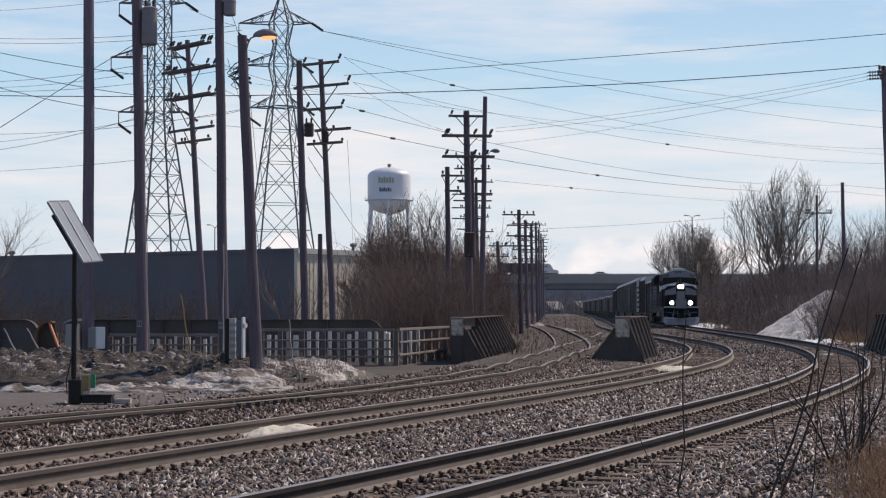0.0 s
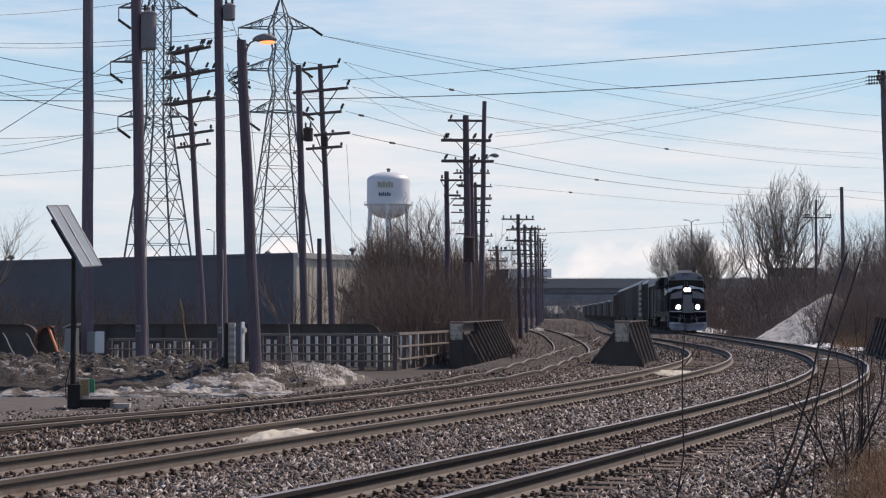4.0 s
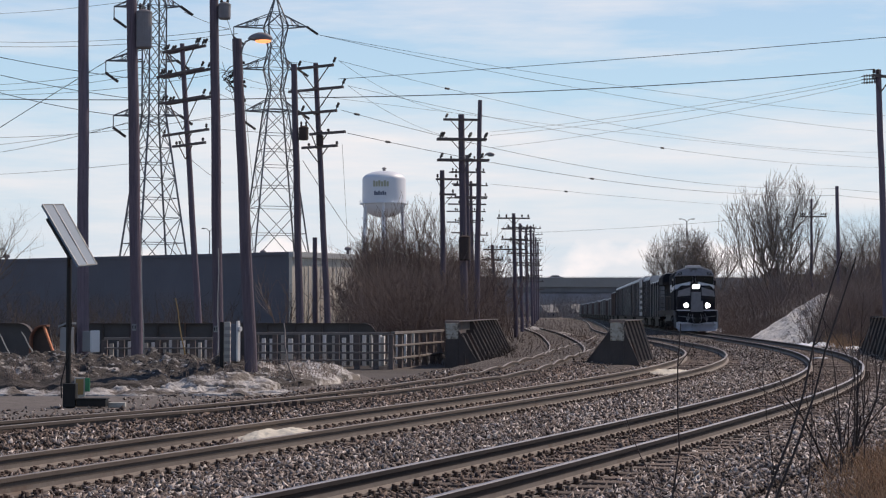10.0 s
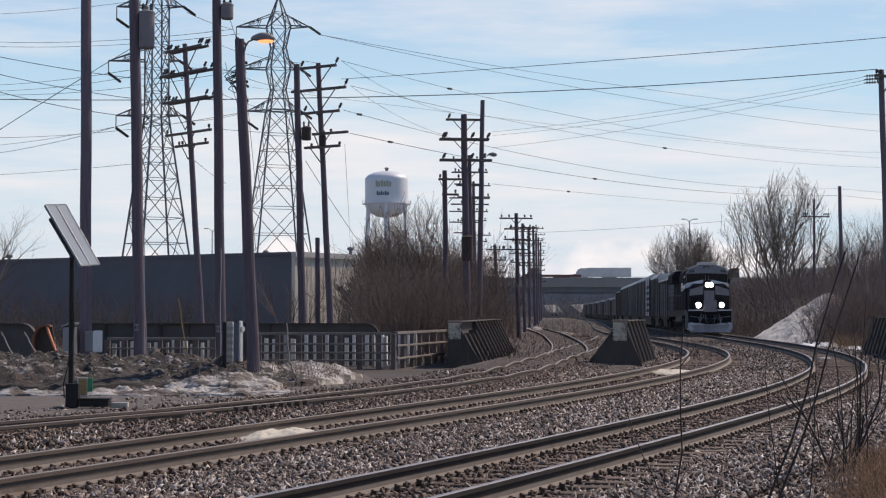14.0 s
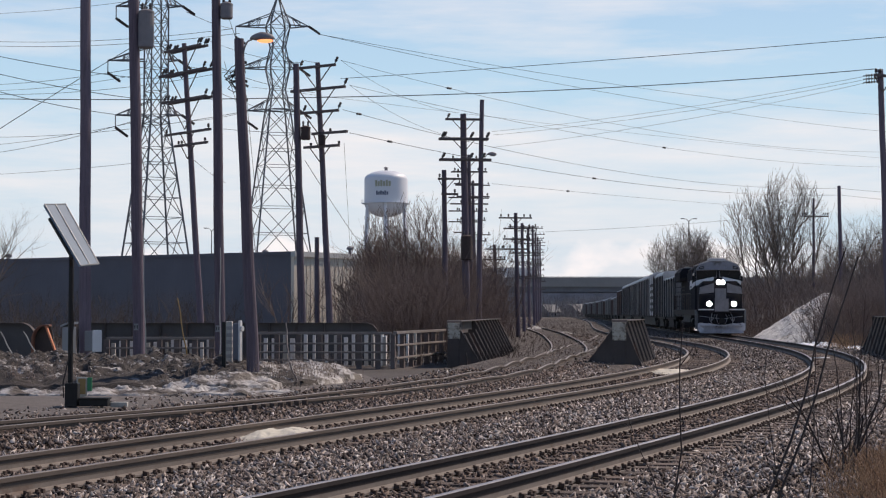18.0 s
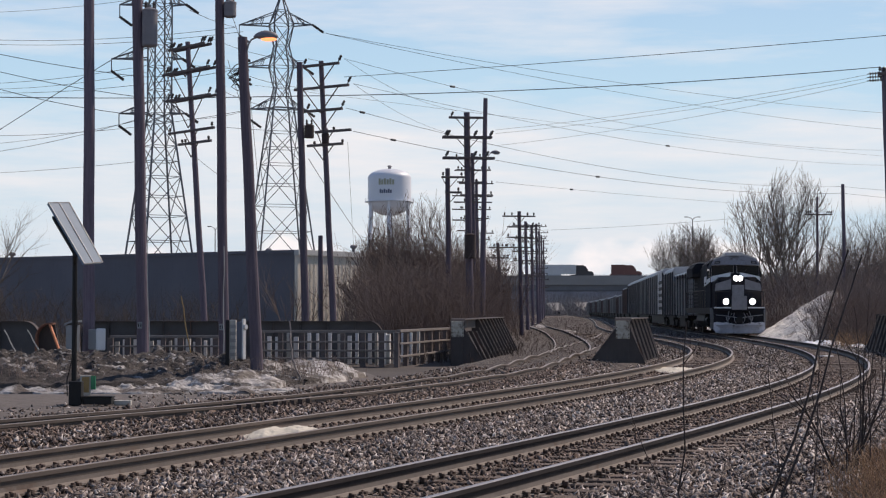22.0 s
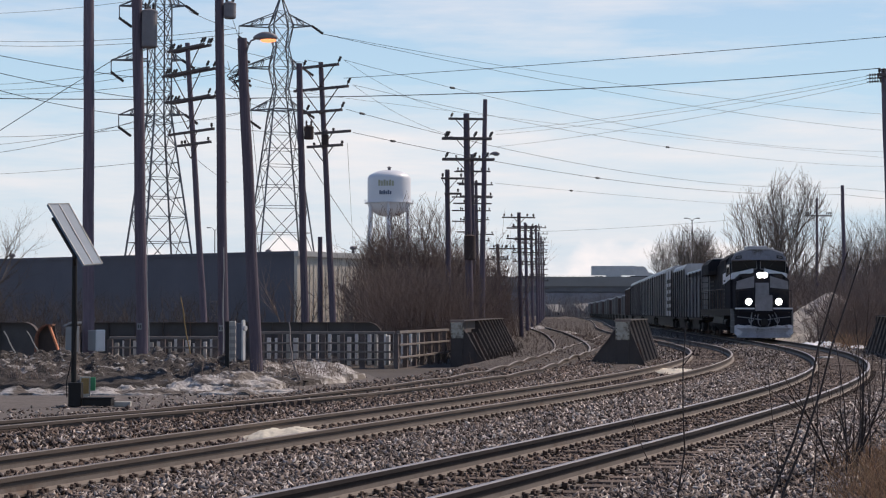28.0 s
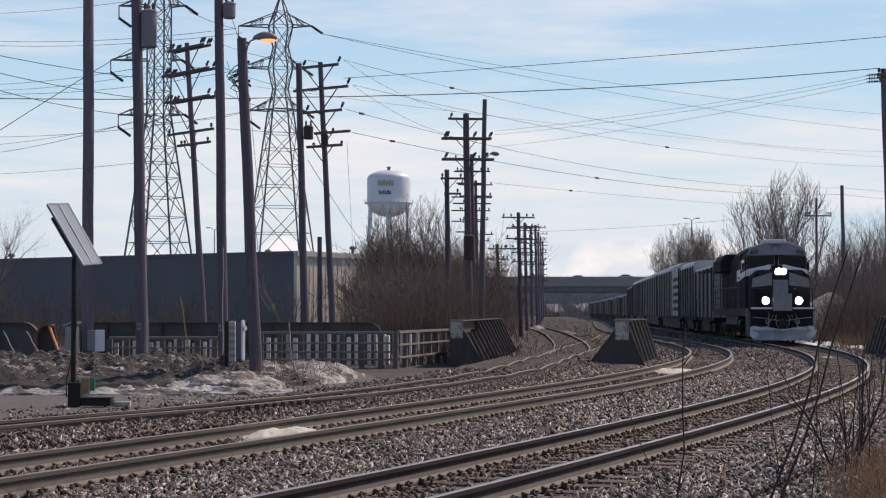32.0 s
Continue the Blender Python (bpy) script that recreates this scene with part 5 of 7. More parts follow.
# ---- girders of the small railway bridge ----
def deck_girder(line_off, y0, y1, z_top, label, front_plate=True, sides=(-1, 1)):
    """A plate girder between tracks with sloping knee braces on both sides."""
    (xa, ya), (xb, yb) = line_off(y0), line_off(y1)
    L = math.hypot(xb - xa, yb - ya)
    m = pose(xa, ya, -0.42, 0, 0, math.degrees(math.atan2(yb - ya, xb - xa)))
    t = thing("bridge_girder", m, label, "bridge girder", "through girders of the railway bridge")
    H = z_top + 0.42
    part("web", solid((0.12, L, -0.02, 0.02, 0, H - 0.03)), M_GIRDER, t)
    part("top_flange", solid((0.25, L, -0.24, 0.24, H - 0.03, H)), M_GIRDER, t)
    hood = [(0.27, H), (0.12, H - .02), (0.03, H - .10), (0.0, H - .22), (-.02, H - .22), (0.01, H - .08), (0.10, H + .01), (0.27, H + .03)]
    part("end_cap", prism(B(), hood, -0.25, 0.25, "y"), M_GIRDER, t, "rounded riveted end cap")
    part("end_plate", solid((-0.03, 0.0, -0.22, 0.22, H * 0.62, H - .07), bevel=0.012), M_ENDPLATE if front_plate else M_GIRDER, t, "pale riveted end plate")
    bm = B()
    for z in np.arange(H * 0.64, H - 0.2, 0.11):
        for y in (-0.19, 0.19):
            bmesh.ops.create_icosphere(bm, subdivisions=1, radius=0.022, matrix=Matrix.Translation((-0.035, y, z)))
    part("rivet", bm, M_RUST, t)
    part("end_gusset", prism(B(), [(-.80 if 1 in sides else -1.02 if -1 in sides else -.24, 0), (1.25 if 1 in sides else .24, 0), (0.22, H * 0.8), (-0.22, H * 0.8)], -0.005, 0.03, "x"), M_GIRDER, t, "dark triangular end gusset")
    part("end_post", solid((-0.035, -0.006, -0.19, 0.19, 0, H * 0.62), bevel=.004), M_GIRDER, t)
    for s in sides:
        part("gusset_edge", beam(B(), (-.02, s * (1.27 if s > 0 else .82 if 1 in sides else 1.04), 0), (-.02, s * .23, H * .8), .06, .03), M_GIRDER, t)
    n = max(3, int(L / (1.75 if len(sides) == 1 else 1.3)))
    for i in range(n):
        x = 0.3 + (L - 0.5) * i / (n - 1)
        top = H * (1.0 if len(sides) > 1 or i > 3 else 0.80 if i > 2 else 0.74) - 0.03
        for s in sides:
            wide = .92 if s > 0 or len(sides) == 1 else .66
            y_top = 0.12 + (wide - .18) * (1 - (top + .03) / H)
            bm = B()
            prism(bm, [(s * 0.02, 0), (s * wide, 0), (s * y_top, top), (s * 0.02, top)], x - 0.012, x + 0.012, "x")
            k = part("knee_brace", bm, M_GIRDER, t)
            bm = B()
            beam(bm, (x, s * (wide + .04), 0.0), (x, s * (y_top + .04), top), 0.055, 0.025)
            # Flange edges take a paler colour than the brace plates.
            part("brace_flange", bm, M_EDGE, k, "pale brace edge")
    part("bottom_angle", solid(*[(0.1, L, min(s * .02, s * .16), max(s * .02, s * .16), 0.02, 0.05) for s in sides]), M_GIRDER, t)
    return t


deck_girder(lambda y: (SECOND.x_at(y) - 2.52, y), 54, 62.0, 1.28, "dark riveted plate girder with pale end plate between tracks")
deck_girder(lambda y: (SIDING.x_at(y) - 3.5, y), 60, 84, 1.22, "dark riveted plate girder with slanting ribs beside the siding", sides=(-1,))
deck_girder(lambda y: (MAIN.x_at(y) + 3.6, y), 75, 52, 1.35, "dark ribbed plate girder at the edge of the main track", False)


def side_girder(x0, x1, y, z_top, label, post=0.36):
    """A long low plate girder seen from the side, with stiffeners and a timber walkway rail in front."""
    t = thing("side_girder", pose(x0, y, -0.4), label, "bridge girder", "plate girders along the road")
    L, H = x1 - x0, z_top + 0.4
    r = 0.5
    out = [(0, 0), (L, 0), (L, H - r)] + [(L - r + r * math.cos(a), H - r + r * math.sin(a)) for a in np.linspace(0.2, math.pi / 2, 7)]
    out += [(r + r * math.cos(a), H - r + r * math.sin(a)) for a in np.linspace(math.pi / 2, math.pi, 8)]
    part("web", prism(B(), out, -0.02, 0.02, "y"), M_WEB, t)
    bm = B()
    rim = [(0, 0, 0)] + [(a, 0, b) for a, b in out[:1:-1]] + [(L, 0, 0)]
    mid = Vector((L / 2, 0, H / 2))
    rows = []
    for p in rim:
        p = Vector(p)
        d = Vector((min(1, max(-1, (mid.x - p.x) * 2)), 0, -1 if p.z > H * .5 else 0)).normalized() * 0.04
        rows.append([bm.verts.new(p + o + Vector((0, y, 0))) for o, y in ((Vector(), -.18), (Vector(), .18), (d, .18), (d, -.18))])
    for u, v in zip(rows, rows[1:]):
        for k in range(4):
            bm.faces.new((u[k], u[(k + 1) % 4], v[(k + 1) % 4], v[k]))
    bm.faces.new(rows[0])
    bm.faces.new(rows[-1][::-1])
    bmesh.ops.recalc_face_normals(bm, faces=bm.faces[:])
    part("flange", bm, M_GIRDER, t)
    n = int(L / 0.95)
    for i in range(1, n):
        x = L * i / n
        part("stiffener", solid((x - 0.012, x + 0.012, -0.17, -0.02, 0.02, H - 0.03)), M_GIRDER, t)
    return t


def timber_rail(a, b, z0, z1, step, label, levels=(1.0, .62, .3, .02), pale=0, back=0.55):
    """Dark squared posts with weathered rails; pale posts of the walkway's far side show between them."""
    (xa, ya), (xb, yb) = a, b
    L = math.hypot(xb - xa, yb - ya)
    t = thing("timber_railing", pose(xa, ya, 0, 0, 0, math.degrees(math.atan2(yb - ya, xb - xa))), label, "railing", "timber railings by the bridge")
    rnd = random.Random(int(L * 10))
    H = z1 - z0
    for f in levels:
        z = z0 + H * f
        h = 0.045 if f == 1.0 else 0.032
        part("rail", solid((0, L, -0.13, 0.02, z - h, z + h), bevel=0.008), M_GREYWOOD, t)
    x = 0.0
    while x < L + .1:
        w = rnd.uniform(0.075, 0.105)
        part("post", solid((x - w, x + w, -0.07, 0.08, z0 - 0.45, z1 - 0.05), bevel=0.008), M_ARM, t, "dark squared post")
        for k in range(pale):
            px = x + step * (k + .8) / (pale + .6) + rnd.uniform(-.03, .03)
            if px < L:
                pw = rnd.uniform(.045, .085)
                part("post", solid((px - pw, px + pw, back, back + .09, z0 - 0.2, z1 - rnd.uniform(.04, .2)), bevel=0.006), M_WHITEPOST if rnd.random() < .75 else M_PALE, t, "pale weathered post")
        x += step * rnd.uniform(0.93, 1.07)
    return t


side_girder(-13.31, -2.32, 62, (1.15), "long dark rusty plate girder with rounded ends and stiffeners")
side_girder(-16.30, -13.65, 57, (1.18), "dark rusty plate girder with rounded end")
timber_rail((-6.36, 58.5), (-1.75, 58.5), (-0.13), (0.81), 0.70, "weathered timber railing with dark and pale posts", pale=2)
timber_rail((-1.68, 58.3), (0.02, 66.6), (-0.17), (0.83), 1.35, "dark weathered timber railing with several rails beside the girder", (1.0, .56, .12), pale=2, back=.8)
timber_rail((-11.37, 57.5), (-7.58, 57.5), (0.05), (0.65), 0.62, "low weathered timber railing with pale posts", (1.0, .45), pale=2, back=.3)


# ---- train ----
def bogie(t, x, axles, wb, r=0.46):
    b = new("truck")
    b.parent = t
    b.matrix_basis = pose(x, 0, 0)
    bm = B()
    for y in (-1.02, 1.02):
        box(bm, -wb / 2 - 0.35, wb / 2 + 0.35, y - 0.08, y + 0.08, r + 0.05, r + 0.3)
        box(bm, -0.45, 0.45, y - 0.1, y + 0.1, r - 0.22, r + 0.35)
        for i in range(axles):
            ax = -wb / 2 + wb * i / (axles - 1)
            box(bm, ax - 0.17, ax + 0.17, y - 0.13, y + 0.13, r - 0.18, r + 0.2)
    box(bm, -0.4, 0.4, -1.0, 1.0, r - 0.05, r + 0.3)
    part("side_frame", bm, M_BLACK, b)
    for i in range(axles):
        ax = -wb / 2 + wb * i / (axles - 1)
        bm = B()
        tube(bm, (ax, -0.78, r), (ax, 0.78, r), 0.08, 0.08, 8)
        for y in (-0.7525, 0.7525):
            lathe(bm, [(r - .08, -.06), (r, -.06), (r, .05), (r + .03, .05), (r + .03, .08), (r - .08, .08)], 18, Matrix.Translation((ax, y, r)) @ Matrix.Rotation(math.pi / 2, 4, "X"))
        part("wheelset", bm, M_RUST, b)


def lens(t, name, x, y, z, r, label):
    bm = lathe(B(), [(r + 0.03, -0.10), (r + 0.03, 0.0), (r, 0.0), (r, -0.02)], 16, Matrix.Translation((x, y, z)) @ Matrix.Rotation(math.pi / 2, 4, "Y"))
    h = part(name, bm, M_BLACK, t, label)
    bm = lathe(B(), [(r, -0.015), (r * 0.8, 0.01), (r * 0.3, 0.025)], 16, Matrix.Translation((x, y, z)) @ Matrix.Rotation(math.pi / 2, 4, "Y"))
    part("lens", bm, M_LAMP_HEAD, h, "glowing white lens")


def locomotive():
    """x forward, rail top at zero, centre at the origin."""
    t = thing("locomotive", Matrix(), "dark diesel freight locomotive with wide nose and three lit headlights", "locomotive")
    F = 11.1
    part("frame", solid((-F + .3, F - .9, -1.5, 1.5, 1.25, 1.62), (-F + .1, F - .75, -1.56, 1.56, 1.50, 1.60)), M_BLACK, t)
    part("air_reservoir", tube(B(), (3.3, -1.2, .85), (4.6, -1.2, .85), .22, .22, 12), M_BLACK, t)
    part("air_reservoir", tube(B(), (3.3, 1.2, .85), (4.6, 1.2, .85), .22, .22, 12), M_BLACK, t)
    part("fuel_tank", prism(B(), [(-1.35, 1.25), (1.35, 1.25), (1.45, 0.8), (1.1, 0.42), (-1.1, 0.42), (-1.45, 0.8)], -3.0, 3.2, "x"), M_BLACK, t)
    for x in (-6.9, 6.9):
        bogie(t, x, 3, 3.9, 0.53)
    # front platform: pilot, plough, steps, coupler
    part("pilot", solid((F - .95, F - .65, -1.5, 1.5, 0.55, 1.6)), M_LOCO, t)
    part("snowplough", prism(B(), [(-1.30, 0.12), (1.30, 0.12), (1.54, 0.34), (1.54, 0.74), (1.36, 0.80), (1.0, 0.74), (.75, 0.77), (.45, 0.70), (.2, 0.66), (-.2, 0.66), (-.45, 0.70), (-.75, 0.77), (-1.0, 0.74), (-1.36, 0.80), (-1.54, 0.74), (-1.54, 0.34)], F - .66, F - .44, "x"), M_PLOUGH, t, "dirty pale blue-white snowplough")
    blade = B()
    rows = [[blade.verts.new((F - .42 + .34 * (1 - abs(y) / 1.5) - .10 * math.sin(math.pi * (z - .14) / .5), y, z)) for z in np.linspace(.14, .62 - .04 * (abs(y) < .3), 6)] for y in np.linspace(-1.44, 1.44, 17)]
    for u, v in zip(rows, rows[1:]):
        for k in range(5):
            blade.faces.new((u[k], v[k], v[k + 1], u[k + 1]))
    bmesh.ops.solidify(blade, geom=blade.faces[:], thickness=.03)
    part("plough_blade", blade, M_PLOUGH, t, "pale curved plough blade")
    part("walkway_edge", solid((F - .37, F - .33, -1.52, -.5, 1.58, 1.66), (F - .37, F - .33, .5, 1.52, 1.58, 1.66)), M_BOXLIGHT, t, "pale edge of the front walkway")
    part("coupler", solid((F - .7, F + .1, -.14, .14, .78, 1.02), (F + .05, F + .3, -.2, .12, .74, 1.08), bevel=.02), M_BLACK, t)
    part("anticlimber", solid((F - .75, F - .35, -1.35, 1.35, 1.42, 1.62)), M_LOCO, t)
    for s in (-1, 1):
        bm = B()
        for k in range(4):
            box(bm, F - 1.3, F - .66, s * 1.5 - .16, s * 1.5 + .16, .38 + k * .3, .41 + k * .3)
        box(bm, F - 1.34, F - 1.3, s * 1.5 - .18, s * 1.5 + .18, .36, 1.6)
        part("steps", bm, M_BOXGREY, t, "grey boarding steps")
        bm = B()
        pipe(bm, [(F - .45, s * 1.45, 1.6), (F - .45, s * 1.45, 2.55), (F - .45, s * .55, 2.55), (F - .45, s * .5, 1.62)], .025)
        part("end_handrail", bm, M_BLACK, t)
        bm = B()
        pts = [(F - .4 + .1 * math.sin(a), s * (.35 + .45 * math.sin(a / 2 + .2)), 1.3 - .42 * math.sin(a)) for a in np.linspace(0, 2.6, 9)]
        pipe(bm, pts, .028)
        part("air_hose", bm, M_NOSE, t)
        for k in (0, 1, 2):
            bm = B()
            pipe(bm, [(F - .6, s * (.28 + .16 * k), 1.32 + .05 * k), (F - .32, s * (.34 + .17 * k), 1.18), (F - .30, s * (.30 + .2 * k), .86 - .04 * k), (F - .36, s * (.18 + .2 * k), .70)], .026)
            part("air_hose", bm, (M_NOSE, M_BLACK, M_BOXGREY)[k], t)
        # Lens radius is oversize to take in the lamp's glow.
        lens(t, "ditch_light", F - .42, s * .80, 1.97, .17, "lit ditch light")
        part("light_post", solid((F - .56, F - .5, s * .8 - .05, s * .8 + .05, 1.6, 1.9)), M_BLACK, t)
    part("uncoupling_lever", pipe(B(), [(F - .5, -1.4, 1.2), (F - .35, -.9, 1.15), (F - .3, -.2, 1.05), (F - .3, .2, 1.05), (F - .35, .9, 1.15), (F - .5, 1.4, 1.2)], .022), M_BOXGREY, t)
    for y in (-.62, -.5, .5, .62):
        part("jumper_hose", pipe(B(), [(F - .62, y, 1.35), (F - .45, y, 1.2), (F - .42, y * 1.05, .95), (F - .5, y * 1.1, .8)], .03), M_BLACK, t)
    for s in (-1, 1):
        part("grab_iron", pipe(B(), [(F - 1.0, s * 1.3, 1.75), (F - .93, s * 1.3, 1.8), (F - .93, s * 1.3, 2.5), (F - 1.0, s * 1.3, 2.55)], .018), M_BLACK, t)
        part("classification_light", tube(B(), (F - 1.04, s * 1.15, 3.2), (F - .99, s * 1.15, 3.2), .07, .07, 10), M_GLASSD, t)
        part("wiper", beam(B(), (8.485, s * .5, 3.7), (8.485, s * .85, 4.05), .02, .02), M_BLACK, t)
        part("window_frame", pipe(B(), [(8.48, s * .1, 3.70), (8.48, s * 1.45, 3.48), (8.48, s * 1.47, 4.12), (8.48, s * .1, 4.17), (8.48, s * .1, 3.70)], .03, 5), M_NOSE, t)
    part("drop_step", solid((F - .4, F - .3, -.45, .45, 1.5, 2.3)), M_NOSE, t)
    # nose
    nose = [(-1.42, 1.62), (1.42, 1.62), (1.42, 3.10), (1.05, 3.42), (-1.05, 3.42), (-1.42, 3.10)]
    part("nose", prism(B(), nose, 7.9, F - 1.05, "x"), M_LOCO, t)
    part("nose_door", solid((F - 1.06, F - 1.0, -.36, .36, 1.66, 2.95), bevel=.01), M_NOSE, t, "grey nose door")
    for s in (-1, 1):
        part("nose_panel", prism(B(), [(s * .42, 3.30), (s * 1.36, 3.02), (s * 1.40, 2.60), (s * .42, 2.70)], F - 1.049, F - 1.03, "x"), M_NOSE, t, "grey slanted nose panel")
    part("headlight_box", solid((F - 1.08, F - .98, -.32, .32, 3.14, 3.46), bevel=.02), M_BLACK, t)
    # Both headlight lenses are widened to stand for their glow.
    lens(t, "headlight", F - .95, -.13, 3.34, .15, "lit headlight")
    lens(t, "headlight", F - .95, .13, 3.34, .15, "lit headlight")
    # cab
    cab = [(-1.53, 1.62), (1.53, 1.62), (1.53, 3.95), (1.28, 4.46), (.55, 4.70), (-.55, 4.70), (-1.28, 4.46), (-1.53, 3.95)]
    part("cab", prism(B(), cab, 6.0, 8.45, "x"), M_LOCO, t)
    part("visor", prism(B(), [(-1.50, 4.16), (1.50, 4.16), (1.28, 4.50), (.55, 4.74), (-.55, 4.74), (-1.28, 4.50)], 8.45, 8.75, "x"), M_VISOR, t, "blue-grey band over the windshield")
    part("cab_roof", prism(B(), [(-1.3, 4.47), (-.55, 4.71), (.55, 4.71), (1.3, 4.47), (1.34, 4.53), (.55, 4.79), (-.55, 4.79), (-1.34, 4.53)], 5.9, 8.8, "x"), M_LROOF, t, "sunlit grey roof")
    for s in (-1, 1):
        part("windshield", prism(B(), [(s * .1, 3.72), (s * 1.44, 3.50), (s * 1.46, 4.10), (s * .1, 4.15)], 8.44, 8.47, "x"), M_GLASSD, t, "dark windshield pane")
        part("sill_stripe", prism(B(), [(s * .30, 3.72), (s * 1.5, 3.46), (s * 1.5, 3.14), (s * .30, 3.50)], 8.44, 8.62, "x"), M_STRIPE, t, "white slanted stripe under the windshield")
        part("side_stripe", prism(B(), [(6.1, 3.02), (8.4, 3.16), (8.4, 3.42), (6.1, 3.30)], s * 1.535 - .012, s * 1.535 + .012, "y"), M_STRIPE, t, "white stripe along the cab side")
        part("side_stripe", prism(B(), [(4.35, 2.95), (5.9, 3.0), (5.9, 3.55), (4.35, 3.5)], s * 1.53 - .012, s * 1.53 + .012, "y"), M_STRIPE, t, "white block on the equipment cab side")
        part("side_window", solid((6.5, 7.9, s * 1.52 - .015, s * 1.52 + .015, 3.45, 3.95)), M_GLASSD, t)
        part("mirror", solid((8.0, 8.06, s * 1.62 - .06, s * 1.62 + .06, 3.45, 3.8)), M_BLACK, t)
        part("number_board", prism(B(), [(s * .95, 4.24), (s * 1.32, 4.22), (s * 1.24, 4.36), (s * .95, 4.40)], 8.75, 8.78, "x"), M_BLACK, t)
        part("number_bar", prism(B(), [(s * 1.0, 4.28), (s * 1.24, 4.27), (s * 1.19, 4.33), (s * 1.0, 4.35)], 8.78, 8.79, "x"), M_NOSE, t)
    # long hood
    hood = [(-.95, 1.62), (.95, 1.62), (.95, 4.15), (.72, 4.5), (-.72, 4.5), (-.95, 4.15)]
    part("hood", prism(B(), hood, -F + .8, 6.0, "x"), M_LOCO, t)
    part("equipment_cab", prism(B(), [(-1.52, 1.62), (1.52, 1.62), (1.52, 3.6), (1.2, 4.3), (-1.2, 4.3), (-1.52, 3.6)], 4.3, 5.95, "x"), M_LOCO, t)
    part("dynamic_brake_box", prism(B(), [(-1.35, 3.4), (1.35, 3.4), (1.35, 4.3), (.9, 4.65), (-.9, 4.65), (-1.35, 4.3)], 0.8, 4.25, "x"), M_LOCO, t)
    part("radiator", prism(B(), [(-1.5, 3.7), (1.5, 3.7), (1.5, 4.3), (1.2, 4.62), (-1.2, 4.62), (-1.5, 4.3)], -F + 1.0, -5.2, "x"), M_LOCO, t, "winged radiator housing")
    part("radiator_roof", solid((-F + 1.1, -5.3, -1.1, 1.1, 4.62, 4.67)), M_LROOF, t, "sunlit grey radiator screen")
    part("roof_walk", solid((-F + 1, 5.9, -.6, .6, 4.51, 4.56)), M_LROOF, t)
    for i in range(11):
        x = -5.0 + i * 0.86
        for s in (-1, 1):
            part("hood_door", solid((x, x + .78, s * .955 - .02, s * .955 + .02, 1.75, 3.3), bevel=.008), M_LOCO, t)
    for x0, x1, z0, z1 in ((5.0, 5.8, 1.7, 3.3), (3.2, 4.1, 2.0, 3.3), (-9.8, -8.4, 1.8, 3.5), (-8.2, -6.8, 1.8, 3.5)):
        for s in (-1, 1):
            w = 1.53 if x0 > 4.2 else .97
            for k in range(7):
                z = z0 + (z1 - z0) * k / 7
                part("louvre", solid((x0, x1, s * w - .03, s * w + .03, z, z + .09)), M_BLACK, t)
    part("exhaust", solid((-1.0, .4, -.35, .35, 4.56, 4.78)), M_BLACK, t)
    bm = B()
    for k in range(3):
        lathe(bm, [(.03, 0), (.04, .3), (.11, .45)], 10, Matrix.Translation((-2.2, -.2 + .2 * k, 4.75)) @ Matrix.Rotation(math.pi / 2, 4, "Y"))
    box(bm, -2.3, -2.1, -.25, .25, 4.56, 4.74)
    part("horn", bm, M_BLACK, t)
    part("air_conditioner", solid((6.4, 8.0, -.55, .55, 4.78, 4.93), bevel=.04), M_LROOF, t)
    for s in (-1, 1):
        bm = B()
        xs = np.linspace(-F + .9, 4.0, 10)
        for x in xs:
            tube(bm, (x, s * 1.5, 1.6), (x, s * 1.5, 2.7), .022, .022, 5)
        pipe(bm, [(xs[0], s * 1.5, 2.7), (xs[-1], s * 1.5, 2.7)], .022, 5)
        part("handrail", bm, M_RUST, t)
    for ob in t.children_recursive:
        if ob.type == "MESH":
            for v in ob.data.vertices:
                v.co.z *= 1.045
    return t


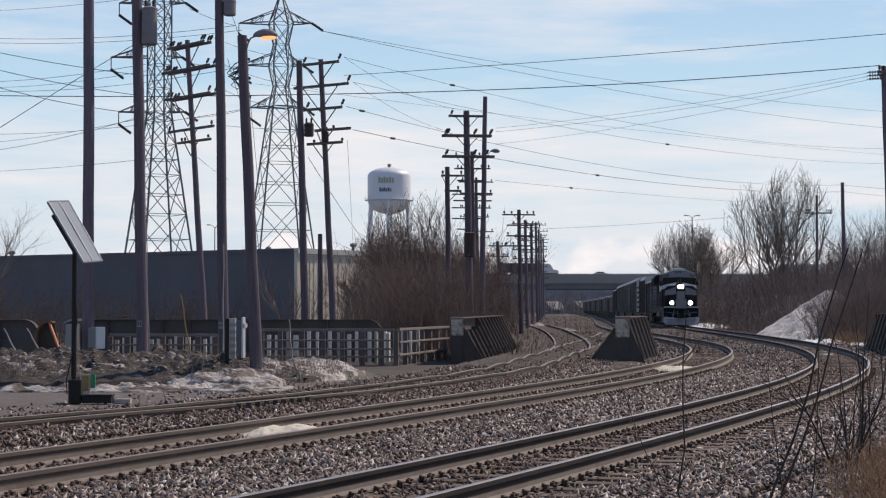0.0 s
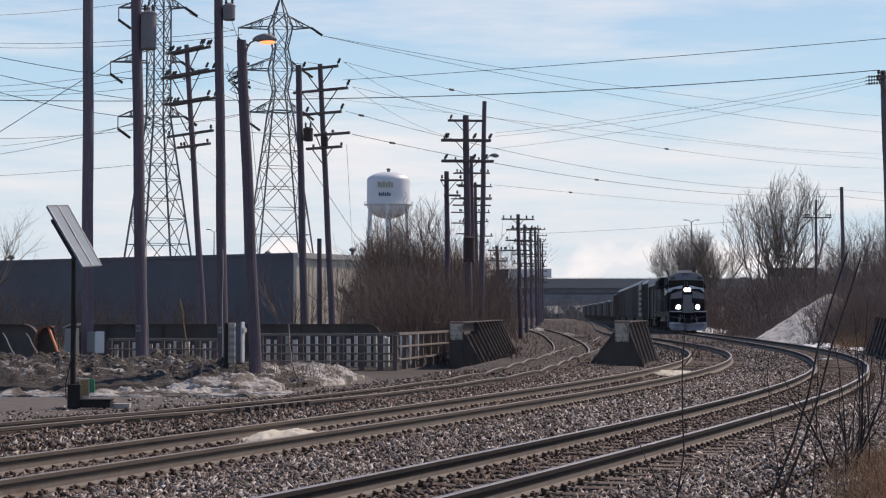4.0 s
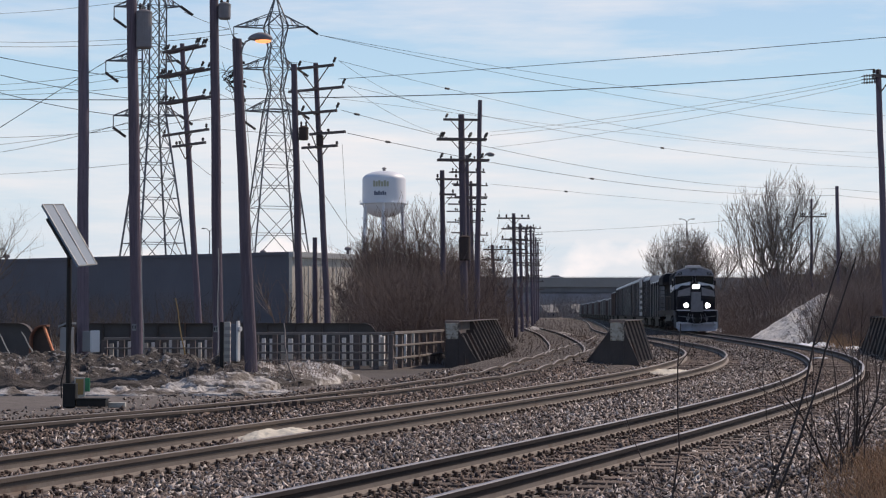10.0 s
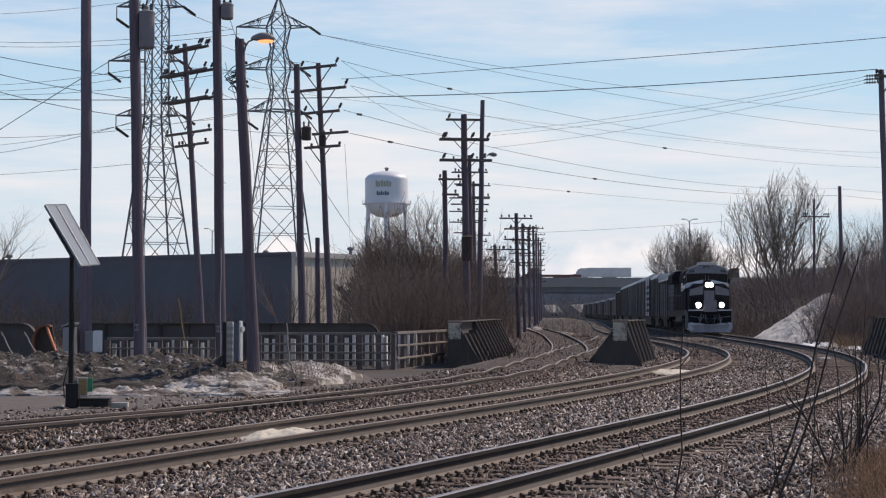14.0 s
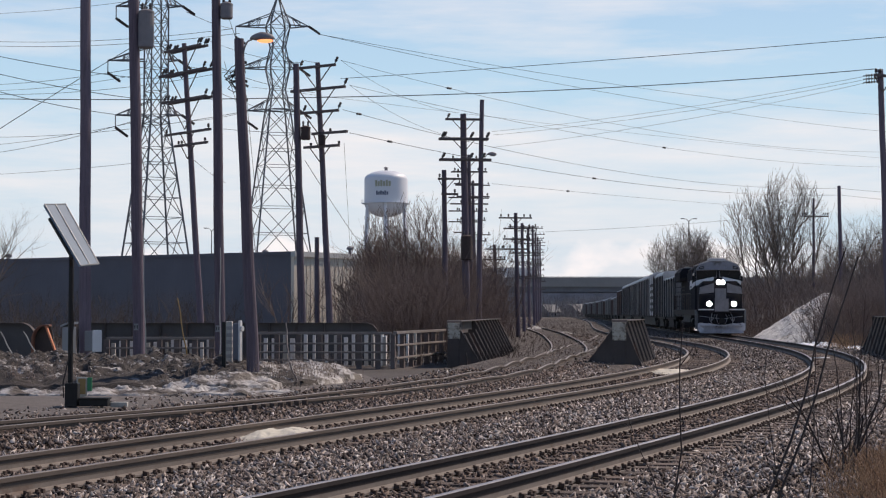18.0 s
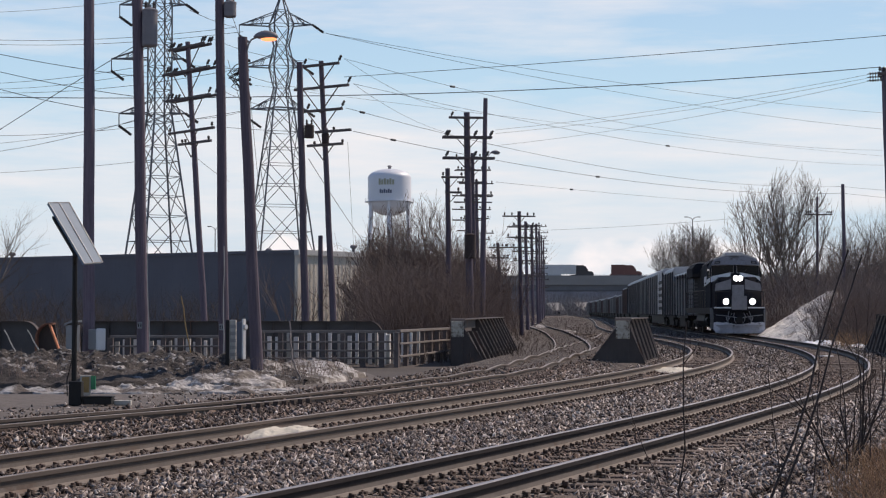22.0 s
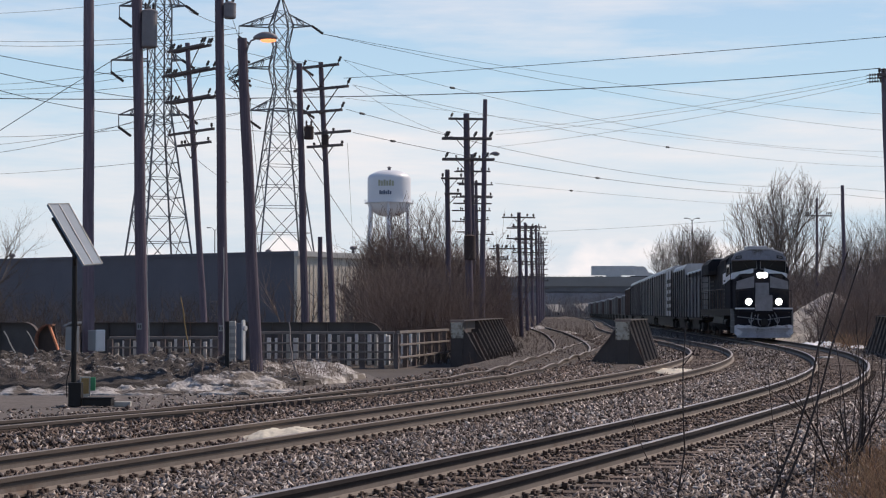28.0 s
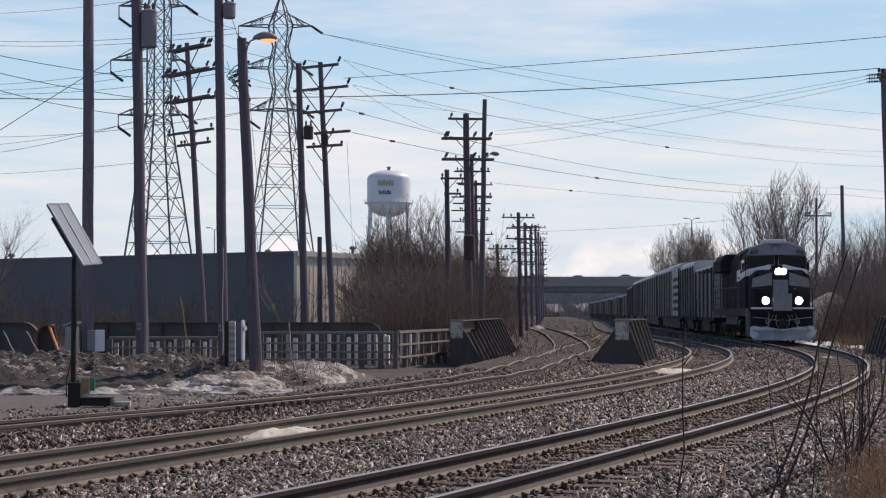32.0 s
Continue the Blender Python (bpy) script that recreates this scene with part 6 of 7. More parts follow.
def boxcar(length, height, side, end, label, ribs=0.9, name="boxcar", roof=None, wide=1.55, louvred=False):
    t = thing(name, Matrix(), label, "freight car", "cars of the freight train")
    h = length / 2 - 0.55
    W = wide
    # Low black boxes between the trucks are added to stand for shade.
    part("underframe_and_shade_fill", solid((-h, h, -1.3, 1.3, .95, 1.15), (-h - .5, h + .5, -.2, .2, .82, 1.02), (-h + 3.2, h - 3.2, -1.25, 1.25, .70, .96), (-h + 3.0, h - 3.0, -1.22, 1.22, .30, .72)), M_BLACK, t)
    part("brake_cylinder", tube(B(), (-1.6, -1.0, .62), (-.4, -1.0, .62), .2, .2, 12), M_BLACK, t)
    part("body", solid((-h, h, -W + .06, W - .06, 1.15, height - .45)), side, t)
    e = .42 if height > 5 else .14
    arc = [(W - e + e * math.cos(a), height - e + e * math.sin(a)) for a in np.linspace(0, math.pi / 2, 6)]
    part("roof", prism(B(), arc + [(-x, z) for x, z in arc[::-1]] + [(-W, height - e - .05), (W, height - e - .05)], -h - .05, h + .05, "x"), roof or M_CARWHITE, t, "pale galvanised roof with rounded eaves", smooth=False)
    n = int(2 * h / ribs)
    w = .06 if ribs < 1.5 else .13
    for i in range(n + 1):
        x = -h + 2 * h * i / n
        for s in (-1, 1):
            part("side_post", solid((x - w, x + w, s * W - .06, s * W + .02, 1.1, height - e)), M_CARPOST if ribs > 1.2 and height > 4.3 else M_BLACK if i % 7 == 3 else side, t)
    for e in (-1, 1):
        bm = B()
        k = 7
        for i in range(k):
            z = 1.3 + (height - 1.7) * i / (k - 1)
            box(bm, e * h - .02, e * h + .09, -W + .15, W - .15, z - .10, z + .10)
        part("end_corrugation", bm, end, t, "pale corrugated end")
        part("end_panel", solid((e * h - .01, e * h + .03, -W + .06, W - .06, 1.15, height - .2)), end, t)
        for s in (-1, 1):
            bm = B()
            for z in np.arange(1.2, min(height - .3, 4.2), .38):
                box(bm, e * (h + .14) - .02, e * (h + .14) + .02, s * 1.1 - .22, s * 1.1 + .22, z - .015, z + .015)
            for y in (-.22, .22):
                box(bm, e * (h + .14) - .02, e * (h + .14) + .02, s * 1.1 + y - .02, s * 1.1 + y + .02, 1.1, min(height - .3, 4.2))
            part("ladder", bm, M_BLACK, t)
    # Slotted panel on the side stands in for the car's front end.
    if louvred:
        part("louvred_panel", solid((h - 7.5, h - .1, -W - .035, -W + .02, 1.2, height - .22), (h - 7.5, h - .1, W - .02, W + .035, 1.2, height - .22)), M_CARWHITE, t, "pale slotted side panels standing for the car's front end")
        for z in np.linspace(1.6, height - 1.4, 5):
            part("slot", solid((h - 5.5, h - .3, -W - .05, -W - .03, z, z + .28), (h - 5.5, h - .3, W + .03, W + .05, z, z + .28)), M_BLACK, t, "dark horizontal slot")
    for x in (-h + 1.9, h - 1.9):
        bogie(t, x, 2, 1.75)
    return t


TRAIN = [(locomotive(), 22.2, 6.9)]
TRAIN.append((boxcar(12.4, 4.4, M_CARPALE, M_CARWHITE, "pale grey smooth-sided boxcar behind the locomotive", 2.6, wide=1.42), 12.4, 4.1))
TRAIN.append((boxcar(12.2, 5.1, M_CARPALE, M_CARWHITE, "tall pale grey boxcar with galvanised roof", 2.2, "high_cube_boxcar", wide=1.5), 12.2, 4.0))
for k in range(3):
    TRAIN.append((boxcar(28.4, 5.3, (M_CARGREY, M_CARPALE, M_CARGREY)[k], M_CARWHITE, "tall ribbed grey autorack freight car with pale ends", 3.2, "autorack", louvred=k == 0), 28.4, 10.2))
TRAIN.append((boxcar(20.6, 4.75, M_CARBROWN, M_CARWHITE, "oxide brown ribbed railway boxcar", 1.1), 20.6, 7.4))
for k in range(16):
    TRAIN.append((boxcar(15.2, (4.0, 3.85, 4.1)[k % 3], (M_CARPALE, M_CARBROWN, M_CARGREY)[k % 3], M_CARWHITE, ("pale grey covered freight car", "oxide brown ribbed railway boxcar", "weathered grey covered freight car")[k % 3], 1.9, ("hopper_car", "boxcar", "hopper_car")[k % 3]), 15.2, 5.2))


def on_line(line, s_mid, half):
    """Pose of a vehicle on a line, heading towards smaller s."""
    xa, ya, _ = line.at(s_mid - half)
    xb, yb, _ = line.at(s_mid + half)
    return pose((xa + xb) / 2, (ya + yb) / 2, 0.015, 0, 0, math.degrees(math.atan2(ya - yb, xa - xb)))


FRONT = [179.40205, -2.11919, 0.00115]


def front_s(t):
    """Where the locomotive's nose is along the main line at t seconds."""
    return sum(c * t ** i for i, c in enumerate(FRONT))


# ---- road vehicles on the overpass ----
ROAD_Z = 11.86


def lorry(trailer_mat, cab_mat, label, length=13.9, flat=False):
    """x forward; origin under the front bumper."""
    t = thing("semi_truck", Matrix(), label, "truck", "vehicles on the overpass")
    cabx = 6.2
    if length > 3:
        if flat:
            part("trailer", solid((-cabx - length + 2, -cabx + 2.3, -1.25, 1.25, 1.1, 1.9), bevel=.05), trailer_mat, t)
        else:
            part("trailer", solid((-cabx - length + .6, -cabx + .6, -1.3, 1.3, 1.15, 4.1), bevel=.05), trailer_mat, t)
        for x in (-cabx - length + 2.2, -cabx - length + 3.6):
            for s in (-1, 1):
                part("wheel", tube(B(), (x, s * .75, .5), (x, s * 1.25, .5), .5, .5, 14), M_TYRE, t)
        part("side_skirt", solid((-cabx - length + 5, -cabx - 4, -1.28, -1.22, .4, 1.15)), trailer_mat, t)
    part("chassis", solid((-7.2, -.2, -.9, .9, .6, 1.0)), M_BLACK, t)
    part("cab", prism(B(), [(-5.6, .9), (-1.9, .9), (-1.9, 2.6), (-2.6, 3.6), (-3.4, 3.95), (-5.6, 3.95)], -1.2, 1.2, "y"), cab_mat, t)
    part("bonnet", prism(B(), [(-1.9, .7), (-.1, .7), (-.05, 1.5), (-.5, 1.95), (-1.9, 2.15)], -1.0, 1.0, "y"), cab_mat, t)
    part("windshield", prism(B(), [(-1.88, 2.25), (-1.86, 2.25), (-2.50, 3.3), (-2.55, 3.3)], -1.05, 1.05, "y"), M_GLASSD, t)
    for x in (-1.1, -5.0, -6.4):
        for s in (-1, 1):
            part("wheel", tube(B(), (x, s * .75, .5), (x, s * 1.22, .5), .5, .5, 14), M_TYRE, t)
    return t


def motor_car(paint, label, tall=1.45):
    t = thing("car", Matrix(), label, "car", "vehicles on the overpass")
    part("body", prism(B(), [(-4.5, .35), (0, .35), (0, .75), (-1.0, .95), (-1.7, tall), (-3.6, tall), (-4.4, 1.0), (-4.5, .9)], -.88, .88, "y"), paint, t)
    part("windows", prism(B(), [(-1.2, .97), (-1.72, tall - .22), (-3.5, tall - .22), (-3.9, 1.0)], -.89, .89, "y"), M_GLASSD, t)
    for x in (-.85, -3.6):
        for s in (-1, 1):
            part("wheel", tube(B(), (x, s * .6, .32), (x, s * .9, .32), .32, .32, 12), M_TYRE, t)
    return t


ROAD = []  # vehicle, seconds at which its front passes x metres, x, speed, lane y


def on_road(v, t0, x0, speed, lane):
    ROAD.append((v, t0, x0, speed, lane))



on_road(lorry(M_TRUCKD, M_TRUCKW, "semi truck with a dark box trailer on the overpass"), 1.0, 57.0, 21.4, 4)
on_road(lorry(M_TRUCKW, M_TRUCKD, "semi truck with dark cab and pale trailer on the overpass"), 3.0, 37.2, -22.5, 15)
on_road(lorry(M_TRUCKR, M_TRUCKR, "red truck with a low flat trailer on the overpass", 15, True), 13.0, 44.7, -19.5, 15)
on_road(lorry(M_TRUCKW, M_TRUCKW, "white semi truck with white trailer on the overpass"), 14.0, 40.9, -22.0, 15)
on_road(lorry(M_TRUCKD, M_TRUCKD, "dark truck tractor without trailer on the overpass", 0), 16.5, 34.4, -22.0, 15)
on_road(lorry(M_TRUCKW, M_TRUCKW, "white semi truck with white trailer on the overpass"), 17.0, 35.6, -25.0, 15)
on_road(lorry(M_TRUCKR, M_TRUCKR, "red short box truck on the overpass", 4), 21.0, 37.7, 24.0, 4)
on_road(lorry(M_TRUCKW, M_TRUCKD, "semi truck with dark cab and pale trailer on the overpass"), 23.0, 64.5, 18.0, 4)
on_road(lorry(M_TRUCKD, M_TRUCKD, "dark truck tractor without trailer on the overpass", 0), 24.0, 53.0, 18.0, 4)
on_road(lorry(M_TRUCKW, M_TRUCKW, "white semi truck with white trailer on the overpass"), 27.5, 54.3, 22.3, 4)
for t0, x0, speed in ((0.0, 51.3, 23.0), (6.0, 45.3, -24.0), (8.0, 41.3, -23.0), (10.0, 38.8, 24.0), (11.0, 50.2, -23.0), (19.0, 36.0, 23.0), (25.0, 53.0, -24.0), (31.0, 35.4, 24.0), (32.0, 40.0, -23.0)):
    on_road(motor_car(M_TRUCKW, "pale car driving on the overpass"), t0, x0, speed, 4 if speed > 0 else 15)


# ---- trees and brush ----
def gz(x, y):
    return float(ground_z(np.array([x]), np.array([y]))[0])


def tree_at(x, y, h, seed, label, **k):
    return bare_tree(pose(x, y, gz(x, y)), h, seed, label, **k)


crown_tree(pose(35.3, 180, gz(35.3, 180)), (-.7, 6.2), 5.9, 6.0, 8, 5, "large bare spreading tree on the embankment", .90, .14, .028, .85)
crown_tree(pose(37.6, 184, gz(37.6, 184)), (.6, 7.2), 4.3, 7.6, 6, 9, "tall bare grey tree on the embankment", .50, .13, .028, .85)
crown_tree(pose(37.4, 258, gz(37.4, 258)), (-.9, 7.6), 6.3, 6.3, 9, 12, "bare bushy tree beyond the tracks", .85, .13, .034, 1.0)
crown_tree(pose(40.8, 262, gz(40.8, 262)), (.2, 6.6), 6.0, 5.8, 9, 14, "bare bushy tree beyond the tracks", .85, .13, .034, 1.0)
tree_at(36.27, 150, 7.0, 21, "bare scrubby tree on the embankment", stems=4, level=3, kids=(2, 2), r=.1)
tree_at(36.19, 140, 7.0, 22, "bare scrubby tree on the embankment", stems=4, level=3, kids=(2, 2), r=.1)
tree_at(40.23, 330, 8, 23, "small bare tree near the overpass", stems=2, level=2, kids=(3, 4))
for x, y, top, wide, sd in ((-4.75, 112, 7.2, 2.0, 31), (-3.55, 106, 8.2, 2.3, 32), (-2.2, 112, 9.3, 2.5, 33), (-1.0, 108, 9.4, 2.4, 34), (-.1, 116, 8.4, 2.1, 35), (-3.0, 122, 9.2, 2.6, 36), (-4.2, 124, 8.0, 2.4, 37)):
    crown_tree(pose(x, y, gz(x, y)), (0, top * .52), wide, top * .5, 7, sd, "dense bare shrubby tree behind the railing", .55, .075, .019, 1.3, M_THICKET)
tree_at(-19.89, 75, 6.2, 50, "small bare tree beside the warehouse", stems=2, level=3, kids=(2, 2), r=.07)


def brushes():
    rnd = random.Random(3)
    right, left, wall, far = [], [], [], []
    for _ in range(420):
        y = 95 + 170 * rnd.random() ** 1.3
        x = MAIN.x_at(y) + 7 + rnd.random() ** 1.2 * 26
        right.append((x, y, gz(x, y)))
    front = []
    for _ in range(95):
        y = rnd.uniform(88, 100)
        x = rnd.uniform(.229, .262) * y
        front.append((x, y, gz(x, y)))
    slope = []
    for _ in range(420):
        y = 92 + 120 * rnd.random() ** 1.3
        x = MAIN.x_at(y) + rnd.uniform(3.6, 9.0)
        if y > 108 or x < .196 * y:
            slope.append((x, y, gz(x, y)))
    brush("slope_weeds", slope, "low dead brush on the slope beside the main track", .4, 1.5, 19, per=8, width=.8, rad=.017)
    brush("pile_brush", front, "bare brown brush growing round the snow pile", 1.0, 3.7, 13, per=26, width=.7, rad=.016)
    brush("embankment_brush", right, "dense dark bare brush covering the embankment", 1.6, 4.2, 1, per=11, width=1.4, rad=.030)
    for _ in range(190):
        y = 95 + 320 * rnd.random() ** 1.4
        x = max(SIDING.x_at(y) - 7 - rnd.random() * 16, -.03 * y)
        left.append((x, y, gz(x, y)))
    brush("trackside_brush", left, "dense bare brown brush beside the siding", 2.0, 5.0, 2, per=11, width=1.5, rad=.032)
    thick = []
    for _ in range(150):
        y = rnd.uniform(84, 118)
        x = rnd.uniform(-0.034, 0.012) * y
        thick.append((x, y, gz(x, y)))
    grove = []
    for _ in range(170):
        y = rnd.uniform(104, 165)
        x = rnd.uniform(-0.040, 0.029) * y
        grove.append((x, y, gz(x, y) + (1.2 if x > 0 else 0) * rnd.random()))
    brush("siding_thicket", grove, "tall dense brown thicket behind the poles", 3.2, 6.8, 27, per=17, width=1.2, rad=.024, material=M_THICKET)
    brush("railing_thicket", thick, "dense brown thicket behind the timber railing", 1.5, 4.6, 12, per=26, width=1.1, rad=.02, material=M_THICKET)
    for _ in range(120):
        x = rnd.uniform(-36, -10.5)
        y = 84 + (-7 - x) * 0.55 + rnd.uniform(0, 10)
        wall.append((x, y, gz(x, y)))
    brush("wall_brush", wall, "thin bare brush in front of the warehouse wall", 1.2, 3.4, 3, per=9, width=1.5, rad=.018, material=M_DARKTWIG)
    weeds = []
    for _ in range(1700):
        y = 62 + 380 * rnd.random() ** 1.6
        a, b = SIDING.x_at(y) - 4.5, MAIN.x_at(y) - 2.2
        x = rnd.uniform(a, b)
        if min(abs(x - SIDING.x_at(y)), abs(x - SECOND.x_at(y)), abs(x - CROSSOVER.x_at(y)) if y < 118 else 9) > 1.0:
            weeds.append((x, y, -.2))
    for _ in range(170):
        y = rnd.uniform(60.5, 82)
        weeds.append((rnd.uniform(-.05, .006) * y, y, -.25))
    brush("lineside_weeds", weeds, "low dead brown weeds between the tracks", .14, .5, 44, per=3, width=.7, rad=.015, material=M_DARKTWIG, category="weeds")
    for _ in range(420):
        y = 560 + rnd.random() * 260
        far.append((rnd.uniform(-40, 130), y, 0))
    brush("far_woods", far, "bare woods beyond the overpass, greyed in colour for haze", 2, 8.5, 4, per=9, width=5, rad=.12, material=M_FARTWIG)


brushes()


def embankment_saplings():
    rnd = random.Random(77)
    kinds = [bare_tree(pose(44 + 3 * k, 170 + 9 * k, gz(44 + 3 * k, 170 + 9 * k)), (5.5, 6.5, 4.6)[k], 90 + k, "bare sapling among the embankment brush", stems=(3, 4, 5)[k], level=2, kids=(3, 4), r=.055, spread=.6, up=.4, tmat=M_BRUSH) for k in range(3)]
    tall = [bare_tree(pose(.232 * 128 + 4 * k, 128 + 7 * k, gz(.232 * 128 + 4 * k, 128 + 7 * k)), (5.0, 5.8)[k], 95 + k, "bare young tree above the embankment brush", stems=3, level=3, kids=(1, 2), r=.05, spread=.65, up=.35, tmat=M_BRUSH) for k in range(2)]
    for i in range(5):
        y = rnd.uniform(118, 165)
        copy_thing(tall[i % 2], pose(rnd.uniform(.212, .27) * y, y, gz(.24 * y, y) - .2, 0, 0, rnd.uniform(0, 360)))
    for i in range(18):
        y = 100 + 150 * rnd.random() ** 1.2
        x = MAIN.x_at(y) + 8 + rnd.random() * 24
        copy_thing(kinds[i % 3], pose(x, y, gz(x, y), 0, 0, rnd.uniform(0, 360)))
    for i in range(16):
        y = 105 + 170 * rnd.random()
        x = SIDING.x_at(y) - 8 - rnd.random() * 10
        copy_thing(kinds[i % 3], pose(x, y, gz(x, y), 0, 0, rnd.uniform(0, 360)))


embankment_saplings()


def far_lamp_mast(x, d, z, scale):
    t = thing("lamp_mast", pose(x, d, -.4), "tall thin lamp mast with two heads in the distance", "lamp post", "far lamp masts")
    top = z + .4
    part("mast", tube(B(), (0, 0, 0), (0, 0, top), .14 * scale, .09 * scale, 8), M_LATTICE, t)
    for s in (-1, 1):
        part("arm", pipe(B(), [(0, 0, top - .1), (s * .5 * scale, 0, top + .35 * scale), (s * 1.0 * scale, 0, top + .45 * scale)], .06 * scale, 6), M_LATTICE, t)
        part("lamp", solid((s * 1.2 * scale - .35 * scale, s * 1.2 * scale + .35 * scale, -.15, .15, top + .35 * scale, top + .52 * scale), bevel=.03), M_LATTICE, t)


far_lamp_mast(48.04, 330.0, 19.33, 1.0)
far_lamp_mast(-27.26, 200.0, 11.2, 0.6)


def far_house(x, y, w, h, turn, label):
    t = thing("house", pose(x, y, -.4, 0, 0, turn), label, "house", "far houses beyond the overpass")
    part("wall", solid((-w, w, -4, 4, 0, h)), M_CARGREY, t)
    part("roof", prism(B(), [(-4.6, h), (4.6, h), (0, h + 2.8)], -w - .5, w + .5, "x"), M_BRIDGE, t, "grey gabled roof")
    for k in (-.5, .4):
        part("window", solid((w * k - .6, w * k + .6, -4.05, -3.98, h * .35, h * .75)), M_GLASSD, t)


far_house(53.24, 610, 2.2, 1.8, 5, "small pale far building beyond the overpass")
far_house(51.38, 640, 3.6, 2.2, 35, "far house with pale roof beyond the overpass")
far_house(62.02, 700, 4.5, 2.6, -15, "far house with grey roof beyond the overpass")
far_house(41.5, 655, 2.4, 2.0, 20, "far house with pale roof beyond the overpass")
far_house(47.0, 745, 3.4, 2.6, -25, "far house with grey roof beyond the overpass")
far_house(70.5, 690, 3.6, 3.0, 30, "far house with pale roof beyond the overpass")


def far_ridge():
    vs, fs = [], []
    rnd = random.Random(8)
    n = 160
    for i in range(n):
        a = -1.2 + 2.4 * i / (n - 1)
        r = 1500
        h = 23.5 + 4 * noise.noise((i * 1.3, 0, 0)) + rnd.uniform(0, 2.5)
        vs += [(r * math.sin(a), r * math.cos(a), -2), (r * math.sin(a), r * math.cos(a), h), (1.1 * r * math.sin(a), 1.1 * r * math.cos(a), -2)]
    for i in range(n - 1):
        k = i * 3
        fs += [(k, k + 3, k + 4, k + 1), (k + 1, k + 4, k + 5, k + 2)]
    tagged(raw("far_woods_ridge", vs, fs, M_FARWOOD), "low distant line of bare woods, paled in colour for haze", "backdrop", kind="structure")


far_ridge()


# ---- snow and heaps ----
def heap(name, cx, cy, rx, ry, h, material, label, seed, category, z=-0.32, rough=0.35, n=90, peak=1.0, freq=1.3):
    vs, fs = [], []
    for j in range(n):
        for i in range(n):
            u, v = -1 + 2 * i / (n - 1), -1 + 2 * j / (n - 1)
            e = max(0.0, 1.04 - math.sqrt(u * u + v * v + .0016)) ** peak if math.hypot(u, v) < 1 else 0.0
            x, y = u * rx, v * ry
            k = noise.fractal((x * freq + seed, y * freq, seed), 0.7, 2.1, 7)
            vs.append((cx + x, cy + y, z + h * e * (1 + rough * k) + 0.06 * k * (e > 0) - (0.12 if e == 0 else 0)))
    for j in range(n - 1):
        for i in range(n - 1):
            fs.append((j * n + i, j * n + i + 1, (j + 1) * n + i + 1, (j + 1) * n + i))
    ob = raw(name, vs, fs, material)
    for p in ob.data.polygons:
        p.use_smooth = True
    return tagged(ob, label, category, kind="stuff")


heap("spoil_heap", -10.86, 45.6, 6.8, 3.9, 0.68, M_MOUND, "dark spoil heap streaked with old snow", 1, "mound", peak=.85, rough=.45, freq=1.6, n=150)
heap("spoil_heap", -7.57, 46.4, 4.6, 3.6, 0.66, M_MOUND, "dark spoil heap streaked with old snow", 7, "mound", peak=.85, rough=.45, freq=1.6, n=130)
heap("snow_bank", -4.99, 46.6, 2.3, 2.2, 0.42, M_SNOW, "low bank of dirty old snow round the pole", 3, "snow", peak=.7)
heap("snow_strip", -9.04, 39.6, 6.0, 0.4, 0.09, M_SNOW, "thin strip of old snow along the lot", 4, "snow", z=-.38, rough=.9, freq=2.4)
heap("snow_strip", -6.32, 40.9, 3.2, 0.5, 0.12, M_SNOW, "thin strip of old snow along the lot", 5, "snow", z=-.38, rough=.9, freq=2.4)
heap("snow_bank", -10.93, 44.2, 2.2, 1.1, 0.45, M_SNOW, "low bank of dirty old snow on the spoil heap", 21, "snow", peak=.7, z=-.2)
heap("snow_bank", -5.51, 42.6, 1.5, 1.0, 0.34, M_SNOW, "low bank of dirty old snow at the lot's edge", 22, "snow", peak=.7)
heap("snow_bank", -3.90, 49.0, 1.6, 1.2, 0.40, M_SNOW, "low bank of dirty old snow by the railing", 23, "snow", peak=.7)
PILE = (22.9, 101.0)
heap("snow_pile", PILE[0], PILE[1], 4.5, 8.5, 3.0, M_SNOWPILE, "large pile of dirty ploughed snow beside the main track", 9, "snow", peak=1.05, rough=.05, freq=.9, n=120)
heap("snow_strip", 19.36, 87.0, 2.8, 2.2, 0.34, M_SNOWCLEAN, "low snow at the foot of the pile", 11, "snow", z=-.36)
heap("snow_patch", 26.5, 172.0, 2.6, 7.0, 0.35, M_SNOWCLEAN, "patch of old snow beside the main track", 15, "snow", z=-.32)
heap("snow_patch", 9.35, 130, 0.9, 5, 0.30, M_SNOW, "patch of old snow between tracks", 16, "snow", z=-.26)
heap("snow_patch", 9.40, 170, 1.7, 10, 0.34, M_SNOW, "patch of old snow between tracks", 12, "snow", z=-.30)
heap("sand_patch", -2.08, 22.8, 0.72, 1.35, 0.19, M_SAND, "pale sand patch lying in the track bed", 13, "sand", z=-.24, rough=.15, peak=.5)
heap("sand_patch", 6.55, 48.0, 0.75, 2.6, 0.14, M_SAND, "pale sand patch lying in the track bed", 14, "sand", z=-.24, rough=.15, peak=.5)


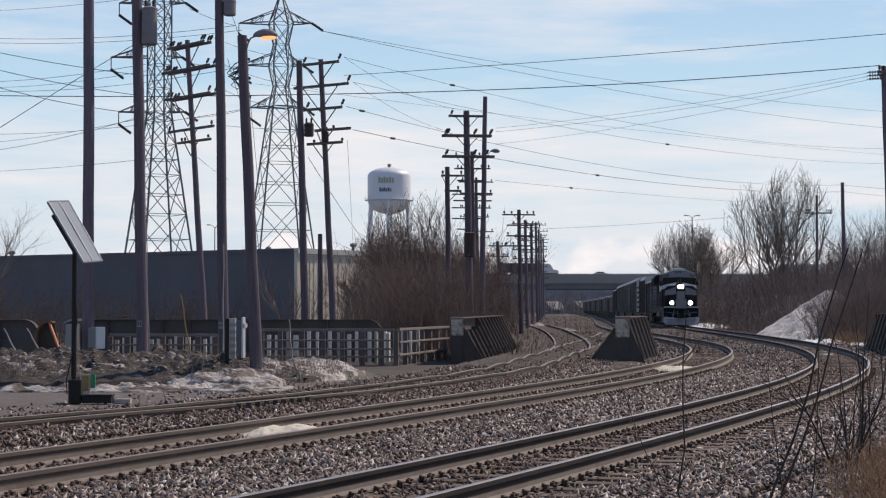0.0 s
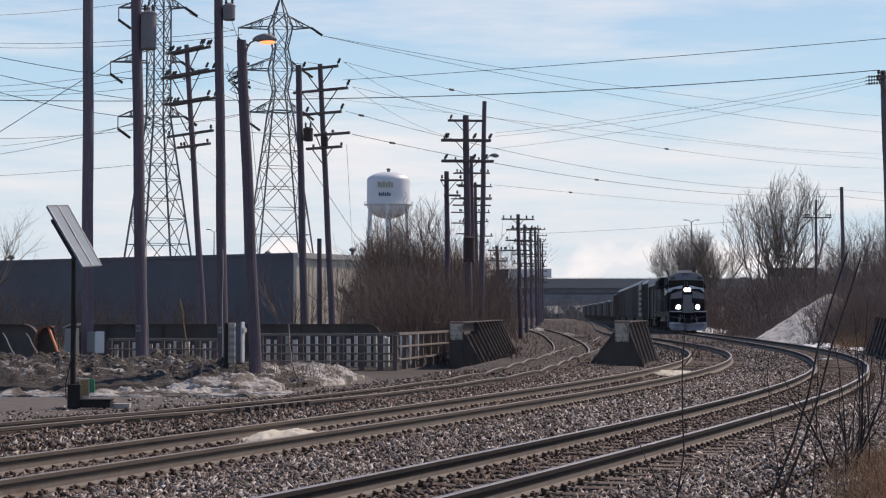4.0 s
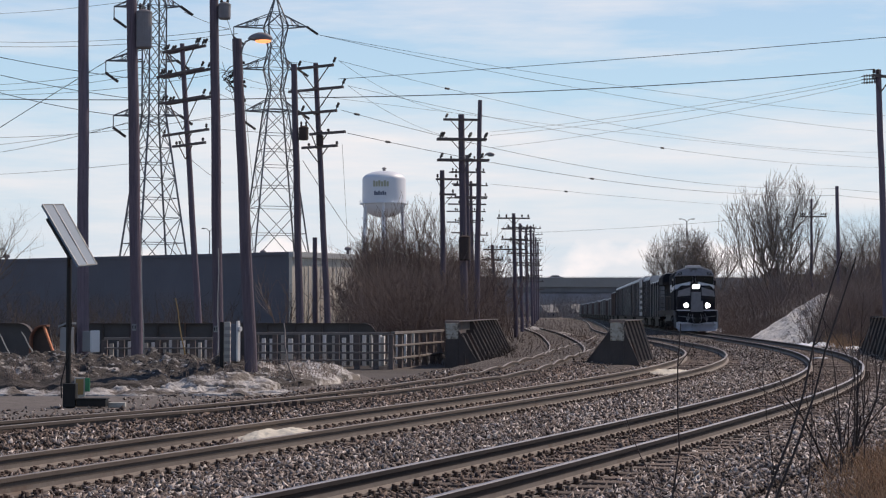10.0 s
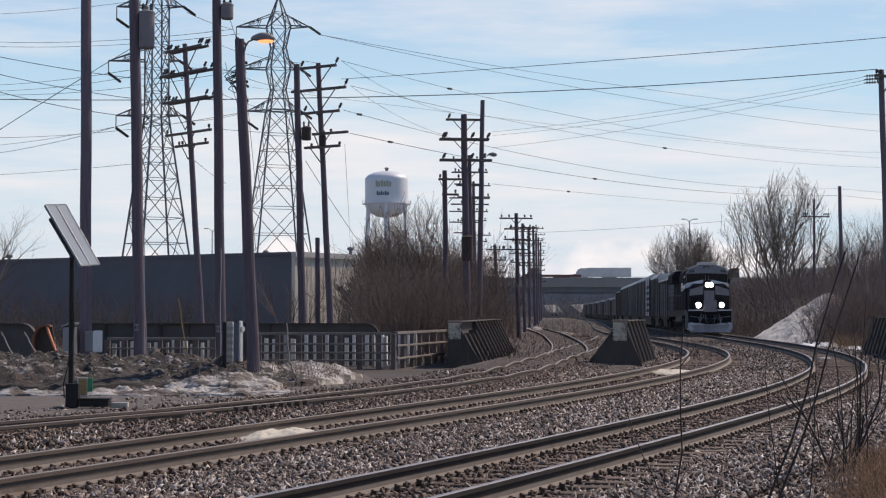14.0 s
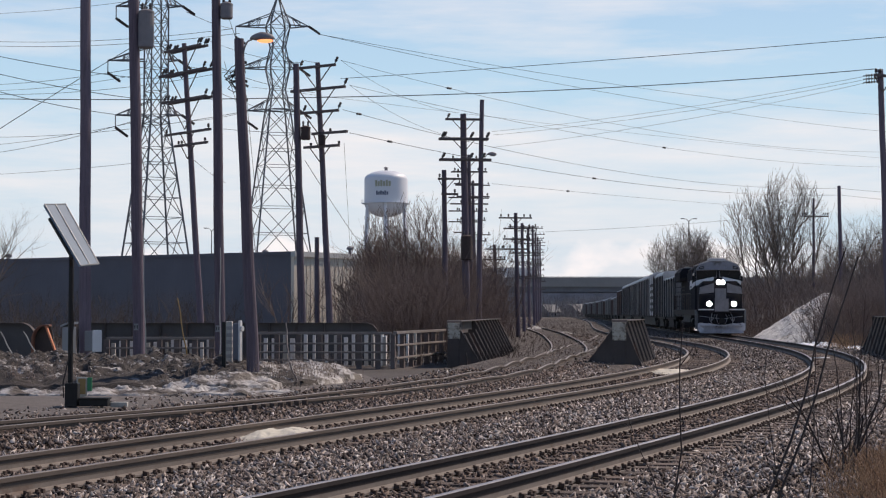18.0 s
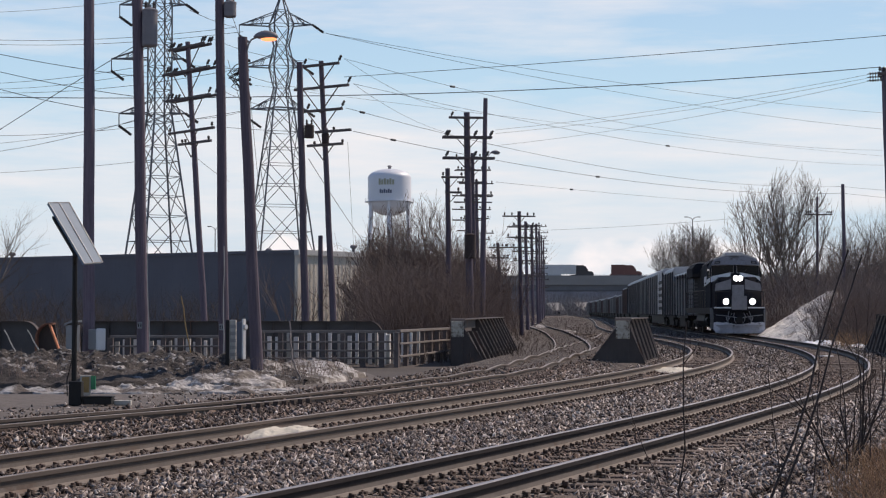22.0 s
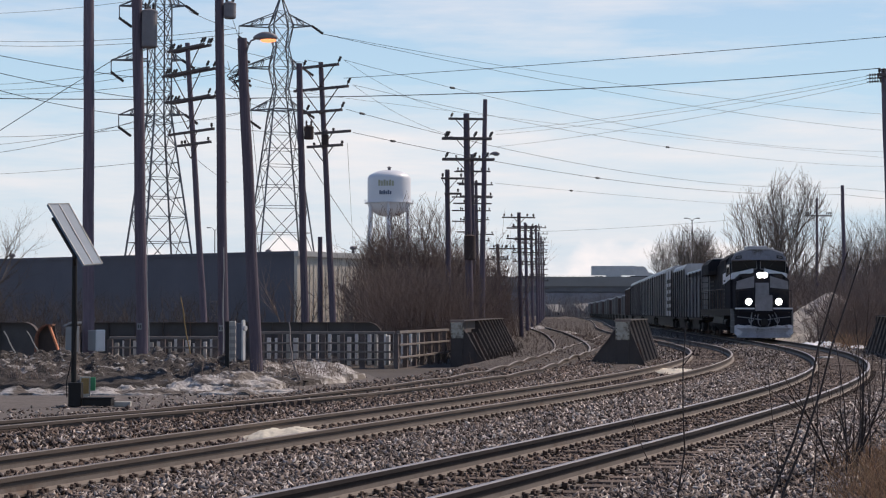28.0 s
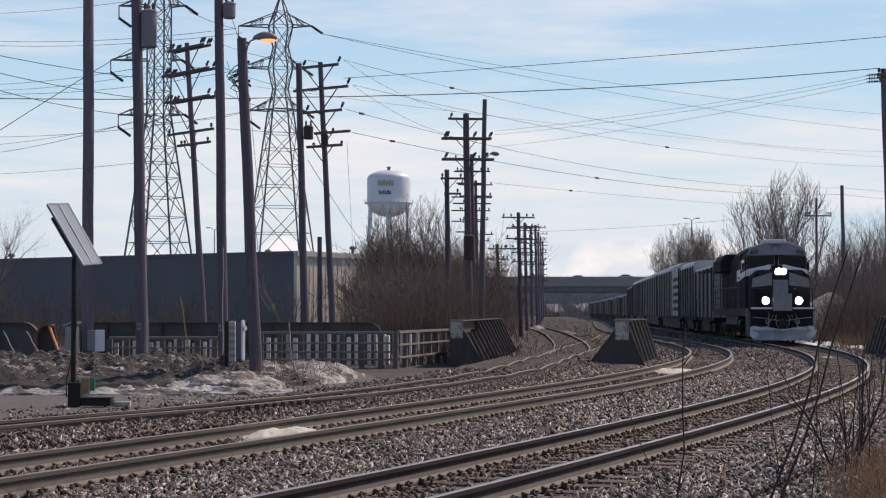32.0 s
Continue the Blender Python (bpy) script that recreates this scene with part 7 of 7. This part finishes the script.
def clods():
    """Lumps of earth, stones and frozen snow lying over the spoil heaps."""
    rnd = random.Random(31)
    for name, material, label, count, big in (("earth_clods", M_CLOD, "dark lumps of earth and rubble on the spoil heap", 9000, .055), ("snow_lumps", M_SNOWLUMP, "grey lumps of frozen snow on the spoil heap", 900, .06)):
        vs, fs = [], []
        for _ in range(count):
            cx, cy = rnd.uniform(-15.5, -3.6), 42.6 + rnd.random() ** .8 * 6.2
            e = max(0, 1 - math.hypot((cx + 10.86) / 6.8, (cy - 45.6) / 3.9), 1 - math.hypot((cx + 7.57) / 4.6, (cy - 46.4) / 3.6))
            if e <= 0:
                continue
            z = -.6
            for hx, hy, rx, ry, hh, sd in ((-10.86, 45.6, 6.8, 3.9, .68, 1), (-7.57, 46.4, 4.6, 3.6, .66, 7)):
                u, v = (cx - hx) / rx, (cy - hy) / ry
                if math.hypot(u, v) < 1:
                    k = noise.fractal(((cx - hx) * 1.6 + sd, (cy - hy) * 1.6, sd), 0.7, 2.1, 7)
                    z = max(z, -.32 + hh * max(0, 1.04 - math.sqrt(u * u + v * v + .0016)) ** .85 * (1 + .45 * k) + .06 * k - .01)
            r = big * rnd.uniform(.2, 1) ** 1.6
            k = len(vs)
            for dx, dy, dz in ((-1, 0, 0), (1, 0, .1), (0, -1, 0), (0, 1, .1), (0, 0, -.8), (.1, .1, .9)):
                vs.append((cx + r * (dx + rnd.uniform(-.3, .3)) * 1.15, cy + r * (dy + rnd.uniform(-.3, .3)), z + r * (dz + rnd.uniform(-.3, .3)) * .8))
            fs += [(k + a, k + b, k + c) for a, b, c in ((0, 2, 5), (2, 1, 5), (1, 3, 5), (3, 0, 5), (2, 0, 4), (1, 2, 4), (3, 1, 4), (0, 3, 4))]
        tagged(raw(name, vs, fs, material), label, "rubble", kind="stuff")


clods()


def lot():
    bm = B()
    vs = [bm.verts.new(p) for p in ((-40, 20, -.395), (-8.6, 24, -.395), (-5.4, 33, -.395), (-1.5, 46, -.395), (-2.5, 53, -.395), (-40, 48, -.395))]
    bm.faces.new(vs)
    tagged(part("gravel_lot", bm, M_LOT), "dirty grey asphalt lot beside the siding", "pavement", kind="structure")


lot()


# ---- lineside things ----
def solar_panel():
    bx, by, _ = (-7.56, 34.52, -0.40)
    t = thing("solar_panel", pose(bx, by, -0.40), "tilted grey solar panel on a black steel post", "solar panel")
    k = by / 3000
    part("post", tube(B(), (0, 0, 0), (0, 0, 270 * k), .055, .05, 10), M_BLACK, t)
    a, b, c, d = (Vector(p) - Vector((bx, by, -0.40)) for p in ((-7.57, 32.20, 3.58), (-7.33, 32.90, 3.63), (-6.55, 32.30, 2.45), (-6.75, 31.60, 2.40)))
    nrm = (b - a).cross(d - a).normalized()
    if nrm.z < 0:
        nrm = -nrm
    bm = B()
    lo, hi = [bm.verts.new(p - nrm * .04) for p in (a, b, c, d)], [bm.verts.new(p) for p in (a, b, c, d)]
    bm.faces.new(hi)
    bm.faces.new(lo[::-1])
    for i in range(4):
        bm.faces.new((lo[i], lo[(i + 1) % 4], hi[(i + 1) % 4], hi[i]))
    bmesh.ops.recalc_face_normals(bm, faces=bm.faces[:])
    p = part("panel", bm, M_PANEL, t, "grey photovoltaic surface")
    bm = B()
    for q, r in ((a, b), (b, c), (c, d), (d, a), ((a + b) / 2, (c + d) / 2)):
        beam(bm, q + nrm * .005, r + nrm * .005, .016, .02)
    part("frame", bm, M_ALU, t, "aluminium edge frame")
    bm = B()
    beam(bm, (0, 0, 250 * k), (a + b + c + d) / 4 - nrm * .05, .05, .05)
    beam(bm, a.lerp(d, .2) - nrm * .06, a.lerp(d, .85) - nrm * .06, .05, .05)
    part("bracket", bm, M_BLACK, t)
    part("battery_case", solid((-.06, .20, -.24, .0, .02, .50), bevel=.015), M_BLACK, t)
    bm = B()
    pipe(bm, [(.03, -.03, 2.2), (.07, -.06, 1.7), (.02, -.05, 1.2), (-.12, -.12, .5), (-.1, -.15, .2)], .012, 5)
    part("cable", bm, M_BLACK, t)


solar_panel()


def lineside_boxes():
    bx, by, _ = (-10.45, 51.58, 0.05)
    t = thing("electrical_box", pose(bx + .24, 49.6, (0.29), 0, 0, -38), "pale grey electrical box on a short post", "electrical box")
    part("cabinet", solid((-.2, .15, -.16, .16, .10, .70), bevel=.03), M_BOXGREY, t, "grey cabinet body")
    # The right-hand face is painted paler than the body, as sunlit.
    part("door", solid((.15, .21, -.17, .17, .08, .72), bevel=.03), M_BOXLIGHT, t, "door coloured pale for the sun on it")
    part("post", solid((-.04, .04, -.02, .06, -.5, .12)), M_PALE, t)
    t = thing("relay_cabinet", pose(-10.88, 49.5, (0.11), 0, 0, -38), "grey steel relay cabinet with sloping lid", "cabinet")
    part("body", solid((-.15, .13, -.15, .15, .0, 1.0), bevel=.015), M_BOXGREY, t)
    part("lid", prism(B(), [(-.18, .98), (.17, 1.08), (.17, 1.14), (-.18, 1.04)], -.19, .19, "y"), M_BOXGREY, t, "pale sloping lid")
    part("post", solid((.12, .2, -.28, -.2, -.4, .2)), M_PALE, t)
    # instrument post by the lamp pole
    t = thing("signal_cabinet", pose(-5.51, 45.6, (-0.11), 0, 0, -30), "blue cabinet with white instrument strip, coloured as the sunlit side beside the lamp pole", "cabinet")
    part("body", solid((-.10, .1, -.08, .12, .35, 1.34), bevel=.02), M_BOXDARK, t, "dark blue cabinet body")
    # Strip on the cabinet's right is white to show that side in sun.
    part("instrument_strip", solid((.1, .15, -.10, .02, .33, 1.42), bevel=.012), M_BOXLIGHT, t, "white instrument strip, coloured as the sunlit side")
    part("meter", tube(B(), (.15, -.05, 1.2), (.22, -.05, 1.2), .07, .07, 12), M_TRUCKW, t)
    part("stump", solid((-.1, .12, -.05, .1, -.2, .35), bevel=.02), M_RUST, t, "rusty steel base")
    t = thing("marker_post", pose(-5.80, 46.2, (-0.10)), "pale notched concrete post beside the lamp pole", "post")
    part("shaft", solid((-.09, .09, -.08, .08, -.3, 1.38), bevel=.02), M_PALE, t)
    for k in range(6):
        part("notch_band", solid((-.1, .1, -.09, -.075, .2 + k * .19, .3 + k * .19)), M_CONC, t)
    t = thing("steel_post", pose(-5.79, 45.0, (-0.27)), "thin dark steel post by the lamp pole", "post")
    part("shaft", solid((-.05, .05, -.05, .05, -.2, 1.55), bevel=.008), M_BLACK, t)

lineside_boxes()


def stick(p, q, r, material, name, label, category="stick"):
    bm = pipe(B(), [Vector(p).lerp(Vector(q), k / 5) + Vector((0.015 * math.sin(k * 1.9), 0, 0)) for k in range(6)], r, 6, r * .7)
    return tagged(part(name, bm, material), label, category)


def junction_box():
    t = thing("junction_box", pose(-5.77, 69.6, (-0.05)), "blue-grey junction box at a pole's foot", "junction box")
    part("body", solid((-.26, .26, -.2, .1, .0, .72), bevel=.02), M_BOXDARK, t)
    part("lid", solid((-.28, .28, -.22, .12, .72, .76), bevel=.01), M_BOXDARK, t)


junction_box()
stick((-7.05, 47.00, 0.18), (-7.34, 47.00, 1.93), .022, M_YELLOW, "yellow_stake", "thin leaning yellow wooden stake", "stake")
stick((-3.80, 44.50, -0.28), (-4.05, 44.70, 0.25), .03, M_GREYWOOD, "bent_branch", "crooked grey branch leaning by the railing", "branch")
stick((-4.05, 44.70, 0.23), (-4.17, 45.20, 1.25), .026, M_GREYWOOD, "bent_branch", "crooked grey branch leaning by the railing", "branch")
stick((-13.06, 52.00, 0.04), (-13.54, 52.00, 0.94), .025, M_PALE, "leaning_stick", "pale stick leaning on the girder")
stick((-12.37, 52.00, 0.14), (-12.83, 52.00, 0.94), .025, M_PALE, "leaning_stick", "pale stick leaning on the girder")
stick((-6.75, 51.50, 0.05), (-6.76, 51.60, 3.49), .02, M_PALE, "conduit", "pale conduit running up a utility pole", "conduit")
stick((-8.84, 50.60, 0.25), (-8.95, 50.60, 4.12), .016, M_PALE, "conduit", "pale conduit running up a utility pole", "conduit")


def pole_tag(x, y, z):
    """A small pale plate nailed to a pole, with a mark that cannot be read."""
    t = thing("pole_tag", pose(x, y, z), "small pale metal plate nailed to a utility pole", "plate", "plates on the poles")
    part("plate", solid((-.07, .07, 0, .012, -.10, .10), bevel=.003), M_BOXGREY, t)
    for dx in (-.035, .035):
        part("mark_bar", solid((dx - .012, dx + .012, -.006, 0, -.05, .05)), M_BLACK, t)


pole_tag(-9.17, 50.80, 1.09)
pole_tag(-6.86, 51.82, 1.03)


def orange_arch():
    x0, d = -12.59, 54.0
    t = thing("rusty_arch", pose(x0, d, (0.09)), "rusty curved girder end with an orange bar", "girder end")
    bm = B()
    out = [(-.42, 0)] + [(-.42 + .42 - .42 * math.cos(a), .55 + .48 * math.sin(a)) for a in np.linspace(0, math.pi / 2, 8)] + [(.12, 1.02)]
    for (a, b), (c, e) in zip(out, out[1:]):
        beam(bm, (a, 0, b), (c, 0, e), .42, .05)
    part("curved_flange", bm, M_RUSTRED, t, "red rust flange")
    part("web", prism(B(), out + [(.3, 0)], .1, .14, "y"), M_GIRDER, t)
    part("bar", beam(B(), (.02, -.16, 1.0), (.42, -.2, -.05), .13, .05), M_ORANGE, t, "faded orange painted bar")


orange_arch()


def power_gear():
    """Equipment at the foot of the solar panel's post."""
    bx, by, _ = (-7.56, 34.52, -0.40)
    t = thing("battery_box", pose(bx + .62, by - .15, -.395), "low black battery box beside the solar panel post", "battery box")
    part("case", solid((-.38, .2, -.15, .15, .03, .17), bevel=.015), M_BLACK, t)
    part("lid", solid((-.4, .22, -.17, .17, .17, .2), bevel=.01), M_BLACK, t)
    t = thing("timber_offcut", pose(bx + 1.0, by + .05, -.395), "pale timber offcut lying on the lot", "timber")
    part("plank", solid((-.18, .16, -.08, .08, 0, .1), bevel=.01), M_PALE, t)
    t = thing("sign_board", pose(bx + .14, by + .5, -.395), "small ochre and green board on a stand", "sign")
    part("border", solid((-.12, .10, -.012, .03, .19, .59), bevel=.01), M_PALE, t, "pale border")
    part("board", solid((-.085, .07, -.03, .0, .24, .56), bevel=.008), M_YELLOW, t, "ochre board")
    part("green_board", solid((.1, .2, -.02, .02, .3, .58), bevel=.01), M_GREEN, t, "green board")
    part("stand", solid((-.06, .06, -.01, .03, 0, .24)), M_PALE, t)


power_gear()


def jumper_cables():
    """Loose loops of cable strung from the lamp pole."""
    rnd = random.Random(12)
    a, b = Vector((-6.15, 52.00, 9.29)), Vector((-6.11, 52.00, 7.99))
    t = thing("jumper_cables", pose(a.x, a.y, a.z), "tangle of black cables looped on the lamp pole", "cable")
    for k in range(15):
        p, q = (b - a) * rnd.random(), (b - a) * rnd.random()
        out = Vector((-rnd.uniform(.2, .62), rnd.uniform(-.1, .1), rnd.uniform(-.15, .1)))
        mid = (p + q) / 2 + out
        part("cable", pipe(B(), [p, p.lerp(mid, .6) + Vector((0, 0, .1)), mid, q.lerp(mid, .6) - Vector((0, 0, .12)), q], .016, 5), M_BLACK, t)
    for k in (.05, .5, .95):
        part("bracket", solid(((b - a).x * k - .12, (b - a).x * k + .12, -.06, .06, (b - a).z * k - .04, (b - a).z * k + .04), bevel=.01), M_BLACK, t)


jumper_cables()


def rail_brace_row():
    s0, s1 = SIDING.s_at(27.4), SIDING.s_at(29.4)
    t = thing("rail_brace", Matrix(), "row of dark steel rail braces along the siding", "rail brace")
    for s in np.arange(s0, s1, .27):
        x, y, a = SIDING.at(s, 1.0)
        m = pose(x, y, -.085, 0, 0, -math.degrees(a))
        bm = B()
        box(bm, -.13, .1, -.045, .045, 0, .05, m)
        box(bm, -.09, .0, -.025, .025, .05, .12, m)
        part("brace_block", bm, M_SPIKE, t)


rail_brace_row()


# ---- foreground growth ----
def whips():
    rnd = random.Random(17)
    for base, tip, bow, r in (
            ((1.08, 6.00, -0.34), (0.86, 6.10, 1.49), -.10, .0062), ((0.60, 6.20, -0.36), (1.51, 6.40, 1.76), .10, .0085), ((0.75, 6.40, -0.42), (1.64, 6.70, 1.75), .05, .0085),
            ((1.62, 9.00, -0.27), (0.96, 9.20, 1.11), -.07, .005), ((2.16, 9.50, -0.28), (1.79, 9.40, 1.31), -.1, .005), ((1.60, 8.00, -0.12), (1.83, 8.30, 1.51), .04, .005),
            ((4.47, 18.5, -0.22), (4.5, 18.7, 1.58), 0.05, .0095), ((4.64, 18.6, -0.22), (4.78, 18.8, 1.49), -0.04, .0095), ((4.33, 18.4, -0.22), (4.2, 18.6, 1.49), 0.06, .0095), ((4.5, 18.8, -0.22), (4.71, 19.0, 1.24), -0.05, .0095)):
        base, tip = Vector(base), Vector(tip)
        t = thing("bare_sapling", Matrix.Translation(base), "thin bare dark sapling whip near the camera", "sapling", "saplings in the foreground")
        pts = [(tip - base) * (k / 12) + Vector((bow * math.sin(math.pi * k / 12) + rnd.gauss(0, .006), rnd.gauss(0, .006), 0)) for k in range(13)]
        part("stem", pipe(B(), pts, r, 7, r * .35), M_DARKBARK, t)
        for k in range(4, 12):
            if rnd.random() < .22:
                d = (pts[k] - pts[k - 1]).normalized()
                e = (d + Vector((rnd.gauss(0, .6), rnd.gauss(0, .6), .1))).normalized()
                q = pts[k] + e * rnd.uniform(.02, .06)
                part("twig", pipe(B(), [pts[k], q, q + (e + Vector((rnd.gauss(0, .3), 0, .3))).normalized() * .05], r * .45, 4, r * .12), M_DARKBARK, t)


whips()
for i, (px, pd, h, n) in enumerate(((4.42, 18.8, 1.95, 3), (4.5, 18.7, 1.3, 2))):
    bare_tree(pose(px, pd, gz(px, pd)), h, 70 + i, "bare multi-stemmed shrub on the ballast edge", stems=n, level=2, kids=(1, 2), r=.021, spread=.62, up=.25, name="bare_shrub", tmat=M_DARKTWIG, clump=.06)


def verge():
    rnd = random.Random(5)
    spots = []
    for _ in range(110):
        y = rnd.uniform(14.2, 22)
        x = 0.262 * y - abs(rnd.gauss(0, .45)) + .35
        if x > MAIN.x_at(y) + 2.3:
            spots.append((x, y, gz(x, y) + .05))
    brush("dead_weeds", spots, "tangle of thin dead weeds at the ballast edge", .12, .45, 6, per=10, width=.18, material=M_BRUSH, rad=.0035, category="weeds")
    grass = []
    for _ in range(190):
        y = rnd.uniform(13.5, 19.8)
        x = 0.262 * y - abs(rnd.gauss(0, .3)) + .28
        grass.append((x, y, gz(x, y) + .03))
    brush("dead_grass", grass, "clump of rusty brown dead grass", .25, .62, 7, per=11, width=.15, material=M_GRASS, rad=.0065, category="grass")
    tufts = []
    for _ in range(26):
        y = rnd.uniform(82, 92)
        x = rnd.uniform(.229, .246) * y
        tufts.append((x, y, gz(x, y) + .03))
    brush("tan_grass", tufts, "tuft of tan dead grass beside the old snow", .4, 1.1, 9, per=16, width=.3, material=M_GRASS, rad=.012, category="grass")
    weeds = []
    for _ in range(90):
        x = rnd.uniform(-14, -2.5)
        y = rnd.uniform(41.5, 49)
        weeds.append((x, y, .0))
    brush("heap_weeds", weeds, "thin dead weeds on the spoil heap", .2, .55, 8, per=7, width=.35, material=M_BRUSH, rad=.006, category="weeds")


verge()


def litter():
    for x, y, w, h, a, mt, name, label in ((6.0, 25.8, .16, .05, 20, M_PALE, "timber_scrap", "pale scrap of timber on the ballast"), (6.5, 24.6, .3, .1, 70, M_BLACK, "rubber_scrap", "dark scrap of rubber on the ballast"), (14.2, 63.5, .25, .18, 30, M_TRUCKW, "plastic_bag", "white plastic scrap beside the track"), (6.9, 27.5, .12, .1, 10, M_TRUCKW, "plastic_bag", "white plastic scrap beside the track")):
        bm = solid((-w, w, -h, h, 0, .05), bevel=.015)
        for v in bm.verts:
            v.co += Vector(noise.noise_vector(v.co * 7 + Vector((x, y, 0)))) * .03
        tagged(part(name, bm, mt), label, "litter").matrix_world = pose(x, y, -.2 if x < MAIN.x_at(y) + 2.5 else gz(x, y) + .02, 0, 0, a)


litter()

# ---- what moves ----
def motions():
    times = [k * 2.0 for k in range(17)]
    rows = {}
    for t in times:
        s = front_s(t)
        for ob, length, half in TRAIN:
            rows.setdefault(ob, []).append((t, on_line(MAIN, s + length / 2, half)))
            s += length + 0.25
    for ob, r in rows.items():
        walk(ob, r)
    for v, t0, x0, speed, lane in ROAD:
        turn = 0 if speed > 0 else 180
        walk(v, [(t, pose(x0 + speed * (t - t0), 530 + lane, ROAD_Z, 0, 0, turn)) for t in (0.0, 16.0, 32.0)])


motions()
